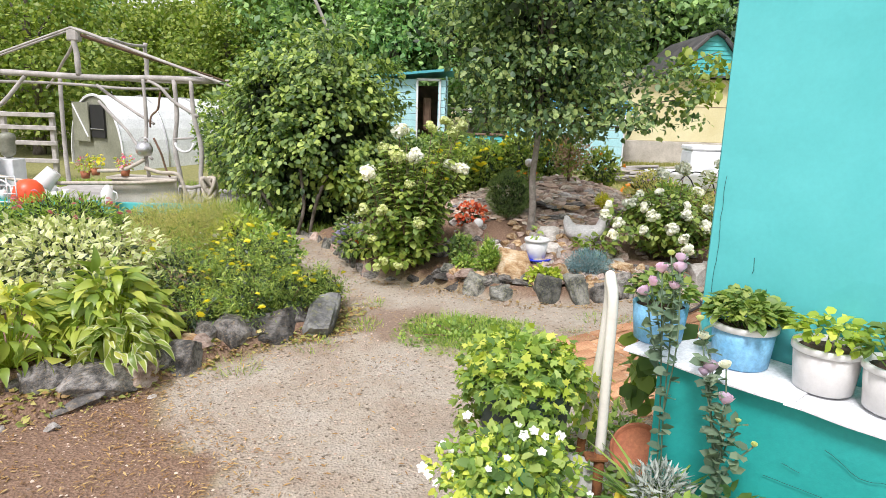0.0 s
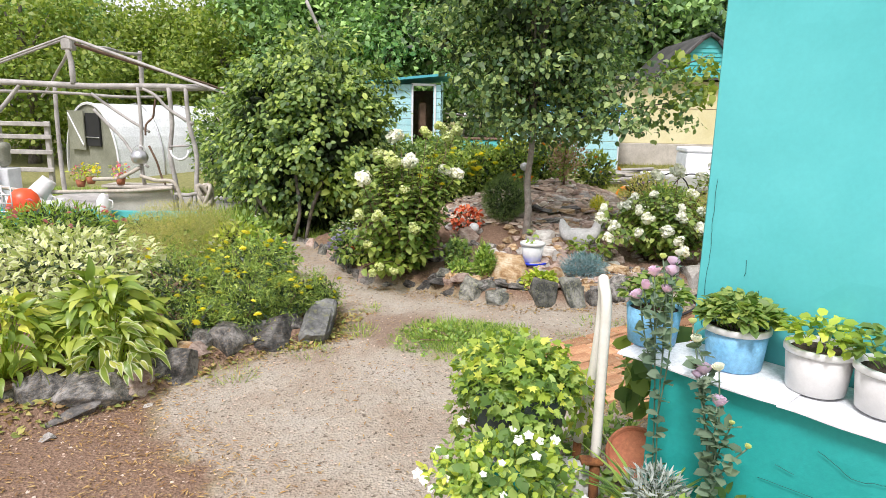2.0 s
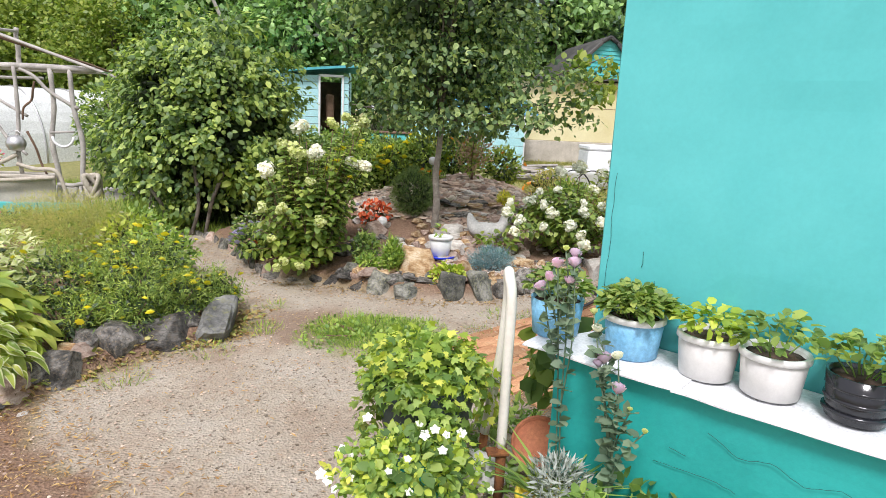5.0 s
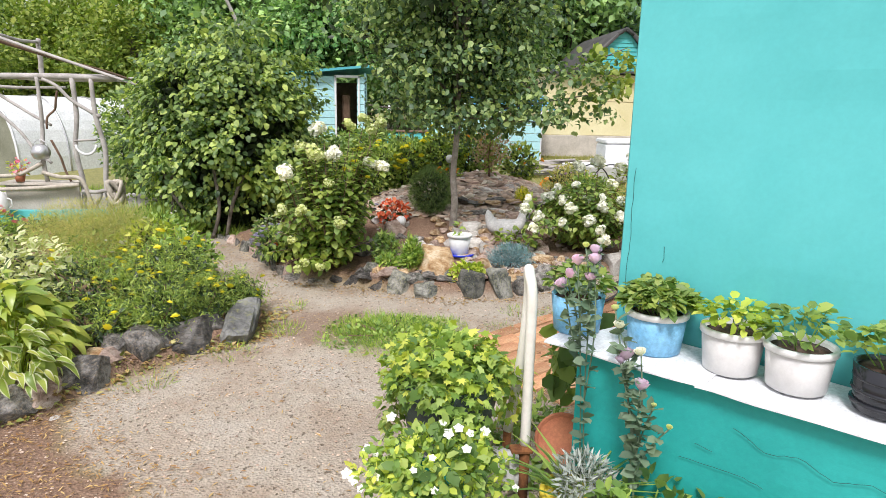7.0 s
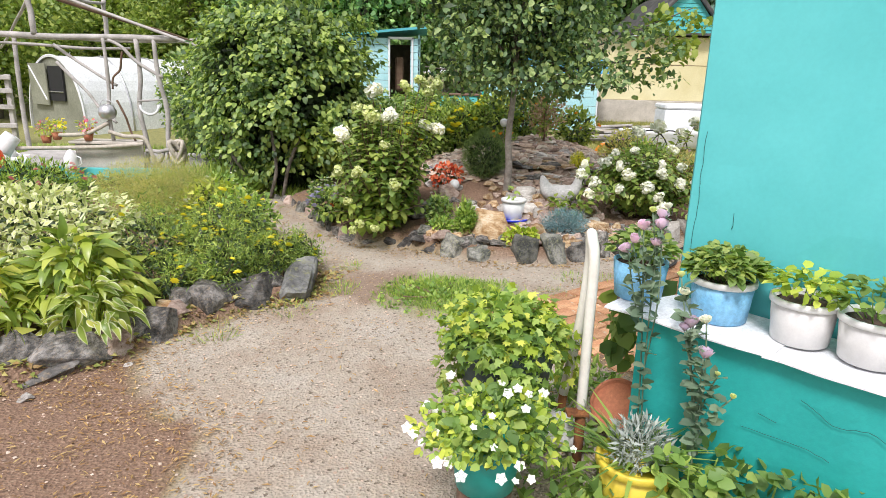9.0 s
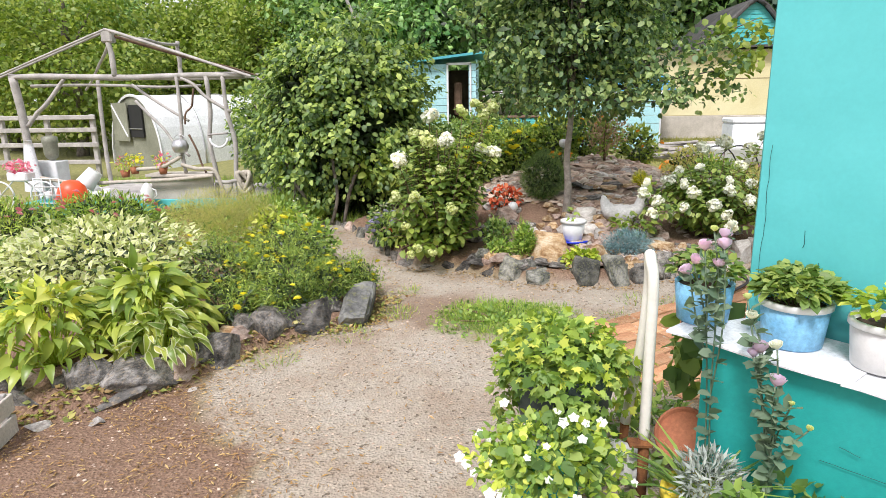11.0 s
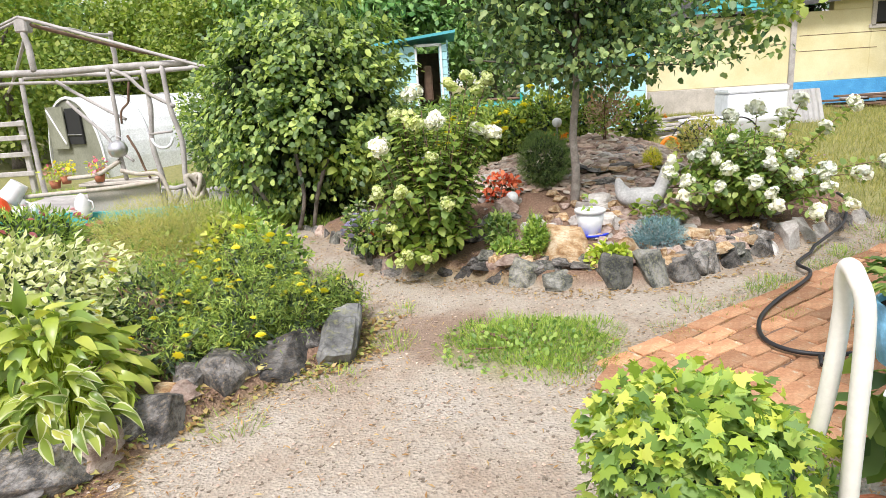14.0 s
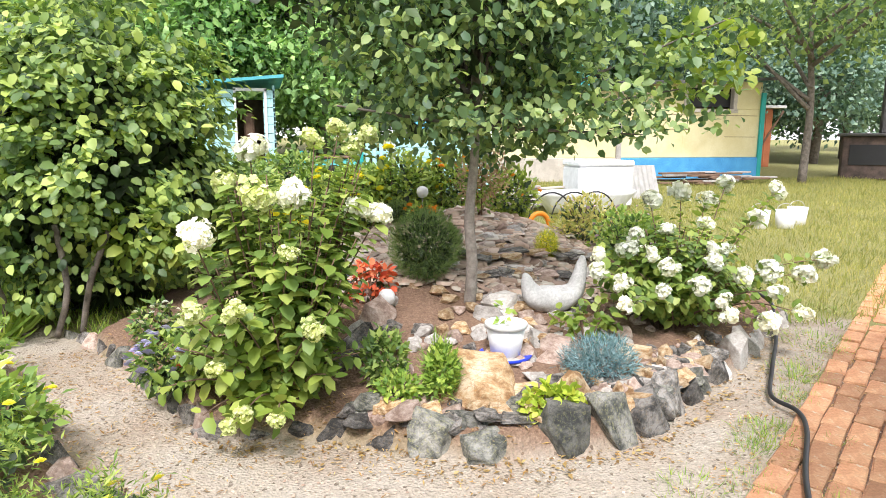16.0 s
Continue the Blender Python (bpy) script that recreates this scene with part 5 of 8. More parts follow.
    for k in range(5):
        c = Vector((-3.48, y - 0.16, 0.42))
        tube(bm, smooth_line([c + Vector((0.09 * math.cos(a + k), 0.06 * math.sin(k * 2 + a), 0.15 * math.sin(a))) for a in np.linspace(0, math.tau, 9)], 3), 0.03, 6)
    part("knot", bm, M["rope"], r, "bundled rope knot")


build_gazebo()


# ---- greenhouse ----
def build_greenhouse():
    W, H, L = 2.2, 1.72, 4.6
    g = thing("greenhouse", "arched greenhouse of milky white polycarbonate sheets", "greenhouse", (-8.35, 15.0, 0.02), rz=-32)
    N = 18
    prof = [(-W / 2 * math.cos(math.pi * k / N) * (1.0), H * math.sin(math.pi * k / N) ** 0.8) for k in range(N + 1)]
    for i in range(4):
        y0, y1 = i * L / 4, (i + 1) * L / 4
        bm = bmesh.new()
        rings = [[bm.verts.new((x * f, yy, z * f)) for x, z in prof] for f, yy in ((1.0, y0 + 0.004), (1.0, y1 - 0.004), (0.985, y1 - 0.004), (0.985, y0 + 0.004))]
        for q in range(4):
            a, b = rings[q], rings[(q + 1) % 4]
            for k in range(N):
                bm.faces.new((a[k], a[k + 1], b[k + 1], b[k]))
        bmesh.ops.recalc_face_normals(bm, faces=bm.faces[:])
        part("sheet", bm, M["polycarbonate"], g)
    for i in range(5):
        y = min(max(i * L / 4, 0.02), L - 0.02)
        part("hoop", tube_mesh([(x * 1.008, y, z * 1.008) for x, z in prof], 0.02, 6), M["steel"] if i else M["white_paint"], g)
    bm = bmesh.new()
    va, vb = ([bm.verts.new((x * 0.975, yy, z * 0.975)) for x, z in prof] for yy in (0.05, 0.07))
    bm.faces.new(va)
    bm.faces.new(vb[::-1])
    for k in range(N):
        bm.faces.new((va[k + 1], va[k], vb[k], vb[k + 1]))
    part("end_panel", bm, M["dull_panel"], g, "dull greenish end panel")
    # no hole: a dark panel stands for the shade inside the hatch
    part("doorway", box_mesh(-0.1, -0.01, 0.75, 0.45, 0.03, 1.5, 0.004), M["black_shade_wire"], g, "dark panel put in for the shade of the open hatch")
    d = part("door", box_mesh(-0.8, -0.05, 0.65, -0.12, -0.02, 1.55, 0.004), M["dull_panel"], g, "open greenish hatch door")
    log(g, (-0.75, -0.06, 1.5), (-0.15, -0.06, 0.75), 0.02, 0.02, "white_paint", "brace", 3, 0.0)
    log(g, (-0.1, -0.03, 0.95), (0.45, -0.03, 0.95), 0.015, 0.015, "steel", "bar", 3, 0.0)


build_greenhouse()


# ---- light blue shed ----
def board_wall(parent, p0, p1, z0, z1, mat, n, thick=0.03, gaps=(), name="board"):
    """Horizontal boards along a line, split round openings given as (from, to, low, high) along it."""
    p0, p1 = Vector((*p0, 0)), Vector((*p1, 0))
    L, ang = (p1 - p0).length, math.degrees(math.atan2(p1.y - p0.y, p1.x - p0.x))
    m = pose(p0.x, p0.y, 0, 0, 0, ang)
    for k in range(n):
        a, b = z0 + (z1 - z0) * k / n, z0 + (z1 - z0) * (k + 1) / n
        spans = [(0, L)]
        for f, t, lo, hi in gaps:
            if b > lo + 0.02 and a < hi - 0.02:
                spans = [q for s, e in spans for q in ((s, min(e, f)), (max(s, t), e)) if q[1] - q[0] > 0.02]
        for s, e in spans:
            part(name, box_mesh(s, 0, a + 0.004, e, thick + 0.004 * (k % 2), b - 0.004, 0.004, m), mat, parent)


def build_shed():
    z0 = 0.25
    s = thing("garden_shed", "small light blue board shed with an open dark doorway", "shed")
    board_wall(s, (-1.75, 14.3), (-0.2, 14.3), z0, 2.27, M["light_blue"], 14, 0.03, [(0.92, 1.36, z0, 2.24)])
    board_wall(s, (-0.2, 14.3), (-0.2, 16.0), z0, 2.35, M["light_blue"], 14)
    board_wall(s, (-1.75, 16.0), (-1.75, 14.34), z0, 2.22, M["light_blue"], 14)
    part("back_wall", box_mesh(-1.75, 15.97, z0, -0.2, 16.0, 2.2), M["brown_wood"], s)
    part("floor", box_mesh(-1.7, 14.35, z0 - 0.02, -0.22, 15.96, z0 + 0.02), M["brown_wood"], s)
    for x0, x1, h0, h1 in ((-0.86, -0.82, z0, 2.28), (-0.37, -0.33, z0, 2.28), (-0.86, -0.33, 2.24, 2.29)):
        part("door_frame", box_mesh(x0, 14.26, h0, x1, 14.34, h1), M["white_paint"], s, "white door frame")
    bm = prism(((-1.95, 14.1, 2.26), (-0.05, 14.1, 2.46), (-0.05, 16.2, 2.44), (-1.95, 16.2, 2.24)), (0, 0, 0.05))
    part("roof", bm, M["roof_blue"], s, "sloping turquoise roof sheet")
    part("hanging_cloth", box_mesh(-0.72, 14.6, 1.2, -0.55, 14.64, 1.9, 0.03), M["brown_wood"], s)


build_shed()


# ---- yellow house ----
def build_yellow_house():
    h = thing("yellow_house", "low pale yellow plaster house with blue painted base and turquoise gable", "house")
    y, zb = 16.0, 0.45
    part("wall", box_mesh(3.9, y, 1.07, 9.05, y + 0.2, 2.55, 0.01), M["yellow_wall"], h)
    part("wall", box_mesh(9.05, y, 1.07, 11.2, y + 0.2, 2.2, 0.01), M["yellow_wall"], h)
    part("wall", box_mesh(10.45, y, 2.2, 11.2, y + 0.2, 2.85, 0.01), M["yellow_wall"], h)
    part("wall", box_mesh(9.05, y, 2.72, 10.45, y + 0.2, 2.85, 0.01), M["yellow_wall"], h)
    part("wall", box_mesh(8.2, y, 2.55, 9.05, y + 0.2, 2.80, 0.01), M["yellow_wall"], h)
    part("side_wall", box_mesh(11.0, y + 0.2, zb, 11.2, y + 4, 2.75), M["yellow_wall"], h)
    part("side_wall", box_mesh(3.9, y + 0.2, zb, 4.1, y + 4, 2.5), M["yellow_wall"], h)
    part("back_wall", box_mesh(3.9, y + 3.9, zb, 11.2, y + 4.1, 2.5), M["yellow_wall"], h)
    part("base", box_mesh(7.3, y - 0.05, zb - 0.1, 11.2, y + 0.2, 1.067, 0.01), M["house_blue"], h, "bright blue painted base")
    part("base", box_mesh(3.9, y - 0.04, zb - 0.1, 7.295, y + 0.2, 1.067, 0.01), M["pale_wood"], h, "pale boarded base")
    # solid pane; the unlit room behind is put into its dark colour
    w = part("window", box_mesh(9.1, y + 0.12, 2.25, 10.4, y + 0.14, 2.68), M["black_shade_wire"], h, "dark window pane")
    for x0, x1, z0, z1 in ((9.02, 9.12, 2.17, 2.76), (10.38, 10.48, 2.17, 2.76), (9.12, 10.38, 2.68, 2.76), (8.98, 10.52, 2.12, 2.2)):
        part("frame", box_mesh(x0, y - 0.03, z0, x1, y + 0.1, z1), M["pale_wood"], w)
    for x in (7.35, 11.22):
        part("corner_post", box_mesh(x - 0.06, y - 0.06, zb, x + 0.06, y - 0.01, 2.6), M["teal"] if x > 9 else M["old_wood"], h)
    for z, x0, x1 in ((2.05, 7.5, 11.1), (1.72, 7.5, 9.2), (1.55, 10.2, 11.1), (1.9, 4.5, 7.2)):
        part("seam", box_mesh(x0, y - 0.006, z, x1, y + 0.01, z + 0.012, 0.002), M["brown_wood"], h)
    bm = prism(((7.3, y - 0.35, 2.66), (11.5, y - 0.35, 2.88), (11.5, y + 4.3, 3.2), (7.3, y + 4.3, 3.0)), (0, 0, 0.07))
    part("roof", bm, M["roof_dark"], h, "dark sagging roof edge")
    bm = prism(((3.6, y - 0.25, 2.56), (7.28, y - 0.25, 2.59), (7.28, y + 0.22, 2.62), (3.6, y + 0.22, 2.60)), (0, 0, 0.05))
    part("eave", bm, M["roof_dark"], h)
    # turquoise gable with a half-hipped head
    pts = [(5.1, 2.65), (7.05, 2.65), (6.35, 3.5), (6.15, 3.62), (5.95, 3.5)]
    bm = prism([(x, y + 0.25, z) for x, z in pts], (0, 0.1, 0))
    g = part("gable", bm, M["turquoise"], h, "turquoise boarded gable")
    for k in range(8):
        z = 2.74 + 0.1 * k
        half = 0.97 * (1 - (z - 2.65) / 1.0)
        part("lath", box_mesh(6.1 - half, y + 0.235, z, 6.1 + half, y + 0.252, z + 0.008, 0.001), M["teal"], g)
    for a, b in (((5.0, 2.6), (5.95, 3.53)), ((5.95, 3.53), (6.15, 3.66)), ((6.15, 3.66), (6.35, 3.53)), ((6.35, 3.53), (7.2, 2.6))):
        part("roof_edge", tube_mesh([(a[0], y + 0.15, a[1]), (b[0], y + 0.15, b[1])], 0.05, 6), M["roof_dark"], h)
        bm = prism(((a[0], y + 0.1, a[1]), (b[0], y + 0.1, b[1]), (b[0], y + 3.5, b[1]), (a[0], y + 3.5, a[1])), (0, 0, 0.04))
        part("roof", bm, M["roof_dark"], h)


build_yellow_house()


# ---- woods behind ----
def forest_tree(name, label, loc, height, radius, mat, seed, n=150, per=34, size=0.42, low=0.25, girth=0.17):
    t = thing(name, label, "tree", (loc[0], loc[1], land_z(*loc) - 0.05), "trees behind the garden")
    rng = random.Random(seed)
    part("trunk", tube_mesh(smooth_line([(0, 0, 0), (0.1, 0.05, height * 0.3), (-0.05, 0.1, height * 0.6), (0.05, 0, height * 0.92)], 4), [girth * (1 - 0.065 * i) for i in range(13)], 8), M["bark"], t)
    c = crown("crown", n, per, (0, 0, height * (0.5 + low / 2)), (radius, radius, height * (0.5 - low / 2)), radius * 0.16, size * 0.72, mat, t, seed, TUFT, 0.45)
    for k in range(9):
        bm = bmesh.new()
        e = c[rng.randrange(len(c))]
        h = max(0.2 * height, e[2] - 0.25 * height)
        tube(bm, smooth_line([(0, 0, h), (e[0] * 0.5, e[1] * 0.5, (h + e[2]) / 2), tuple(e)], 3), [0.06 - 0.007 * i for i in range(7)], 5)
        part("limb", bm, M["bark"], t)
    return t


FA = forest_tree("tree", "tall leafy tree in the woods behind", (-2.5, 19.5), 9.5, 2.7, M["forest"], 51, 230, 60, 0.34)
FB = forest_tree("tree", "tall dark tree in the woods behind", (2.2, 20.5), 10.5, 2.8, M["forest_dark_hazed"], 52, 240, 60, 0.34, 0.12)
FC = forest_tree("tree", "bright green bushy tree behind the gazebo", (-11.0, 17.0), 4.6, 2.1, M["spring_leaf"], 53, 220, 56, 0.20, 0.1)
FE = forest_tree("tree", "small dark tree at the far end of the lawn", (13.5, 21.0), 6.0, 2.0, M["forest_dark_hazed"], 55, 210, 56, 0.24, 0.1)
FD = forest_tree("tree", "mid-green bushy tree beyond the sheds", (-3.6, 19.6), 6.2, 1.9, M["forest"], 54, 230, 56, 0.24, 0.08)
_rng = random.Random(77)
for src, x, y in ((FB, -0.3, 22.5), (FB, 4.6, 24.0), (FA, 6.5, 22.5), (FB, 9.0, 23.0), (FA, 12.5, 25), (FE, 20.5, 22), (FA, -5.2, 22), (FC, -8.6, 22.5), (FD, -12.8, 22), (FB, -16.5, 25), (FE, 18.6, 26), (FB, 1.5, 27), (FA, -3, 28), (FC, -11.5, 28), (FA, 8, 29), (FB, 12, 30), (FD, 22.5, 29), (FA, -19, 24), (FB, -23, 28), (FA, 27, 27)):
    s = _rng.uniform(0.9, 1.15)
    o = copy_thing(src, pose(x, y, land_z(x, y) - 0.05, 0, 0, _rng.uniform(0, 360)))
    o.scale = (s, s, s * _rng.uniform(0.95, 1.1))
for src, x, y in ((FC, -14.0, 18.5), (FC, -7.2, 21.0), (FD, -1.6, 18.0), (FD, 0.9, 18.0), (FC, -10.5, 22.0), (FD, 3.4, 21.0), (FE, 17.0, 20), (FE, 15.5, 23.5)):
    copy_thing(src, pose(x, y, land_z(x, y) - 0.05, 0, 0, _rng.uniform(0, 360)))


# ---- brick paving ----
def build_paving():
    U, V = Vector((0.818, 0.575, 0)), Vector((0.575, -0.818, 0))
    O = Vector((0.45, 4.33, 0))
    pv = thing("brick_paving", "worn orange brick paving laid in rows", "brick paving", kind="structure")
    rng = random.Random(12)
    shapes = []
    for k in range(6):
        bm = box(bmesh.new(), -0.121, -0.058, -0.05, 0.121, 0.058, 0.0, None, 0.008)
        for v in bm.verts:
            v.co += Vector((rng.uniform(-1, 1), rng.uniform(-1, 1), rng.uniform(-1, 0.5))) * 0.005
        me = bpy.data.meshes.new("brick")
        bm.to_mesh(me)
        bm.free()
        me.materials.append(M["brick"])
        shapes.append(me)
    rest_v, rest_f = [], []
    n = 0
    for j in range(26):
        for i in range(28):
            u, v = i * 0.25 + 0.125 * (j % 2) + 0.12, j * 0.125 + 0.06
            p = O + U * u + V * v
            rel = p - TIP
            if rel.dot(WALL_N) < 0.02 and rel.dot(WALL_D) > -0.05:
                continue
            if rel.dot(WALL_D) > 0.1 and rel.dot(WALL_N) < 0.1 or (p.x < 0.75 and p.y < 3.5) or p.y < 2.9 or (u < 0.3 and rng.random() < 0.12):
                continue
            z = land_z(p.x, p.y) + 0.016 + rng.uniform(-0.006, 0.006)
            m = pose(p.x + rng.uniform(-1, 1) * 0.006, p.y, z, rng.uniform(-1.5, 1.5), rng.uniform(-1.5, 1.5), math.degrees(math.atan2(U.y, U.x)) + rng.uniform(-3, 3))
            if u < 3.6 and n < 300:
                n += 1
                b = part("brick", shapes[rng.randrange(6)], None, pv)
                b.matrix_basis = m
            else:
                me = shapes[rng.randrange(6)]
                k = len(rest_v)
                rest_v += [m @ q.co for q in me.vertices]
                rest_f += [[k + w for w in q.vertices] for q in me.polygons]
    tagged(part("bricks", mesh_from("bricks", rest_v, rest_f, [M["brick"]]), None, pv), kind="stuff")
    # two loose bricks at the corner
    for x, y, rz, rx in ((0.5, 4.12, 60, 6), (0.62, 3.98, -35, 0)):
        b = part("brick", shapes[0], None, pv)
        b.matrix_basis = pose(x, y, 0.045, rx, 4, rz)


build_paving()

h = thing("garden_hose", "black rubber garden hose snaking over gravel and bricks", "hose")
_pts = [(3.3, 7.15), (3.22, 6.85), (2.95, 6.5), (2.5, 6.05), (2.22, 5.75), (2.2, 5.55), (2.06, 5.35), (1.7, 5.0), (1.47, 4.72), (1.36, 4.45), (1.42, 4.27), (1.6, 4.2), (1.8, 4.25), (1.95, 4.45), (2.1, 4.7), (2.4, 4.98), (2.9, 5.3), (3.5, 5.5), (4.2, 5.6)]
part("tube", tube_mesh([Vector((x, y, land_z(x, y) + 0.042 + (0.03 if y > 6 else 0))) for x, y, _ in [(*p[:2], 0) for p in smooth_line([(a, b, 0) for a, b in _pts], 6)]], 0.0125, 8), M["hose"], h)
part("tie", tube_mesh([(1.5, 4.17, 0.05), (1.47, 4.1, 0.04)], 0.012, 6), M["hose"], h)


# ---- pots ----
def pot(name, label, category, loc, r_top, r_base, height, mat, rim=None, group="", rz=0.0, fill=0.8, parts=True):
    t = thing(name, label, category, loc, group, rz)
    lip = r_top * 1.05
    part("body", lathe([(r_base * 0.9, 0), (r_base, 0.006), (r_top, height), (r_top * 0.93, height), (r_top * 0.9, height * fill), (0.01, height * fill)]), M[mat], t, smooth=False)
    if rim:
        part("rim", lathe([(r_top * 1.0, height * 0.89), (lip, height * 0.9), (lip, height), (lip * 0.98, height + 0.006), (r_top * 0.93, height + 0.006), (r_top * 0.92, height * 0.9)]), M[rim], t, "pale rolled rim")
    part("soil", lathe([(0.01, height * fill), (r_top * 0.89, height * fill + 0.004), (r_top * 0.5, height * fill + 0.012), (0.01, height * fill + 0.014)], 16), M["soil"], t)
    return t


SHELF_Z = 0.703


def strawberry(t, r, h, seed, n=90, size=0.04, mat="fern"):
    rng = np.random.default_rng(seed)
    a = rng.uniform(0, math.tau, n)
    rad = r * np.sqrt(rng.random(n))
    P = np.stack([rad * np.cos(a), rad * np.sin(a), h * (1 - 0.5 * (rad / r) ** 2) * rng.uniform(0.55, 1.05, n) + 0.01], 1)
    axis = np.stack([np.cos(a), np.sin(a), rng.uniform(-0.4, 0.4, n)], 1) + rng.normal(size=(n, 3)) * 0.4
    up = np.array([0, 0, 1.0]) + rng.normal(size=(n, 3)) * 0.35
    return P, axis, up, size * rng.uniform(0.7, 1.3, n)


def shelf_pots():
    rows = [(0.02, 0.20, "blue_bucket", None, "light blue plastic pot with leafy strawberry plant on the shelf", 1, 0.11, 0.155, 70, 0.12),
            (0.355, 0.205, "blue_bucket", "white_plastic", "sky blue painted bucket with white rim and lush strawberry plant", 2, 0.113, 0.16, 130, 0.11),
            (0.635, 0.21, "grey_plastic", "white_plastic", "off-white plastic bucket with leggy strawberry plant", 3, 0.107, 0.155, 40, 0.10),
            (0.85, 0.205, "grey_plastic", "white_plastic", "off-white bucket of dark soil with a young plant", 4, 0.108, 0.15, 34, 0.13),
            (1.10, 0.20, "black_plastic", None, "black ribbed cut bottle pot with a leafy plant", 5, 0.10, 0.15, 45, 0.12)]
    for s, back, mat, rim, label, seed, r, hgt, n, top in rows:
        p = wall_at(s, back, SHELF_Z)
        t = pot("plant_pot", label, "plant pot", tuple(p), r, r * 0.86, hgt, mat, rim, "pots on the shelf", 0, 0.88)
        P, axis, up, size = strawberry(t, r * 1.15, top * 1.1, seed, int(n * 3.2))
        P[:, 2] += hgt * 0.9
        tagged(part("leaves", scatter("leaves", ROUND_LEAF, P, axis, up, size, [M["hydrangea_leaf" if seed != 3 else "lime"]]), None, t), kind="stuff")
        for k in range(0, n, 4):
            part("stalk", stems_mesh([((P[k][0] * 0.3, P[k][1] * 0.3, hgt * 0.85), tuple(P[k]))], 0.0025, 4, 0.1, k), M["fern"], t)
        if mat == "black_plastic":
            for z in (0.03, 0.07, 0.11):
                part("rib", lathe([(r * 0.9, z - 0.008), (r * 0.98, z - 0.004), (r * 0.98, z + 0.004), (r * 0.9, z + 0.008)], 20), M["black_plastic"], t)


shelf_pots()


# ---- bent white pipe ----
t = thing("bent_pipe", "cream painted pipe bent into a narrow arch with rusty foot", "metal pipe", (0.655, 2.60, 0))
_arch = [(0, 0, 0.24), (0.0, 0.0, 0.6), (0.0, 0.005, 0.88), (-0.005, 0.04, 0.96), (0.0, 0.08, 0.975), (0.005, 0.10, 0.94), (0.01, 0.105, 0.85), (0.0, 0.125, 0.6), (-0.035, 0.18, 0.22)]
part("arch", tube_mesh(smooth_line(_arch, 6), 0.021, 12), M["pipe"], t)
part("foot", tube_mesh([(0, 0, -0.03), (0.002, 0, 0.1), (0, 0, 0.25)], [0.02, 0.021, 0.023], 10), M["rust"], t, "rusty brown foot")
part("foot", tube_mesh([(-0.04, 0.19, -0.03), (-0.035, 0.18, 0.23)], [0.018, 0.019], 10), M["rust"], t, "rusty brown foot")
part("clamp", box_mesh(-0.06, -0.03, 0.22, 0.03, 0.03, 0.235, 0.003), M["rust"], t)

# ---- ivy in an urn on a plaster foot ----
t = thing("ivy_urn", "dark urn on white plaster foot spilling bright lime ivy", "potted ivy", (0.345, 2.71, 0.02))
part("urn", lathe([(0.09, 0.14), (0.12, 0.17), (0.175, 0.28), (0.205, 0.42), (0.215, 0.50), (0.17, 0.50), (0.01, 0.46)]), M["urn"], t)
part("pedestal", lathe([(0.14, -0.03), (0.15, 0.03), (0.11, 0.09), (0.09, 0.15), (0.02, 0.15)], 18), M["plaster"], t)
for x, y, rz in ((0.24, 0.02, -30), (-0.15, 0.0, 200), (0.1, 0.16, 60)):
    me = lathe([(0.02, 0), (0.09, 0.01), (0.1, 0.05), (0.085, 0.1), (0.04, 0.14), (0.01, 0.15)], 16)
    f = part("plaster_foot", me, M["plaster"], t, "white rounded plaster foot")
    f.matrix_basis = pose(x, y, -0.005, 0, 0, rz) @ Matrix.Diagonal((1.5, 0.75, 0.95, 1))
foliage("pale_leaves", 620, (-0.01, 0, 0.51), (0.27, 0.25, 0.18), 0.042, M["lime"], t, 60, IVY, 0.6, 0.55, floor=0.47)
foliage("ivy_leaves", 900, (-0.01, 0, 0.50), (0.27, 0.25, 0.17), 0.046, M["fern"], t, 61, IVY, 0.55, 0.55, floor=0.44)
foliage("hanging_leaves", 300, (0.03, -0.2, 0.31), (0.10, 0.05, 0.2), 0.044, M["fern"], t, 62, IVY, 0.3, 0.9, floor=0.1)
foliage("side_leaves", 60, (-0.24, -0.03, 0.38), (0.05, 0.08, 0.1), 0.042, M["spring_leaf"], t, 66, IVY, 0.3, 0.9, floor=0.1)
foliage("side_leaves", 110, (0.27, 0.06, 0.42), (0.11, 0.1, 0.16), 0.044, M["lime"], t, 63, IVY, 0.2, 0.8)
foliage("inner_leaves", 240, (0, 0, 0.49), (0.2, 0.18, 0.1), 0.07, M["bush"], t, 64, IVY, 0.5, 0.5)

# ---- white busy lizzie in a teal pot on a stump ----
t = thing("tree_stump", "short weathered wood stump under the teal pot", "stump", (0.225, 2.22, 0))
part("trunk", tube_mesh([(0, 0, -0.03), (0, 0, 0.07), (0, 0, 0.155)], [0.115, 0.1, 0.098], 14), M["brown_wood"], t)
t = pot("flower_pot", "teal plastic pot of white busy lizzies on a stump", "flower pot", (0.225, 2.22, 0.156), 0.128, 0.105, 0.19, "teal_plastic", "teal_plastic")
foliage("pale_leaves", 620, (0.01, 0, 0.225), (0.27, 0.23, 0.12), 0.03, M["lime"], t, 68, ROUND_LEAF, 0.3, 0.1, floor=0.19)
foliage("leaves", 850, (0.01, 0, 0.22), (0.27, 0.23, 0.12), 0.03, M["fern"], t, 65, ROUND_LEAF, 0.3, 0.1, floor=0.19)
foliage("inner_leaves", 260, (0.01, 0, 0.26), (0.21, 0.19, 0.09), 0.05, M["bush"], t, 66, ROUND_LEAF, 0.4, 0.35)
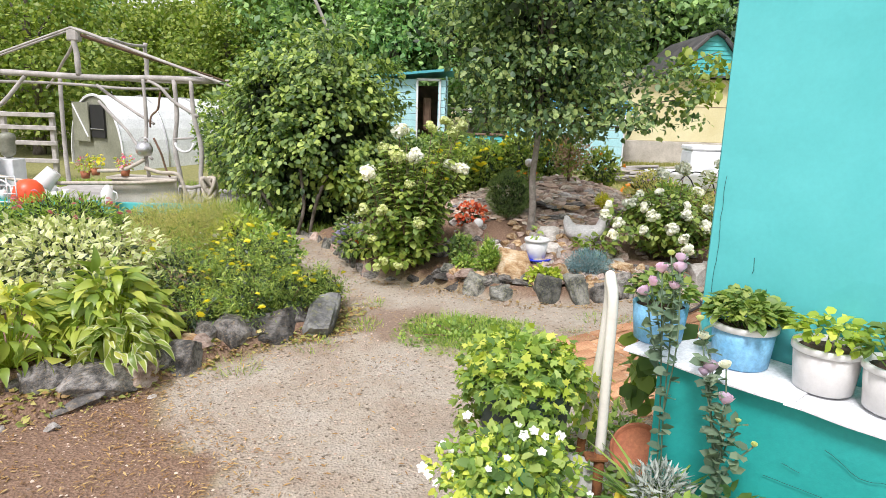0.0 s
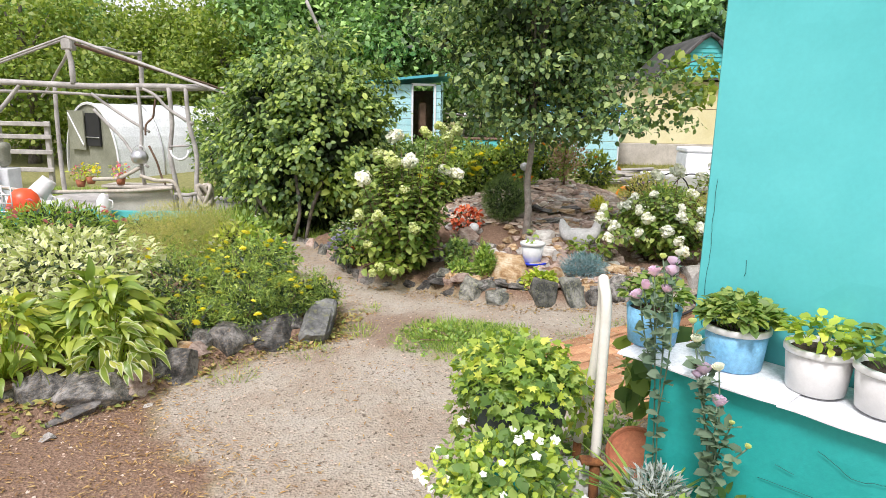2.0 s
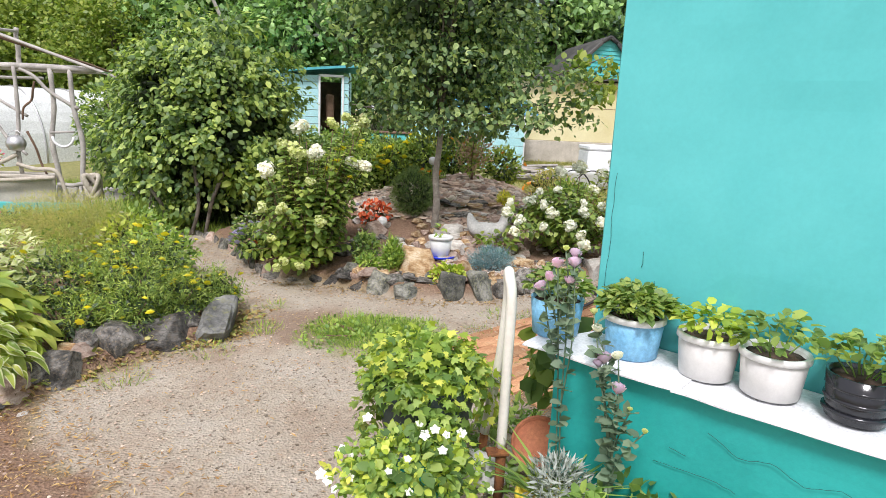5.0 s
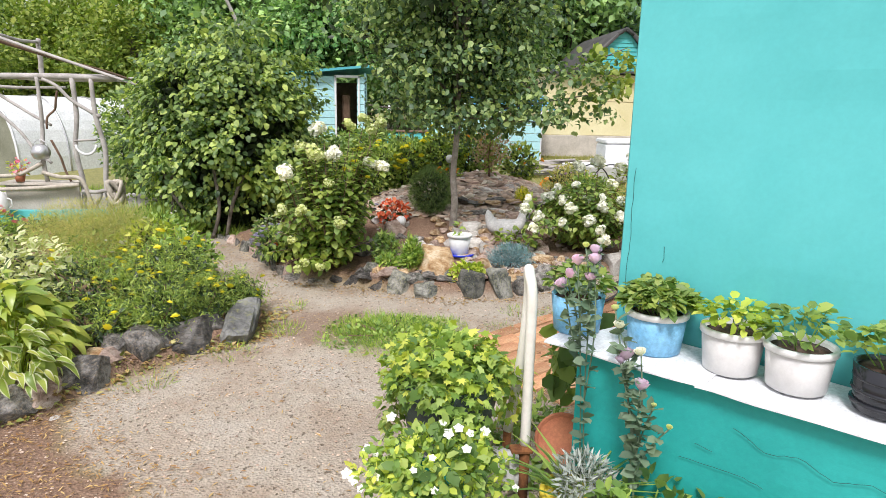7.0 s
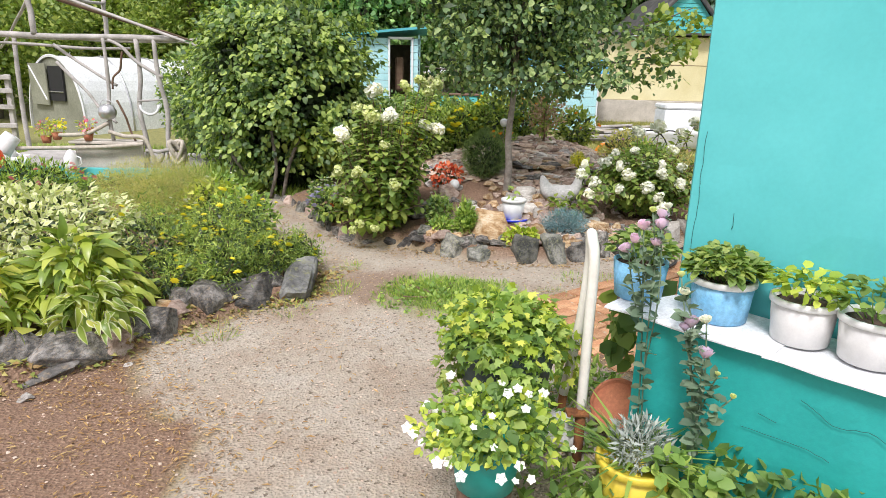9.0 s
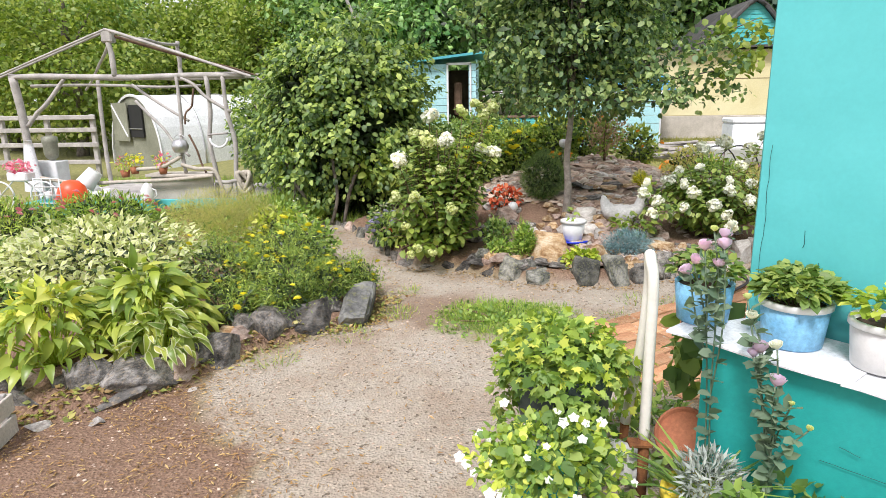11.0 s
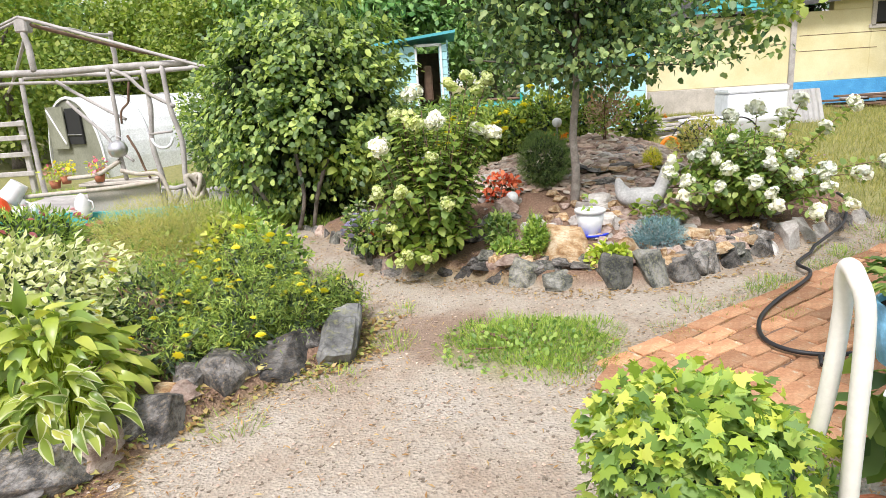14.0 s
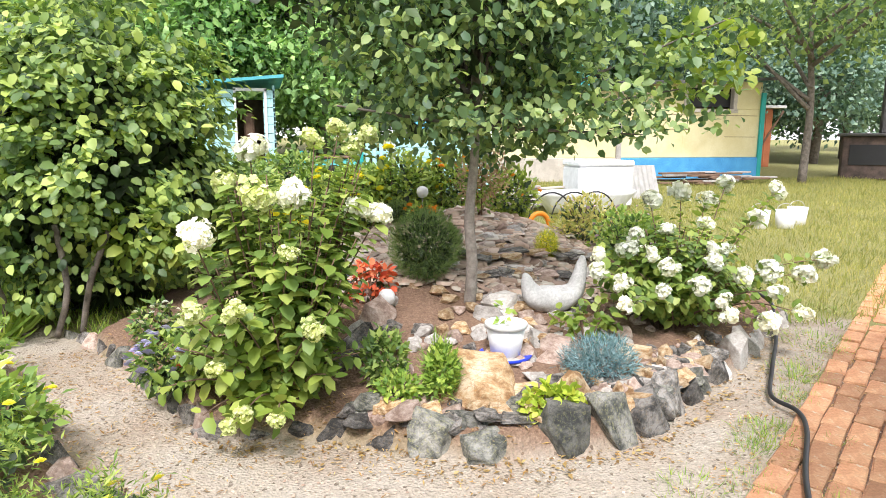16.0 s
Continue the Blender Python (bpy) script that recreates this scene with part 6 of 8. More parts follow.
_bl = scatter("flower", BLOOM, np.array([[0, 0, 0]]), np.array([[1, 0, 0]]), np.array([[0, 0, 1]]), 1.0, [M["white_petal"]])
_rng = random.Random(9)
for k, (x, y, z) in enumerate([(0.02, -0.26, 0.14), (0.06, -0.27, 0.12), (0.11, -0.26, 0.1), (0.27, -0.1, 0.12), (-0.1, -0.25, 0.16), (0.06, -0.02, 0.36), (0.1, 0.03, 0.35), (-0.22, -0.1, 0.22), (-0.2, 0.05, 0.27), (0.2, 0.1, 0.3), (-0.06, -0.15, 0.31), (-0.27, 0.02, 0.18), (0.2, 0.05, 0.32), (-0.12, 0.16, 0.33), (0.0, -0.2, 0.27), (-0.17, -0.18, 0.12)] + [(0.26 * math.sin(2.4 * k) * (0.55 + 0.4 * (k % 3) / 2), -0.23 * math.cos(2.4 * k) * (0.5 + 0.4 * (k % 3) / 2), 0.33 - 0.09 * (k % 3)) for k in range(11)]):
    f = part("flower", _bl, None, t)
    f.matrix_basis = pose(x * 1.04, y * 1.04, max(z, 0.2) + 0.01, _rng.uniform(25, 75), _rng.uniform(-25, 25), _rng.uniform(-40, 40)) @ Matrix.Scale(_rng.uniform(0.026, 0.046), 4)

# ---- yellow pot with silver leaves and long blades ----
t = pot("flower_pot", "yellow plastic pot of silver and strappy leaves", "flower pot", (0.79, 2.29, 0), 0.14, 0.105, 0.22, "yellow_plastic", "yellow_plastic", fill=0.78)
foliage("silver_leaves", 900, (0.02, 0.02, 0.25), (0.11, 0.10, 0.11), 0.042, M["silver"], t, 67, FEATHER, 0.2, -0.5)
rng = np.random.default_rng(6)
n = 46
a = rng.uniform(0, math.tau, n)
tagged(part("strap_leaves", scatter("strap", BLADE, np.stack([0.04 * np.cos(a), 0.04 * np.sin(a), np.full(n, 0.2)], 1), np.stack([np.cos(a), np.sin(a), rng.uniform(-0.1, 0.8, n)], 1), np.tile([0, 0, 1.0], (n, 1)), rng.uniform(0.18, 0.34, n), [M["fern"]]), None, t), kind="stuff")


# ---- lisianthus ----
def rose(seed, mat, r=0.035):
    """A cupped bloom of overlapping petals."""
    rng = np.random.default_rng(seed)
    n = 13
    a = np.arange(n) * 2.4 + rng.uniform(-0.2, 0.2, n)
    lean = 0.12 + 0.75 * np.arange(n) / n
    axis = np.stack([np.cos(a) * lean, np.sin(a) * lean, np.ones(n)], 1)
    up = -np.stack([np.cos(a), np.sin(a), np.zeros(n)], 1)
    petal = ([(0, 0, 0), (0.6, 0.5, 0.1), (1.0, 0.24, 0.0), (1.0, -0.24, 0.0), (0.6, -0.5, 0.1), (0.55, 0, -0.12)], [(0, 5, 1), (1, 5, 2), (2, 5, 3), (3, 5, 4), (4, 5, 0)], None)
    me = scatter("bloom", petal, np.zeros((n, 3)), axis, up, r * 1.6, [M[mat]])
    bm = bmesh.new()
    bm.from_mesh(me)
    bmesh.ops.remove_doubles(bm, verts=bm.verts[:], dist=0.0004)
    bm.to_mesh(me)
    bm.free()
    return me


ROSES = {m: rose(k, m) for k, m in enumerate(("lilac_petal", "white_petal", "cream_petal"))}


def lisianthus(base, tips, seed, label):
    t = thing("lisianthus", label, "flower", base, "lisianthus by the plinth")
    rng = random.Random(seed)
    LP, LA, mains = [], [], []
    for x, y, z, m, r in tips:
        tip = Vector((x, y, z)) - Vector(base)
        if len(mains) < 2:
            line = smooth_line([(rng.uniform(-0.03, 0.03), rng.uniform(-0.03, 0.03), 0), (tip.x * 0.4 + rng.uniform(-0.02, 0.02), tip.y * 0.4, tip.z * 0.5), tuple(tip)], 8)
            mains.append(line)
        else:
            stem = min(mains, key=lambda m: (m[-1] - tip).length)
            fork = stem[rng.randrange(8, 12)]
            line = smooth_line([tuple(fork), tuple(fork.lerp(tip, 0.5) + Vector((rng.uniform(-0.02, 0.02), rng.uniform(-0.02, 0.02), 0.01))), tuple(tip)], 4)
        part("stem", tube_mesh(line, 0.003, 5), M["grey_leaf"], t)
        for q in line[1:-1]:
            for s in range(2):
                a = rng.uniform(0, math.tau)
                LP.append(q)
                LA.append((math.cos(a) - 0.45, math.sin(a) - 0.4, rng.uniform(-0.1, 0.8)))
        f = part("bloom", ROSES[m], None, t, {"lilac_petal": "pale lilac bloom", "white_petal": "white bud", "cream_petal": "greenish bud"}[m])
        f.matrix_basis = Matrix.Translation(tip) @ pose(0, 0, 0, rng.uniform(-25, 25), rng.uniform(-25, 25), rng.uniform(0, 360)) @ Matrix.Scale(r, 4)
    up = np.tile([0, 0, 1.0], (len(LP), 1)) + np.random.default_rng(seed).normal(size=(len(LP), 3)) * 0.4
    tagged(part("leaves", scatter("leaves", ROUND_LEAF, np.array([list(p) for p in LP]), np.array(LA), up, np.random.default_rng(seed).uniform(0.028, 0.062, len(LP)), [M["grey_leaf"]]), None, t), kind="stuff")


lisianthus((0.835, 2.36, 0.0), [(0.783, 2.458, 1.043, "lilac_petal", 0.75), (0.829, 2.424, 1.09, "lilac_petal", 0.7), (0.749, 2.496, 0.947, "lilac_petal", 0.75), (0.754, 2.476, 0.991, "lilac_petal", 0.7), (0.829, 2.409, 1.058, "lilac_petal", 0.75), (0.813, 2.411, 0.993, "lilac_petal", 0.65), (0.801, 2.439, 1.114, "cream_petal", 0.4), (0.85, 2.42, 1.13, "white_petal", 0.45)], 3, "tall lisianthus with pale lilac blooms and grey-green leaves")
lisianthus((0.975, 2.19, 0.0), [(0.892, 2.341, 0.904, "cream_petal", 0.45), (0.961, 2.238, 0.646, "lilac_petal", 0.8), (0.904, 2.328, 0.842, "white_petal", 0.6), (0.926, 2.29, 0.737, "lilac_petal", 0.85), (0.966, 2.261, 0.764, "white_petal", 0.6), (0.91, 2.3, 0.72, "lilac_petal", 0.6), (1.038, 2.155, 0.539, "cream_petal", 0.35), (1.0, 2.2, 0.6, "cream_petal", 0.3)], 5, "drooping lisianthus with lilac blooms and white buds")

# ---- tipped terracotta pot, climbing bean and leafy plants ----
t = pot("clay_pot", "terracotta pot tipped on its side among weeds", "flower pot", (0.93, 2.92, 0.10), 0.115, 0.08, 0.19, "terracotta", "terracotta", fill=0.8)
t.matrix_basis = pose(0.93, 2.86, 0.05, 30, -34, 10)
t = thing("bean_plant", "climbing bean with broad dark leaves beside the plinth", "climbing plant", (0.93, 2.84, 0))
foliage("leaves", 60, (0.0, 0.0, 0.54), (0.12, 0.1, 0.2), 0.10, M["bush"], t, 71, ROUND_LEAF, 0.2, 0.5)
part("stem", stems_mesh([((0, 0, 0), (0.02, 0, 0.68))], 0.006, 5, 0.05, 2), M["bush"], t)
for x, y, s in ((1.02, 2.17, 1), (0.9, 2.12, 2), (1.17, 2.05, 3), (1.32, 1.92, 4)):
    t = thing("leafy_plant", "young leafy green plant at the foot of the plinth", "plant", (x, y, 0), "plants at the plinth")
    foliage("leaves", 120, (0, 0, 0.2), (0.14, 0.13, 0.14), 0.055, M["bush" if s % 2 else "fern"], t, 80 + s, ROUND_LEAF, 0.3, 0.3, floor=0.02)
    part("stem", stems_mesh([((0, 0, 0), (0.01, 0, 0.3))], 0.005, 5, 0.05, s), M["fern"], t)
for x, y, s in ((0.72, 3.1, 1), (0.62, 2.75, 2), (0.85, 3.2, 3), (0.5, 2.35, 4), (0.72, 2.35, 5), (0.45, 3.15, 6), (0.62, 2.2, 7)):
    t = thing("weed_clump", "low clump of green weeds on bare ground", "weeds", (x, y, 0), "weeds by the pots")
    foliage("leaves", 150, (0, 0, 0.04), (0.16, 0.15, 0.11), 0.06, M["fern"], t, 90 + s, LEAF, 0.3, 0.0, floor=0.0)


# ---- flower bed ----
def hosta(label, loc, n, r, seed, mats, leaf=0.165):
    t = thing("hosta", label, "hosta", (loc[0], loc[1], land_z(*loc)), "hostas in the bed")
    rng = np.random.default_rng(seed)
    a = np.arange(n) * 2.39996 + rng.uniform(-0.2, 0.2, n)
    q = np.sqrt((np.arange(n) + 0.5) / n)
    out = np.stack([np.cos(a), np.sin(a), 0 * a], 1)
    P = out * (0.78 * r * q)[:, None] + np.stack([0 * a, 0 * a, 0.05 + r * (1.0 - 0.85 * q ** 2) * rng.uniform(0.65, 1.12, n)], 1)
    axis = out + np.stack([0 * a, 0 * a, 0.9 - 1.5 * q + rng.uniform(-0.3, 0.3, n)], 1) + rng.normal(size=(n, 3)) * 0.42
    up = -out * 0.35 + np.array([0, 0, 1.0]) + rng.normal(size=(n, 3)) * 0.5
    me = scatter("leaf", HOSTA, P, axis, up, leaf * rng.uniform(0.65, 1.3, n), mats)
    me.polygons.foreach_set("use_smooth", np.ones(len(me.polygons), bool))
    tagged(part("leaves", me, None, t), kind="stuff")
    for k in range(0, n, 4):
        part("stalk", stems_mesh([((0, 0, 0), tuple(P[k]))], 0.005, 5, 0.05, k), M["lime"], t)
    return t


hosta("large lime green hosta with arching glossy leaves", (-2.03, 3.84), 420, 0.43, 41, [M["hosta_leaf"], M["hosta_leaf"]], 0.128)
hosta("white-edged hosta drooping over the stones", (-1.86, 3.64), 110, 0.28, 42, [M["hosta_leaf"], M["cream_margin"]], 0.10)
hosta("yellowing hosta clump at the front of the bed", (-2.42, 3.5), 260, 0.40, 43, [M["hosta_leaf"], M["hosta_leaf"]], 0.12)
foliage("yellow_leaves", 70, (-2.42, 3.5, 0.48), (0.2, 0.18, 0.08), 0.1, M["yellow_leaf"], bpy.data.objects["hosta.002"], 49, LEAF, 0.3, 0.1).matrix_parent_inverse = Matrix.Translation((2.42, -3.5, -land_z(-2.42, 3.5)))
hosta("small pale hosta beside the path", (-1.72, 6.2), 60, 0.24, 44, [M["lime"], M["cream_margin"]])


def bush(name, label, category, loc, n, radii, size, mat, seed, shape=LEAF, zc=None, group="", shell=0.4, droop=0.2, flowers=None, nf=0, fsize=0.05, fshape=DAISY, inner=True):
    """A shrub or clump, with its blooms as parts where it has any."""
    t = thing(name, label, category, (loc[0], loc[1], land_z(*loc)), group)
    zc = radii[2] * 0.9 if zc is None else zc
    if name == "marigold":
        crown("leaves", n // 36, 48, (0, 0, zc), radii, 0.045, size, mat, t, seed, shape, 0.15, 0.03)
    else:
        foliage("leaves", n, (0, 0, zc), radii, size, mat, t, seed, shape, shell, droop, floor=0.0)
    # dark-coloured leaves put shade into the heart of the clump
    if inner:
        foliage("inner_leaves", max(40, n // 5), (0, 0, zc * 0.9), tuple(v * 0.75 for v in radii), size * 1.2, M["baked_shade_leaf"], t, seed + 1, LEAF, 0.3, 0.1, floor=0.0)
    rng = random.Random(seed)
    for k in range(5):
        a = rng.uniform(0, math.tau)
        part("stem", stems_mesh([((0.03 * math.cos(a), 0.03 * math.sin(a), 0), (radii[0] * 0.6 * math.cos(a), radii[1] * 0.6 * math.sin(a), zc + radii[2] * 0.5))], 0.006, 5, 0.1, k), M["brown_wood"], t)
    if flowers:
        rr = np.random.default_rng(seed + 2)
        me = scatter("flower", fshape, np.zeros((3, 3)) + np.array([[0, 0, 0], [0, 0, 0.12], [0, 0, 0.22]]), np.array([[1, 0, 0], [0.8, 0.6, 0], [0, 1, 0]]), np.tile([0, 0, 1.0], (3, 1)), np.array([1, 0.75, 0.45]), [M[flowers]])
        P, d = blob_points(nf, (0, 0, zc), tuple(v * 1.13 for v in radii), rr, 0.95)
        for p, q in zip(P, d):
            if q[2] < -0.05:
                p[2] = zc + abs(p[2] - zc) * 0.7
            f = part("flower", me, None, t)
            f.matrix_basis = pose(*p, -35 + rr.uniform(-25, 45), rr.uniform(-30, 30), 0) @ Matrix.Scale(fsize * rr.uniform(0.7, 1.2), 4)
    return t


bush("variegated_shrub", "variegated shrub with cream-edged grey-green leaves", "shrub", (-2.85, 4.75), 3800, (0.82, 0.62, 0.31), 0.064, [M["flax_leaf"], M["cream_margin"]], 101, EDGED, 0.27, shell=0.3)
bush("variegated_shrub", "smaller variegated shrub with cream-edged leaves", "shrub", (-3.9, 4.5), 1000, (0.6, 0.5, 0.28), 0.08, [M["flax_leaf"], M["cream_margin"]], 104, EDGED, 0.24, shell=0.45)
t = thing("airy_seed_plant", "misty yellow-green plant with fine hazy seed heads", "plant", (-2.42, 5.95, land_z(-2.42, 5.95)))
foliage("haze", 32000, (0, 0, 0.38), (0.56, 0.42, 0.28), 0.026, M["haze"], t, 107, NEEDLE, 0.15, -0.5, floor=0.02)
foliage("leaves", 500, (0, 0, 0.14), (0.5, 0.42, 0.2), 0.06, M["fern"], t, 108, LEAF, 0.2, 0.0, floor=0.0)
MAR = dict(flowers="yellow_petal", fshape=DAISY)
bush("marigold", "ferny marigold clump dotted with small yellow flowers", "flower", (-1.48, 4.72), 3580, (0.36, 0.3, 0.24), 0.036, M["marigold_leaf"], 111, FEATHER, 0.16, "marigolds", 0.3, -0.2, nf=22, fsize=0.06, **MAR)
bush("marigold", "ferny marigold clump dotted with small yellow flowers", "flower", (-1.95, 4.75), 3268, (0.36, 0.32, 0.27), 0.036, M["marigold_leaf"], 114, FEATHER, 0.2, "marigolds", 0.3, -0.2, nf=21, fsize=0.06, **MAR)
bush("marigold", "ferny marigold clump dotted with small yellow flowers", "flower", (-1.62, 5.35), 2957, (0.36, 0.32, 0.25), 0.036, M["marigold_leaf"], 117, FEATHER, 0.2, "marigolds", 0.3, -0.2, nf=20, fsize=0.06, **MAR)
bush("marigold", "small marigold clump by the corner slab", "flower", (-1.0, 5.14), 1632, (0.18, 0.2, 0.15), 0.036, M["marigold_leaf"], 120, FEATHER, 0.1, "marigolds", 0.3, -0.2, nf=7, fsize=0.045, **MAR)
bush("marigold", "small marigold clump behind the front boulders", "flower", (-1.2, 4.75), 1632, (0.22, 0.2, 0.17), 0.036, M["marigold_leaf"], 121, FEATHER, 0.1, "marigolds", 0.3, -0.2, nf=9, fsize=0.045, **MAR)
for x, y, sd in ((-1.42, 4.5, 411), (-1.7, 4.28, 413), (-1.18, 5.0, 415)):
    bush("marigold", "low marigold clump just behind the boulders", "flower", (x, y), 1485, (0.24, 0.2, 0.17), 0.036, M["marigold_leaf"], sd, FEATHER, 0.1, "marigolds", 0.3, -0.2, nf=6, fsize=0.06, **MAR)
bush("phlox", "pale green clump with small pale pink flowers", "flower", (-1.95, 6.0), 900, (0.34, 0.3, 0.24), 0.06, M["lime"], 123, LEAF, 0.22, "", 0.3, 0, flowers="white_petal", nf=12, fsize=0.045, fshape=BLOOM)
bush("phlox", "green clump with small yellow and pale flowers", "flower", (-1.65, 5.85), 900, (0.32, 0.3, 0.22), 0.055, M["fern"], 126, LEAF, 0.2, "", 0.3, 0, flowers="yellow_petal", nf=9, fsize=0.04)
bush("phlox", "green clump beside the path in the bed", "flower", (-2.2, 6.9), 900, (0.36, 0.4, 0.2), 0.06, M["fern"], 127, LEAF, 0.18, "", 0.3, 0, flowers="white_petal", nf=7, fsize=0.04, fshape=BLOOM)
for x, y, s, rx in ((-5.02, 6.5, 130, 0.7), (-4.22, 6.9, 133, 0.6), (-6.3, 7.0, 136, 0.7)):
    bush("cosmos", "tall feathery cosmos with bright pink flowers", "flower", (x, y), 2300, (rx, 0.5, 0.24), 0.075, M["grass"], s, FEATHER, 0.22, "cosmos", 0.2, -0.4, flowers="pink_petal", nf=26, fsize=0.085, fshape=DAISY)
for x, y, s, r in ((-3.6, 6.1, 140, 0.5), (-4.8, 4.4, 142, 0.6), (-3.4, 4.15, 144, 0.4), (-2.5, 4.6, 146, 0.4), (-3.4, 7.3, 148, 0.6), (-2.8, 7.0, 150, 0.4), (-4.3, 6.9, 152, 0.6), (-4.1, 5.6, 154, 0.5)):
    bush("bed_plant", "leafy green perennial filling the flower bed", "plant", (x, y), 1200, (r, r * 0.8, 0.13), 0.055, M["bush"] if s % 4 else M["fern"], s, LEAF, 0.12, "bed perennials", 0.3, 0.0)


def grass_clump(label, loc, n, r, hgt, seed, name="grass_clump", mat="grass"):
    t = thing(name, label, "grass", (loc[0], loc[1], land_z(*loc)), "", 0, "stuff")
    rng = np.random.default_rng(seed)
    a, q = rng.uniform(0, math.tau, n), r * np.sqrt(rng.random(n))
    x, y = q * np.cos(a), q * np.sin(a)
    z = land(x + loc[0], y + loc[1]) - land_z(*loc) - 0.01
    axis = np.stack([np.cos(a) * 0.5, np.sin(a) * 0.5, np.ones(n)], 1) + rng.normal(size=(n, 3)) * 0.35
    up = np.stack([np.cos(a), np.sin(a), np.full(n, 0.5)], 1)
    tagged(part("blades", scatter("blades", BLADE, np.stack([x, y, z], 1), axis, up, hgt * rng.uniform(0.5, 1.2, n), [M[mat]]), None, t), kind="stuff")


grass_clump("tall green grass tuft at the foot of the vine", (-2.6, 8.1), 700, 0.42, 0.42, 1)
grass_clump("tall green grass beside the vine", (-3.2, 8.6), 500, 0.4, 0.35, 2)
grass_clump("patch of bright green grass in the gravel", (0.2, 4.66), 3000, 0.36, 0.075, 3, mat="grass")
for x, y, n, r, sd in ((-0.12, 4.78, 700, 0.2, 16), (0.52, 4.78, 600, 0.2, 17), (0.36, 4.4, 700, 0.2, 18), (-0.2, 4.56, 250, 0.2, 19), (0.0, 4.95, 200, 0.2, 12)):
    grass_clump("ragged edge of the grass patch", (x, y), n, r, 0.07, sd)
bush("clover", "low bright clover in the grass patch", "weeds", (0.12, 4.62), 900, (0.5, 0.42, 0.04), 0.03, M["fern"], 39, ROUND_LEAF, 0.015, "", 0.0, -0.1, inner=False)
grass_clump("thin grass at the edge of the patch", (0.3, 4.45), 800, 0.36, 0.07, 13)
for k, (x, y, n, r) in enumerate(((1.2, 5.1, 120, 0.14), (1.9, 5.45, 160, 0.16), (2.7, 6.05, 200, 0.2), (3.3, 6.5, 260, 0.25), (-0.62, 4.75, 160, 0.14), (-0.9, 4.3, 110, 0.15), (-0.6, 5.3, 80, 0.1), (0.72, 3.95, 120, 0.12), (-1.3, 3.9, 110, 0.16), (2.05, 4.5, 200, 0.16), (3.9, 6.9, 300, 0.3))):
    grass_clump("small tuft of weedy grass beside the path", (x, y), n, r, 0.07, 20 + k)


_rng = random.Random(61)
for k in range(26):
    u, v = (_rng.uniform(0.0, 3.9), _rng.uniform(-0.12, 0.02)) if k < 16 else (_rng.uniform(0.2, 3.0), _rng.uniform(0.2, 1.1))
    grass_clump("small green weeds rooted in the paving's joints", (0.45 + 0.818 * u + 0.575 * v, 4.33 + 0.575 * u - 0.818 * v), 70 if k < 16 else 26, 0.11 if k < 16 else 0.05, 0.06, 300 + k, "weed_tuft", "fern")


def lawn():
    rng = np.random.default_rng(31)
    n = 110000
    x, y = rng.uniform(3.0, 14, n), rng.uniform(6.8, 15.8, n)
    keep = (inside_dist(ISLAND, x, y) < -0.05) & ((y - 4.24) - (x - 0.46) * 0.659 > 0.05)
    x2, y2 = rng.uniform(-8, -1.2, 30000), rng.uniform(7.8, 13, 30000)
    k2 = (inside_dist(BED, x2, y2) < -0.05) & (inside_dist(GRAVEL, x2, y2) < -0.05) & (inside_dist(ISLAND, x2, y2) < -0.05) & ~((x2 < -3.4) & (y2 > 9.2) & (y2 < 11.8))
    x, y = np.concatenate([x[keep], x2[k2]]), np.concatenate([y[keep], y2[k2]])
    axis = rng.normal(size=(len(x), 3)) * 0.4 + np.array([0, 0, 1.0])
    up = rng.normal(size=(len(x), 3))
    near = x < 0
    me = scatter("meadow_grass", BLADE, np.stack([x, y, land(x, y) - 0.01], 1)[near], axis[near], up[near], rng.uniform(0.06, 0.16, near.sum()), [M["grass"]])
    tagged(new("meadow_grass", me), "fresh green grass between flower bed and gazebo", "grass", "", "stuff")
    x, y, axis, up = x[~near], y[~near], axis[~near], up[~near]
    me = scatter("lawn_grass", BLADE, np.stack([x, y, land(x, y) - 0.01], 1), axis, up, rng.uniform(0.05, 0.13, len(x)), [M["lawn"]])
    tagged(new("lawn_grass", me), "rough green grass on the ground behind the beds", "grass", "", "stuff")


lawn()


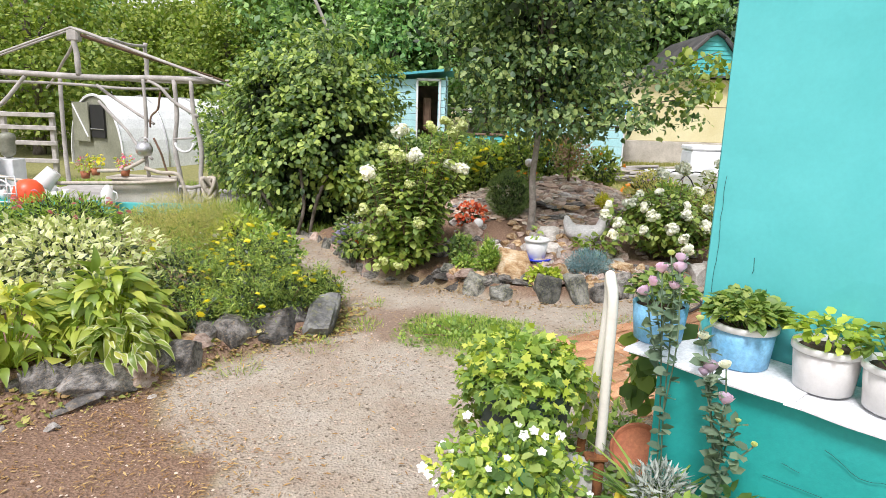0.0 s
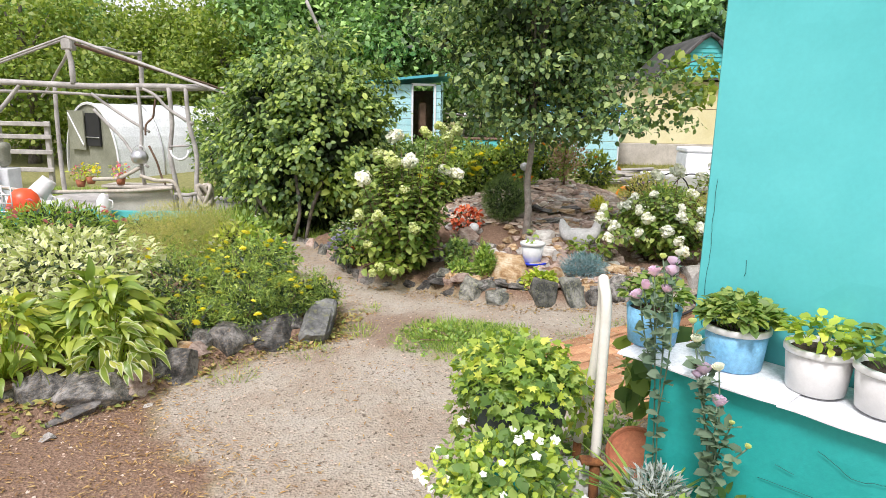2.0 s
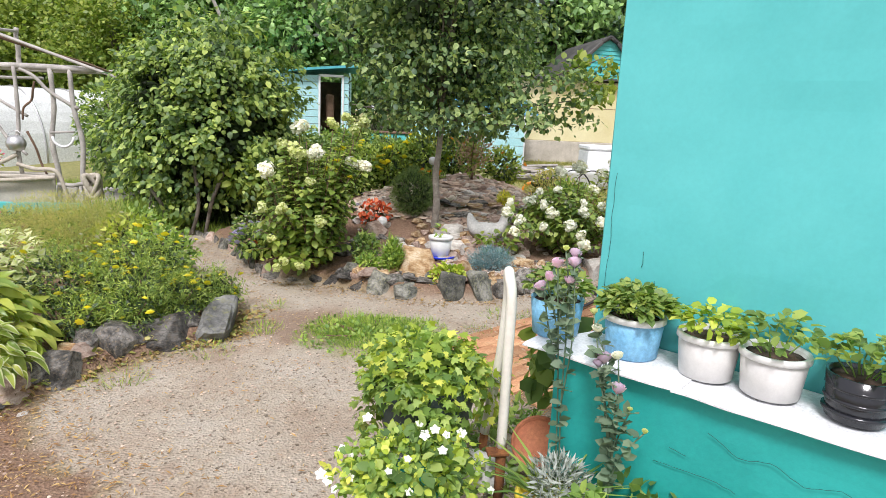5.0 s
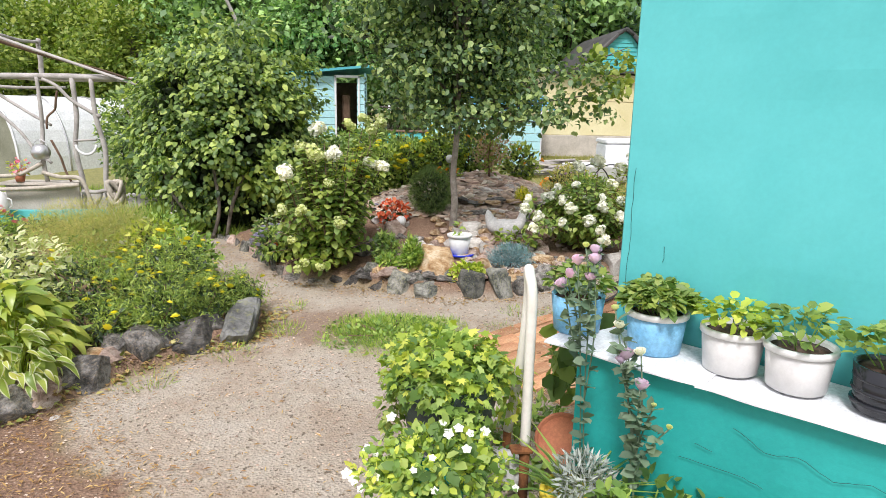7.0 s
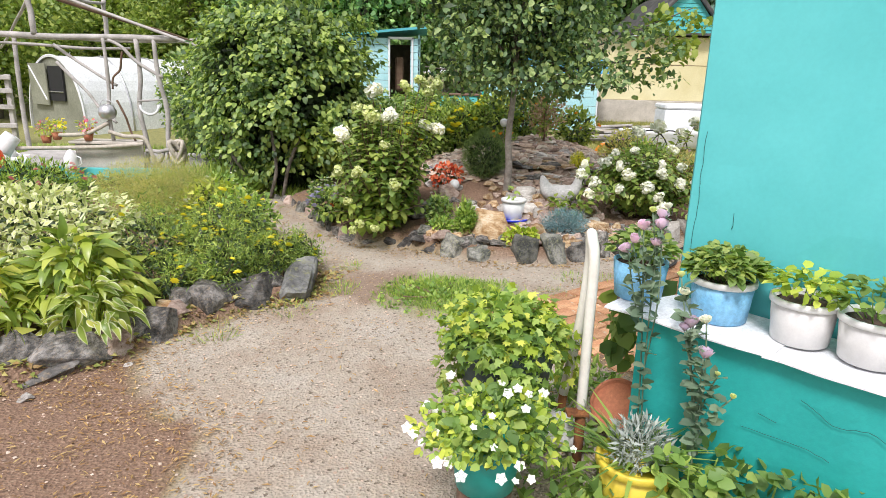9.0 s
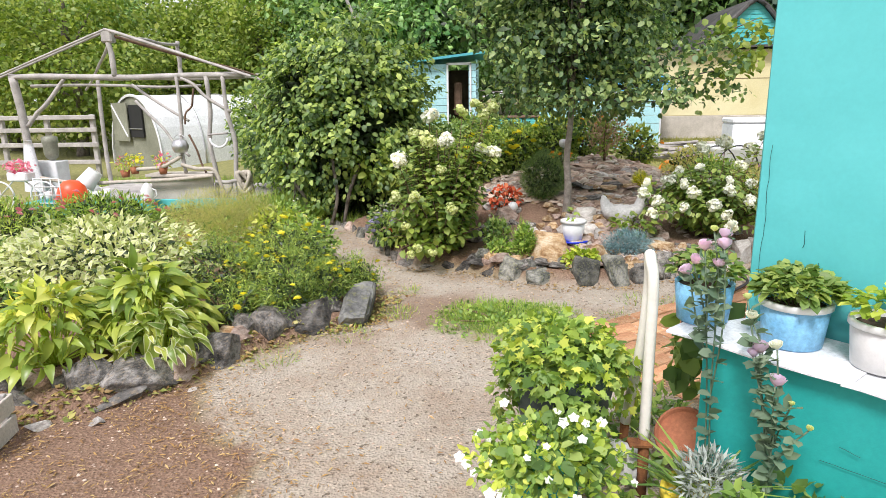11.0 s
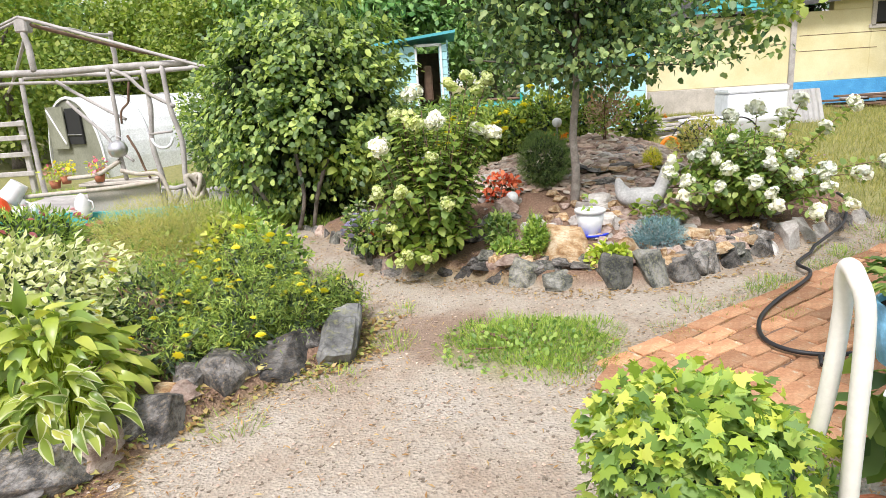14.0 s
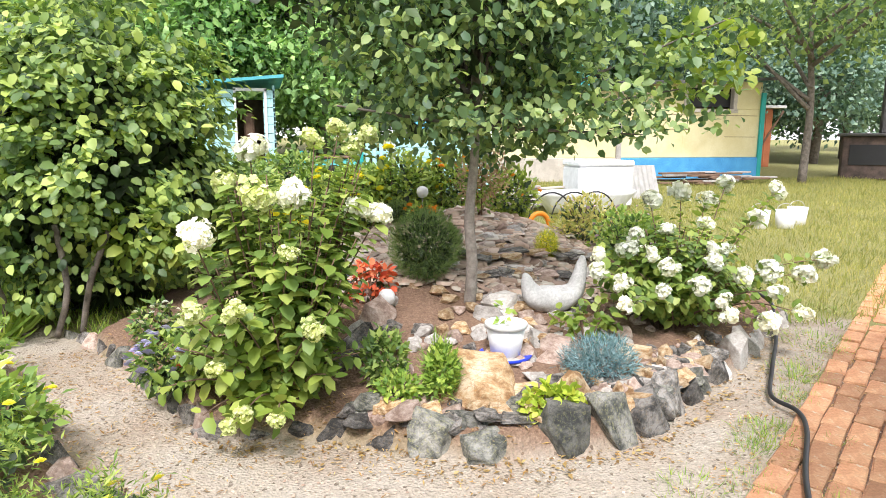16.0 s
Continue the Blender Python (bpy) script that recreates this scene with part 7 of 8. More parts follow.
def litter():
    rng = np.random.default_rng(33)
    n = 95000
    x, y = rng.uniform(-3.2, 3.4, n), rng.uniform(0.8, 7.6, n)
    dg = inside_dist(GRAVEL, x, y)
    de = inside_dist(EARTH, x, y)
    keep = ((np.abs(dg) < 0.25) & (rng.random(n) < 0.5)) | ((de > -0.2) & (rng.random(n) < 0.22 + 0.78 * (wobble(x, y, 9, 12) > 0.05))) | ((dg > 0) & (rng.random(n) < 0.06 + 0.12 * (wobble(x, y, 3, 9) > 0.15)))
    keep &= (inside_dist(BED, x, y) < 0)
    x, y = x[keep], y[keep]
    axis = rng.normal(size=(len(x), 3)) * np.array([1, 1, 0.15])
    up = np.array([0, 0, 1.0]) + rng.normal(size=(len(x), 3)) * 0.25
    me = scatter("leaf_litter", FEATHER, np.stack([x, y, land(x, y) + 0.012], 1), axis, up, rng.uniform(0.25, 1.0, len(x)) ** 2 * 0.036 + 0.008, [M["straw"]])
    tagged(new("leaf_litter", me), "dry brown leaves and clippings strewn on the ground", "leaf litter", "", "stuff")
    # clippings and fallen leaves along the foot of the stones
    E2 = [(-3.0, 3.05), (-2.26, 3.1), (-1.84, 3.4), (-1.56, 3.9), (-1.36, 4.22), (-1.06, 4.38), (-0.82, 4.56), (-0.74, 5.2)]
    pts = np.array([p[:2] for p in along(E2, 0.01)])
    pts = pts + np.array([-0.05, 0.06])
    pts = pts[rng.integers(0, len(pts), 1500)] + np.abs(rng.normal(size=(1500, 2))) * np.array([0.07, -0.08]) + rng.normal(size=(1500, 2)) * 0.03
    axis = rng.normal(size=(1500, 3)) * np.array([1, 1, 0.25])
    up = np.array([0, 0, 1.0]) + rng.normal(size=(1500, 3)) * 0.4
    for k, (lo, hi, m) in enumerate(((0, 800, "fallen_leaf"), (800, 1500, "dry_leaf"))):
        me = scatter("fallen_leaves", LEAF, np.column_stack([pts[lo:hi], land(pts[lo:hi, 0], pts[lo:hi, 1]) + 0.014]), axis[lo:hi], up[lo:hi], rng.uniform(0.015, 0.055, hi - lo), [M[m]])
        tagged(new("fallen_leaves", me), "yellow-green fallen leaves along the bed stones" if k == 0 else "brown fallen leaves along the bed stones", "leaf litter", "", "stuff")
    # reddish brown leaves along the foot of the rock garden
    pts = np.array([p[:2] for p in along([(-0.74, 6.05), (-0.32, 5.95), (0.0, 5.78), (0.42, 5.5), (0.8, 5.42), (1.16, 5.44), (1.5, 5.62), (2.25, 6.05)], 0.01)])
    pts = pts[rng.integers(0, len(pts), 300)] + rng.normal(size=(300, 2)) * 0.06 + np.array([0.0, -0.03])
    me = scatter("fallen_leaves", LEAF, np.column_stack([pts, land(pts[:, 0], pts[:, 1]) + 0.012]), rng.normal(size=(300, 3)) * np.array([1, 1, 0.3]), np.array([0, 0, 1.0]) + rng.normal(size=(300, 3)) * 0.4, rng.uniform(0.012, 0.04, 300), [M["dry_leaf"]])
    tagged(new("fallen_leaves", me), "reddish brown leaves along the rock garden's foot", "leaf litter", "", "stuff")
    n = 13000
    x, y = rng.uniform(-2.4, 3.4, n), rng.uniform(1.2, 7.6, n)
    k = (inside_dist(GRAVEL, x, y) > -1.0) & (inside_dist(BED, x, y) < 0) & (inside_dist(ISLAND, x, y) < 0)
    x, y = x[k], y[k]
    peb = ([(1, 0, 0), (0, 1, 0), (-1, 0, 0), (0, -1, 0), (0, 0, 0.6)], [(0, 1, 4), (1, 2, 4), (2, 3, 4), (3, 0, 4)], None)
    me = scatter("pebbles", peb, np.stack([x, y, land(x, y) + 0.002], 1), rng.normal(size=(len(x), 3)) * np.array([1, 1, 0.1]), np.tile([0, 0, 1.0], (len(x), 1)), 0.003 + 0.008 * rng.random(len(x)) ** 3, [M["slate_chip"]])
    tagged(new("pebbles", me), "small loose stones scattered over the gravel", "pebbles", "", "stuff")


litter()

t = thing("wooden_crate", "small pale wooden crate standing on bare earth", "crate", (-2.40, 2.75, 0), rz=12)
for k in range(2):
    for v in (-0.15, 0.135):
        part("slat", box_mesh(-0.2, v, 0.02 + 0.11 * k, 0.2, v + 0.015, 0.11 + 0.11 * k, 0.003), M["pale_wood"], t)
    for v in (-0.2, 0.185):
        part("slat", box_mesh(v, -0.134, 0.02 + 0.11 * k, v + 0.015, 0.134, 0.11 + 0.11 * k, 0.003), M["pale_wood"], t)
for x in (-0.184, 0.155):
    for v in (-0.134, 0.105):
        part("corner_post", box_mesh(x, v, -0.01, x + 0.028, v + 0.028, 0.23, 0.003), M["old_wood"], t)
part("bottom", box_mesh(-0.184, -0.134, 0.0, 0.184, 0.134, 0.014, 0.003), M["brown_wood"], t)


# ---- rock garden planting ----
def conifer(label, loc, r, hgt, n, mat, seed, size=0.04, name="conifer"):
    t = thing(name, label, "conifer", (loc[0], loc[1], land_z(*loc)), "conifers in the rock garden")
    rng = np.random.default_rng(seed)
    P, d = blob_points(n, (0, 0, hgt / 2), (r, r, hgt / 2), rng, 0.75)
    k = P[:, 2] > 0
    P, d = P[k], d[k]
    axis = d * 0.8 + np.array([0, 0, 0.7]) + rng.normal(size=d.shape) * 0.35
    tagged(part("needles", scatter("needles", BLADE, P, axis, rng.normal(size=d.shape), size * rng.uniform(0.7, 1.3, len(P)) * 1.4, [M[mat]]), None, t), kind="stuff")
    part("stem", tube_mesh([(0, 0, -0.02), (0, 0, hgt * 0.85)], [0.012, 0.006], 6), M["bark"], t)
    # the dark green conifers get a core in the shade-coloured leaves
    foliage("core", 700, (0, 0, hgt / 2), (r * 0.75, r * 0.75, hgt * 0.38), r * 0.25, M["baked_shade_leaf" if mat == "conifer" else mat], t, seed + 1, LEAF, 0.4)


conifer("round dark green clipped conifer", (0.66, 7.44), 0.26, 0.50, 11000, "conifer", 201, 0.026)
conifer("small round dark conifer", (0.80, 9.1), 0.12, 0.24, 2600, "conifer", 203, 0.024)
conifer("small golden yellow conifer", (1.81, 7.84), 0.085, 0.22, 1200, "gold_conifer", 205, 0.03)
t = thing("blue_spruce", "dwarf silvery blue spruce spreading over stones", "conifer", (1.29, 6.02, land_z(1.29, 6.02)))
foliage("needles", 4200, (0, 0, 0.10), (0.22, 0.18, 0.14), 0.032, M["blue_conifer"], t, 207, ([(0, -0.08, 0), (1, 0, 0), (0, 0.08, 0)], [(0, 1, 2)], None), 0.2, -0.5, floor=0.0)
foliage("outer_needles", 300, (0, 0, 0.10), (0.23, 0.18, 0.14), 0.06, M["blue_conifer"], t, 208, BLADE, 0.5, -0.4, floor=0.0)

_z = land_z(0.84, 6.32)
t = thing("saucer", "bright blue plastic saucer under the white pot", "saucer", (0.85, 6.32, _z))
part("dish", lathe([(0.09, -0.02), (0.15, 0.0), (0.155, 0.018), (0.147, 0.018), (0.11, 0.006), (0.01, 0.006)]), M["blue_plastic"], t)
t = pot("white_pot", "white plastic flower pot on a blue saucer", "flower pot", (0.85, 6.32, _z + 0.007), 0.118, 0.085, 0.19, "white_plastic", "white_plastic", fill=0.8)
foliage("sprig", 14, (0, 0.03, 0.24), (0.05, 0.05, 0.07), 0.05, M["fern"], t, 211, LEAF, 0.2, -0.3)


def seagull():
    z = land_z(1.42, 6.92)
    t = thing("stone_bird", "carved pale grey stone bird with raised tail", "garden ornament", (1.42, 6.92, z), rz=-4)
    t.scale = (1.0, 1.0, 1.0)
    prof = [(-0.20, 0.27, 0.012), (-0.185, 0.24, 0.034), (-0.17, 0.19, 0.05), (-0.12, 0.11, 0.085), (-0.02, 0.085, 0.095), (0.09, 0.09, 0.09), (0.17, 0.14, 0.07), (0.20, 0.24, 0.05), (0.215, 0.33, 0.035), (0.22, 0.38, 0.012)]
    bm = tube(bmesh.new(), smooth_line([(x, 0, h) for x, h, r in prof], 4), [r for r in np.interp(np.arange(37), np.arange(10) * 4, [p[2] for p in prof])], 12)
    part("body", bm, M["plaster"], t, smooth=True)


seagull()
t = thing("ball_stake", "small white ball on a thin stake", "garden ornament", (0.30, 7.08, land_z(0.30, 7.08) - 0.06))
part("ball", lathe([(0.01, 0.1), (0.035, 0.108), (0.054, 0.135), (0.057, 0.158), (0.05, 0.185), (0.03, 0.205), (0.005, 0.21)], 20), M["white_plastic"], t)
part("stake", tube_mesh([(0, 0, -0.03), (0, 0, 0.11)], 0.006, 6), M["old_wood"], t)
t = thing("ball_stake", "small white ball on a stake among flowers", "garden ornament", (1.05, 9.1, land_z(1.05, 9.1)))
part("ball", lathe([(0.01, 0.2), (0.04, 0.21), (0.06, 0.25), (0.055, 0.29), (0.03, 0.31), (0.005, 0.315)], 16), M["white_plastic"], t)
part("stake", tube_mesh([(0, 0, -0.03), (0, 0, 0.21)], 0.006, 6), M["old_wood"], t)

bush("coral_bells", "low red-leaved plant with red blooms by boulders", "flower", (0.22, 7.26), 170, (0.18, 0.15, 0.15), 0.055, M["red_petal"], 221, ROUND_LEAF, 0.12, "", 0.3, 0.0)
bush("lavender", "upright feathery green herb at the rock edge", "herb", (0.36, 5.98), 800, (0.10, 0.09, 0.19), 0.06, M["fern"], 224, NEEDLE, 0.14, "", 0.1, -0.9, inner=False)
foliage("leaves", 420, (0.36, 5.96, 0.3), (0.085, 0.08, 0.13), 0.045, M["grass"], bpy.data.objects["lavender"], 225, LEAF, 0.2, -0.6).matrix_parent_inverse = Matrix.Translation((-0.36, -5.98, -land_z(0.36, 5.98)))
bush("sedum", "small green clump over the edging stones", "plant", (0.14, 6.0), 500, (0.13, 0.11, 0.09), 0.04, M["grass"], 227, LEAF, 0.08, "", 0.2, -0.3, inner=False)
bush("sedum", "feathery green clump among dark stones", "plant", (0.12, 6.22), 600, (0.12, 0.11, 0.16), 0.05, M["bush"], 228, LEAF, 0.14, "", 0.2, -0.5, inner=False)
bush("creeping_jenny", "yellow-green creeping plant between edging stones", "plant", (0.84, 5.68), 420, (0.16, 0.08, 0.1), 0.045, M["lime"], 230, ROUND_LEAF, 0.06, "", 0.2, 0.1, inner=False)
bush("young_hydrangea", "young light green leafy shrub beside the stone bird", "shrub", (1.46, 6.48), 100, (0.26, 0.12, 0.1), 0.065, M["spring_leaf"], 232, ROUND_LEAF, 0.13, "", 0.2, 0.1, inner=False)
bush("ageratum", "soft violet-blue flowers beneath the hydrangea", "flower", (-0.96, 6.5), 500, (0.2, 0.18, 0.16), 0.055, M["bush"], 234, LEAF, 0.26, "", 0.3, 0.0, flowers="blue_petal", nf=42, fsize=0.06, fshape=FLORET)
bush("ageratum", "violet-blue flowers between hydrangea stems", "flower", (-0.3, 6.9), 700, (0.3, 0.25, 0.26), 0.06, M["bush"], 236, LEAF, 0.34, "", 0.3, 0.0, flowers="blue_petal", nf=40, fsize=0.055, fshape=FLORET)
bush("candytuft", "small white flowers at the edge of the path", "flower", (-1.15, 7.3), 300, (0.16, 0.14, 0.13), 0.05, M["bush"], 238, LEAF, 0.12, "", 0.3, 0.0, flowers="white_petal", nf=14, fsize=0.045, fshape=FLORET)
bush("pansy", "low plant with dark red flowers by the edging", "flower", (-0.85, 6.55), 300, (0.14, 0.14, 0.16), 0.05, M["bush"], 240, LEAF, 0.14, "", 0.3, 0.0, flowers="red_petal", nf=6, fsize=0.05, fshape=FLORET)
for x, y, s, nf, fl in ((0.95, 9.55, 242, 14, "yellow_petal"), (0.45, 9.5, 244, 12, "yellow_petal"), (0.0, 9.3, 246, 9, "yellow_petal"), (1.45, 9.75, 248, 12, "orange_petal"), (-0.5, 9.0, 250, 7, "yellow_petal")):
    bush("coneflower", "tall green clump with bright yellow and orange daisies", "flower", (x, y), 1500, (0.36, 0.3, 0.38), 0.07, M["marigold_leaf"], s, LEAF, 0.36, "coneflowers behind the rocks", 0.25, -0.3, flowers=fl, nf=nf + 8, fsize=0.1)
bush("orange_marigold", "low clump of orange flowers beside the slate", "flower", (1.02, 8.95), 260, (0.2, 0.14, 0.09), 0.05, M["fern"], 252, LEAF, 0.08, "", 0.3, 0.0, flowers="orange_petal", nf=14, fsize=0.07)
bush("ninebark", "pinkish bronze shrub with pale plumes among rocks", "shrub", (1.58, 8.85), 800, (0.28, 0.24, 0.3), 0.05, M["blush"], 254, LEAF, 0.42, "", 0.1, -0.7, inner=False)
foliage("green_leaves", 300, (1.58, 8.85, land_z(1.58, 8.85) + 0.32), (0.2, 0.2, 0.26), 0.055, M["fern"], bpy.data.objects["ninebark"], 255, LEAF, 0.1, -0.6).matrix_parent_inverse = Matrix.Translation((-1.58, -8.85, -land_z(1.58, 8.85)))
bush("ninebark", "green and orange tinted shrub among rocks", "shrub", (2.1, 9.4), 700, (0.3, 0.28, 0.28), 0.075, M["spring_leaf"], 256, LEAF, 0.28, "", 0.35, -0.3, flowers="orange_petal", nf=8, fsize=0.06)
for x, y, s in ((2.55, 7.6, 258), (2.9, 7.4, 260), (2.75, 8.1, 262), (2.65, 8.7, 264)):
    bush("catmint", "soft grey-green misty perennial behind white hydrangea", "plant", (x, y), 900, (0.36, 0.3, 0.26), 0.055, M["fern"] if s % 4 else M["haze"], s, LEAF, 0.24, "misty perennials", 0.2, -0.5, flowers="lilac_petal", nf=9, fsize=0.04)
for x, y, r, hh, s, m in ((-3.35, 10.9, 0.85, 1.05, 270, "bush"), (-3.0, 12.6, 1.1, 1.25, 272, "bush"), (-4.5, 13.4, 0.9, 1.0, 274, "vine"), (-2.4, 12.2, 0.9, 1.2, 276, "forest"), (-0.1, 12.0, 0.7, 0.5, 278, "bush"), (-0.9, 11.0, 0.8, 0.55, 280, "bush"), (0.9, 11.2, 0.6, 0.42, 282, "fern")):
    bush("shrub", "dense green leafy shrub behind the garden", "shrub", (x, y), 2600, (r, r * 0.8, hh), 0.10, M[m], s, LEAF, hh * 0.95, "shrubs behind", 0.5, 0.2)

# ---- by the sheds ----
t = thing("chest_freezer", "old white chest freezer standing by the house", "freezer", (4.95, 12.6, land_z(4.95, 12.6)))
part("body", box_mesh(-0.5, -0.3, 0.0, 0.5, 0.3, 0.66, 0.03), M["white_paint"], t)
part("lid", box_mesh(-0.51, -0.31, 0.665, 0.51, 0.31, 0.76, 0.025), M["white_paint"], t)
t = thing("bathtub", "old white enamel bathtub lying in front of the freezer", "bathtub", (4.35, 11.9, land_z(4.35, 11.9)))
_p = [(0.6, 0.30), (0.66, 0.36), (0.80, 0.46), (0.84, 0.5), (0.78, 0.5), (0.6, 0.36), (0.1, 0.3)]
part("tub", lathe([(r * 0.55, z - 0.28) for r, z in _p], 24), M["white_paint"], t).matrix_basis = Matrix.Diagonal((1.9, 0.85, 1.6, 1))
t = thing("roofing_sheet", "pale corrugated roofing sheet leaning at the house", "roofing sheet", (6.1, 13.2, land_z(6.1, 13.2)))
bm = bmesh.new()
a = [bm.verts.new((0.05 * k - 0.5, 0.02 * (k % 2), 0)) for k in range(21)]
b = [bm.verts.new((0.05 * k - 0.5, 0.02 * (k % 2) + 0.25, 0.6)) for k in range(21)]
for k in range(20):
    bm.faces.new((a[k], a[k + 1], b[k + 1], b[k]))
bmesh.ops.solidify(bm, geom=bm.faces[:], thickness=0.01)
part("sheet", bm, M["grey_plastic"], t)
t = thing("wood_pile", "low pile of old brown boards against the house", "wood pile")
_rng = random.Random(44)
for k in range(26):
    x, y = _rng.uniform(8.2, 10.6), 15.2 + _rng.uniform(-0.35, 0.35)
    L = _rng.uniform(0.5, 1.2)
    o = part("board", box_mesh(-L / 2, -0.07, 0, L / 2, 0.07, 0.04, 0.005), M["brown_wood" if k % 3 else "old_wood"], t)
    o.matrix_basis = pose(x, y, land_z(x, y) + 0.04 * (k // 4), 0, 0, _rng.uniform(-14, 14))
for k in range(14):
    x, y = _rng.uniform(2.9, 4.3), 12.8 + _rng.uniform(-0.5, 0.3)
    L = _rng.uniform(0.6, 1.4)
    o = part("board", box_mesh(-L / 2, -0.08, 0, L / 2, 0.08, 0.035, 0.005), M["old_wood" if k % 2 else "pale_wood"], t)
    o.matrix_basis = pose(x, y, land_z(x, y) + 0.04 * (k // 2), _rng.uniform(-4, 4), _rng.uniform(-6, 6), _rng.uniform(-30, 30))
for k, (x, y) in enumerate(((6.2, 10.3), (6.6, 10.25), (7.0, 10.45))):
    t = thing("bucket", "white plastic bucket standing on the grass", "bucket", (x, y, land_z(x, y)), "buckets on the grass")
    part("body", lathe([(0.11, 0), (0.115, 0.005), (0.14, 0.26), (0.13, 0.26), (0.105, 0.02), (0.01, 0.02)], 18), M["white_plastic"], t)
    part("handle", tube_mesh([(0.14 * math.cos(q), 0.02, 0.25 + 0.1 * math.sin(q)) for q in np.linspace(0, math.pi, 9)], 0.004, 5), M["steel"], t)
t = thing("wheel_ring", "orange plastic ring standing among the plants", "garden ornament", (2.72, 10.0, land_z(2.72, 10.0)))
part("ring", tube_mesh([(0.13 * math.cos(q), 0, 0.16 + 0.16 * math.sin(q)) for q in np.linspace(-1.0, 4.6, 20)], 0.03, 8), M["orange_petal"], t)
for k in range(3):
    t = thing("wire_hoop", "thin black wire plant hoop on the grass", "wire hoop", (3.5 + 0.35 * k, 11.3, land_z(3.5, 11.3)), "wire hoops")
    part("hoop", tube_mesh([(0.35 * math.cos(q), 0, 0.42 * math.sin(q)) for q in np.linspace(0, math.pi, 14)], 0.012, 6), M["black_shade_wire"], t)

t = thing("blue_fence", "light blue picket fence beside the shed", "fence")
for k in range(5):
    x = 1.15 + 0.12 * k
    part("picket", box_mesh(x, 14.0, 0.5, x + 0.07, 14.03, 1.42 - 0.03 * (k % 2), 0.006), M["light_blue"], t)
for z in (0.75, 1.2):
    part("rail", box_mesh(1.1, 14.035, z, 1.78, 14.07, z + 0.06, 0.005), M["light_blue"], t)
t = thing("board_screen", "pale blue and white board screen under a blue roof", "screen")
board_wall(t, (1.82, 14.1), (3.6, 14.1), 0.45, 1.5, M["light_blue"], 6)
for x in (1.8, 2.7, 3.6):
    part("post", box_mesh(x - 0.04, 14.14, 0.4, x + 0.04, 14.2, 1.62), M["white_paint"], t)
bm = prism(((2.2, 14.5, 1.62), (4.0, 14.5, 1.66), (4.0, 15.6, 1.98), (2.2, 15.6, 1.95)), (0, 0, 0.03))
part("roof", bm, M["house_blue"], t, "bright blue sloping roof")
for x in (2.3, 3.9):
    part("post", box_mesh(x - 0.04, 15.4, 0.5, x + 0.04, 15.48, 1.92), M["old_wood"], t)
t = thing("garden_box", "turquoise garden box with a dark panel for its shaded opening", "garden box", (0.62, 13.7, land_z(0.62, 13.7)))
part("body", box_mesh(-0.5, -0.25, 0, 0.5, 0.25, 0.72, 0.01), M["turquoise"], t)
# dark panel on the closed box, coloured as the shade within
part("opening", box_mesh(-0.3, -0.262, 0.3, 0.1, -0.248, 0.62, 0.003), M["black_shade_wire"], t)
part("lid", box_mesh(-0.53, -0.28, 0.725, 0.53, 0.28, 0.76, 0.008), M["brown_wood"], t)
for x in (-0.5, 0.46):
    part("post", box_mesh(x, -0.3, 0, x + 0.06, -0.255, 0.85, 0.005), M["teal"], t)
t = thing("brick_stove", "small weathered brick stove beside the turquoise box", "stove", (0.0, 14.0, land_z(0, 14)))
for j in range(7):
    for i in range(3):
        part("brick", box_mesh(-0.35 + 0.25 * i + 0.06 * (j % 2), -0.12, 0.1 * j, -0.11 + 0.25 * i + 0.06 * (j % 2), 0.12, 0.1 * j + 0.09, 0.006), M["ochre_stone"], t)

# ---- right-hand distance ----
o = forest_tree("tree", "leafy fruit tree beside the yellow house", (11.5, 14.9), 6.2, 2.7, M["tree_leaf"], 56, 190, 40, 0.22, 0.45, 0.1)
t = thing("orange_shed", "narrow orange board shed behind the house", "shed", (13.6, 19.0, land_z(13.6, 19)))
for k in range(6):
    part("board", box_mesh(-0.75 + 0.25 * k, 0, 0, -0.51 + 0.25 * k, 0.04, 1.7, 0.006), M["orange_boards"], t)
part("body", box_mesh(-0.74, 0.05, 0, 0.74, 1.4, 1.68, 0.01), M["orange_boards"], t)
part("roof", box_mesh(-0.95, -0.3, 1.72, 0.95, 1.5, 1.8, 0.01), M["grey_plastic"], t)
part("brace", box_mesh(-0.03, -0.03, 0, 0.03, 0.0, 1.9, 0.004, pose(0, -0.02, 0.1, 0, 35, 0)), M["brown_wood"], t)
t = thing("brick_barbecue", "dark brick barbecue hut with a black panel for its shaded opening", "barbecue", (14.3, 15.6, land_z(14.3, 15.6)), rz=-45)
part("body", box_mesh(-0.65, -0.4, 0, 0.75, 0.6, 1.05, 0.02), M["sooty_brick"], t)
# black panel on the closed front in place of a shaded hollow
part("opening", box_mesh(-0.5, -0.42, 0.35, 0.3, -0.395, 0.85, 0.004), M["black_shade_wire"], t)
part("roof", box_mesh(-0.75, -0.5, 1.055, 0.85, 0.7, 1.13, 0.02), M["roof_dark"], t)
part("chimney", box_mesh(0.15, 0, 1.135, 0.75, 0.5, 2.6, 0.02), M["roof_dark"], t)
for k, (x, y) in enumerate(((9.6, 17.8), (12.2, 17.5), (12.5, 19.5))):
    t = thing("fence_post", "weathered wooden post at the lawn's edge", "post", (x + 2, y, land_z(x + 2, y)), "posts at the lawn")
    part("post", tube_mesh([(0, 0, -0.1), (0.02, 0, 1.6)], [0.07, 0.06], 8), M["bark"], t)

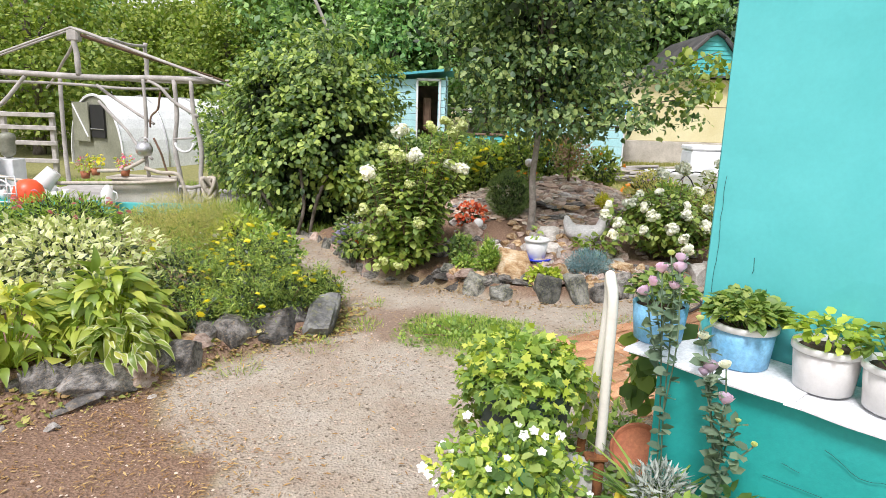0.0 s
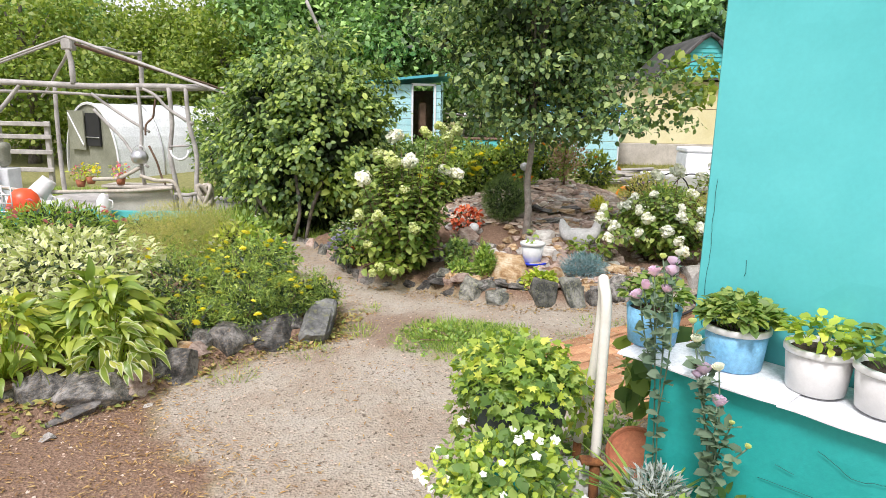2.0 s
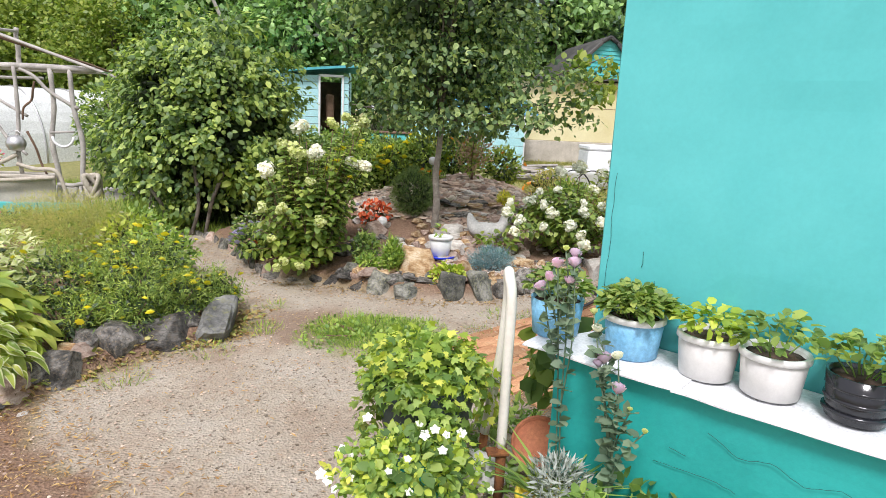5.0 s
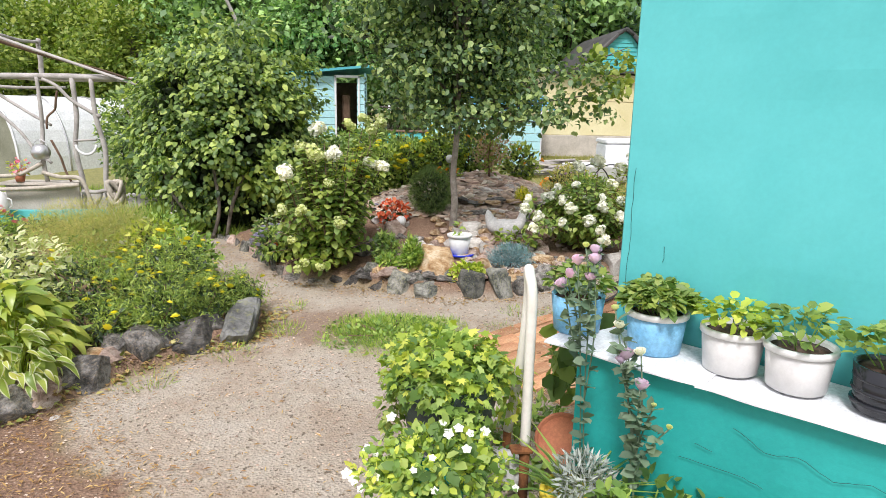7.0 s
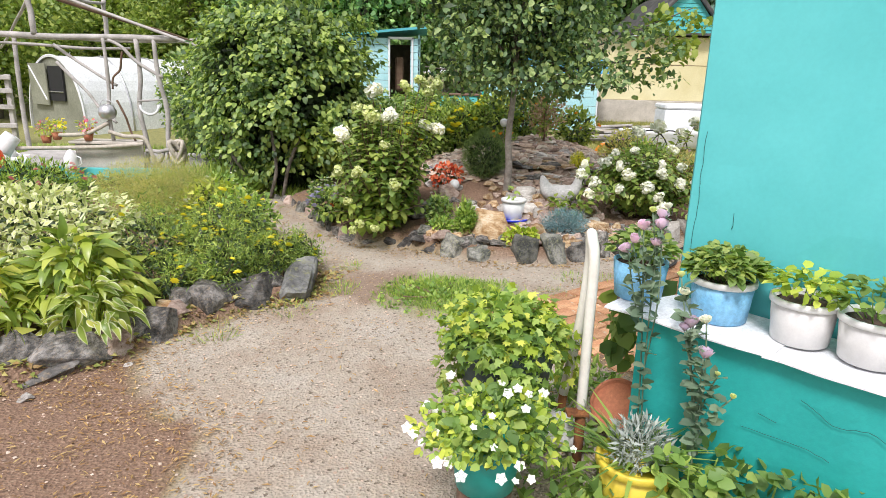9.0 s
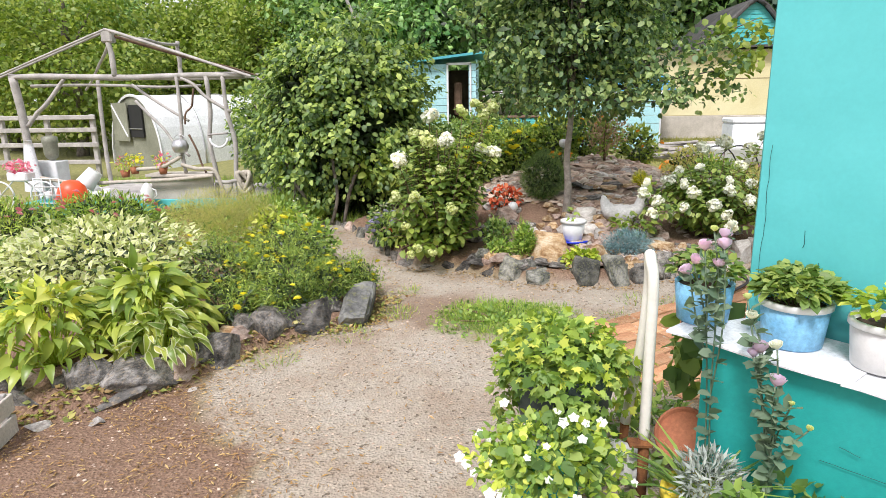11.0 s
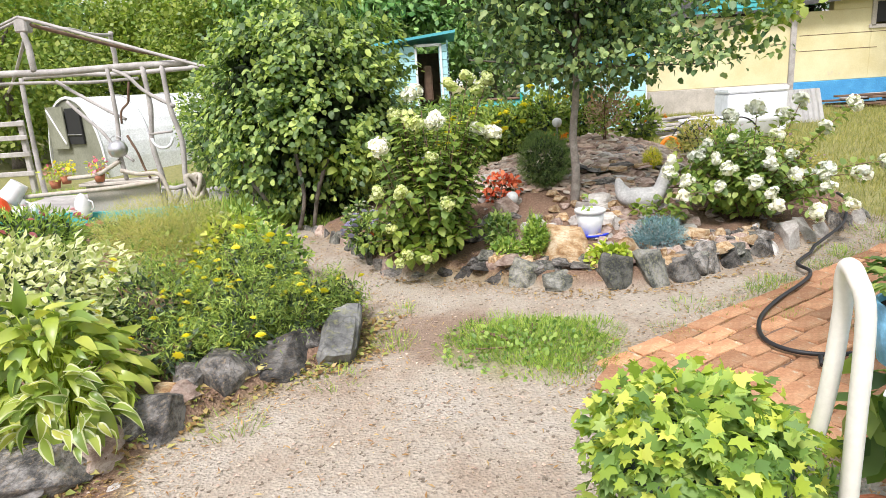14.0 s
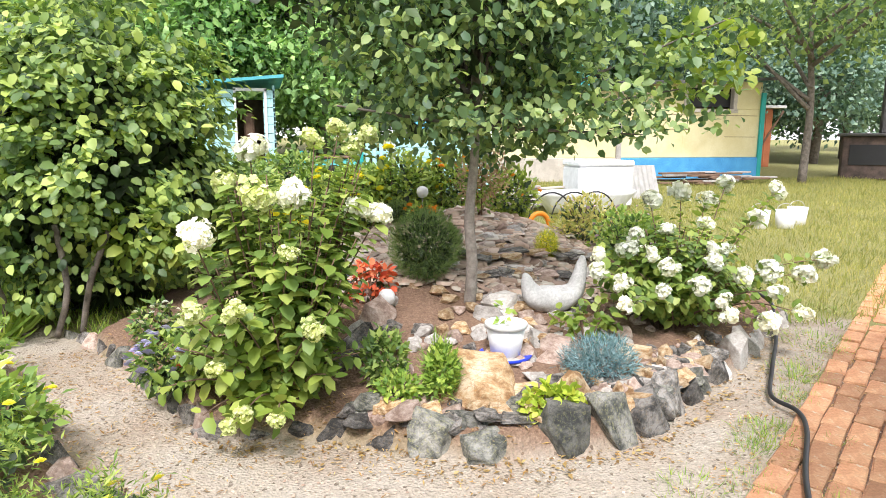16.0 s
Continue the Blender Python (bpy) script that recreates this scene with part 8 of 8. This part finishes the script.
# ---- in and about the gazebo ----
y = 9.4
t = thing("round_kettle", "round dull steel kettle hanging from a gazebo post", "kettle", (-4.43, 9.32, 0.84))
part("body", lathe([(0.04, 0), (0.09, 0.02), (0.118, 0.08), (0.118, 0.12), (0.09, 0.18), (0.04, 0.21), (0.01, 0.215)], 22), M["steel"], t)
part("handle", tube_mesh([(0.1 * math.cos(q), 0, 0.15 + 0.12 * math.sin(q)) for q in np.linspace(0, math.pi, 9)], 0.006, 5), M["steel"], t)
t = thing("white_bucket", "white plastic bucket tilted on the gazebo rail", "bucket", (-5.72, 9.25, 0.55))
t.matrix_basis = pose(-5.72, 9.25, 0.60, 20, -145, 0)
part("body", lathe([(0.10, 0), (0.105, 0.005), (0.135, 0.25), (0.14, 0.27), (0.125, 0.27), (0.01, 0.24)], 18), M["white_plastic"], t)
t = thing("water_bottle", "large pale turquoise water bottle on a stand", "water bottle", (-6.62, 9.62, 0.1))
part("stand", box_mesh(-0.15, -0.15, 0, 0.15, 0.15, 0.62, 0.01), M["white_paint"], t)
part("bottle", lathe([(0.03, 0.63), (0.09, 0.68), (0.105, 0.75), (0.10, 0.87), (0.115, 0.9), (0.11, 0.98), (0.05, 1.0)], 18), M["dull_panel"], t, "dull green bottle")
t = thing("white_cloth", "long white cloth hanging from the corner post", "cloth", (-6.72, 9.28, 0.55))
bm = bmesh.new()
_r = [[bm.verts.new((0.16 * (0.35 + 0.65 * j / 8) * math.cos(k * math.tau / 12) + 0.012 * math.cos(k * 2.6), 0.06 * (0.5 + 0.5 * j / 8) * math.sin(k * math.tau / 12), 0.5 - 0.75 * j / 8)) for k in range(12)] for j in range(9)]
for p, q in zip(_r, _r[1:]):
    for k in range(12):
        bm.faces.new((p[k], p[(k + 1) % 12], q[(k + 1) % 12], q[k]))
bm.faces.new(_r[0])
part("drape", bm, M["white_sheet"], t, smooth=True)
t = thing("orange_basin", "orange-red plastic basin in a white wire crate", "basin", (-5.75, 8.7, 0.24))
part("basin", lathe([(0.22, 0), (0.225, 0.01), (0.17, 0.2), (0.1, 0.28), (0.01, 0.3)], 20), M["orange_plastic"], t)
for k in range(4):
    z = 0.02 + 0.11 * k
    part("wire", tube_mesh([(-0.32, -0.3, z), (0.05, -0.3, z)], 0.008, 5), M["white_paint"], t)
for k in range(4):
    part("wire", tube_mesh([(-0.32 + 0.12 * k, -0.3, 0), (-0.32 + 0.12 * k, -0.3, 0.36)], 0.008, 5), M["white_paint"], t)
t = thing("bicycle_planter", "white metal bicycle planter beside the gazebo", "planter", (-6.55, 8.75, 0.1))
for x in (-0.3, 0.35):
    w = part("wheel", tube_mesh([(x + 0.2 * math.cos(q), 0, 0.21 + 0.2 * math.sin(q)) for q in np.linspace(0, math.tau, 21)], 0.013, 6), M["white_paint"], t)
    for k in range(4):
        part("spoke", tube_mesh([(x + 0.19 * math.cos(k * 0.785), 0, 0.21 + 0.19 * math.sin(k * 0.785)), (x - 0.19 * math.cos(k * 0.785), 0, 0.21 - 0.19 * math.sin(k * 0.785))], 0.004, 4), M["white_paint"], w)
part("bar", tube_mesh([(-0.3, 0, 0.21), (0.0, 0, 0.5), (0.35, 0, 0.21)], 0.012, 6), M["white_paint"], t)
part("basket", box_mesh(-0.1, -0.1, 0.42, 0.2, 0.1, 0.55, 0.02), M["white_paint"], t)
foliage("blossom", 120, (0.05, 0, 0.62), (0.22, 0.14, 0.1), 0.05, M["pink_petal"], t, 301, BLOOM, 0.3)
for k, (x, yy, z) in enumerate(((-6.0, 9.05, 0.15), (-5.95, 9.5, 0.15), (-6.2, 9.4, 0.15), (-4.9, 9.12, 0.13))):
    t = thing("white_jug", "white plastic jug on the gazebo deck", "jug", (x, yy, z if yy < 9.3 else 0.11), "jugs in the gazebo")
    part("body", lathe([(0.08, 0), (0.09, 0.02), (0.09, 0.2), (0.06, 0.26), (0.03, 0.3), (0.01, 0.31)], 14), M["white_plastic"], t)
    part("handle", tube_mesh([(0.09, 0, 0.08), (0.14, 0, 0.12), (0.13, 0, 0.2), (0.08, 0, 0.22)], 0.01, 6), M["white_plastic"], t)
for k, (x, z) in enumerate(((-5.15, 0.55), (-4.72, 0.55), (-5.3, 0.5))):
    t = thing("flower_pot", "small pot of pink and yellow flowers on the rail", "flower pot", (x, 9.3, z), "pots on the rail")
    part("body", lathe([(0.05, 0), (0.07, 0.1), (0.06, 0.1), (0.01, 0.09)], 14), M["terracotta"], t)
    foliage("leaves", 80, (0, 0, 0.18), (0.14, 0.1, 0.11), 0.05, M["lime"], t, 310 + k, LEAF, 0.2)
    foliage("blossom", 26, (0, 0, 0.22), (0.14, 0.1, 0.1), 0.05, M["pink_petal" if k else "yellow_petal"], t, 320 + k, BLOOM, 0.4)
t = thing("gas_pipe_hook", "white curved pipe hook on the gazebo posts", "hook", (-3.85, 9.33, 1.0))
part("hook", tube_mesh([(-0.12 + 0.13 * math.cos(q) + 0.12, 0, 0.05 + 0.13 * math.sin(q)) for q in np.linspace(math.pi, math.tau, 10)], 0.018, 7), M["white_paint"], t)
part("arm", tube_mesh([(-0.15, 0, 0.1), (0.14, 0, 0.12)], 0.015, 6), M["old_wood"], t)
t = thing("wooden_fence", "old grey rail fence behind the gazebo", "fence")
for k in range(4):
    x = -11.0 + 0.98 * k
    part("post", box_mesh(x, 12.9, 0, x + 0.09, 12.99, 1.35, 0.01), M["old_wood"], t)
for z in (0.35, 0.7, 1.0, 1.25):
    part("rail", box_mesh(-11.1, 12.84, z, -7.9, 12.89, z + 0.09, 0.01), M["old_wood"], t)

t = thing("planter_box", "long turquoise board box with clutter in front of the gazebo", "planter box", (-5.6, 8.72, 0))
part("body", box_mesh(-0.75, -0.2, 0, 0.65, 0.2, 0.235, 0.01), M["turquoise"], t)
part("lid", box_mesh(-0.77, -0.22, 0.222, 0.67, 0.22, 0.238, 0.004), M["teal"], t)
for k in range(9):
    x = -6.25 + 0.12 * k
    t = thing("white_cup", "white plastic cup among the gazebo clutter", "cup", (x, 8.78 - 0.05 * (k % 2), 0.24), "cups by the gazebo")
    part("body", lathe([(0.03, 0), (0.045, 0.1 + 0.03 * (k % 3)), (0.04, 0.1 + 0.03 * (k % 3)), (0.01, 0.09)], 12), M["white_plastic"], t)
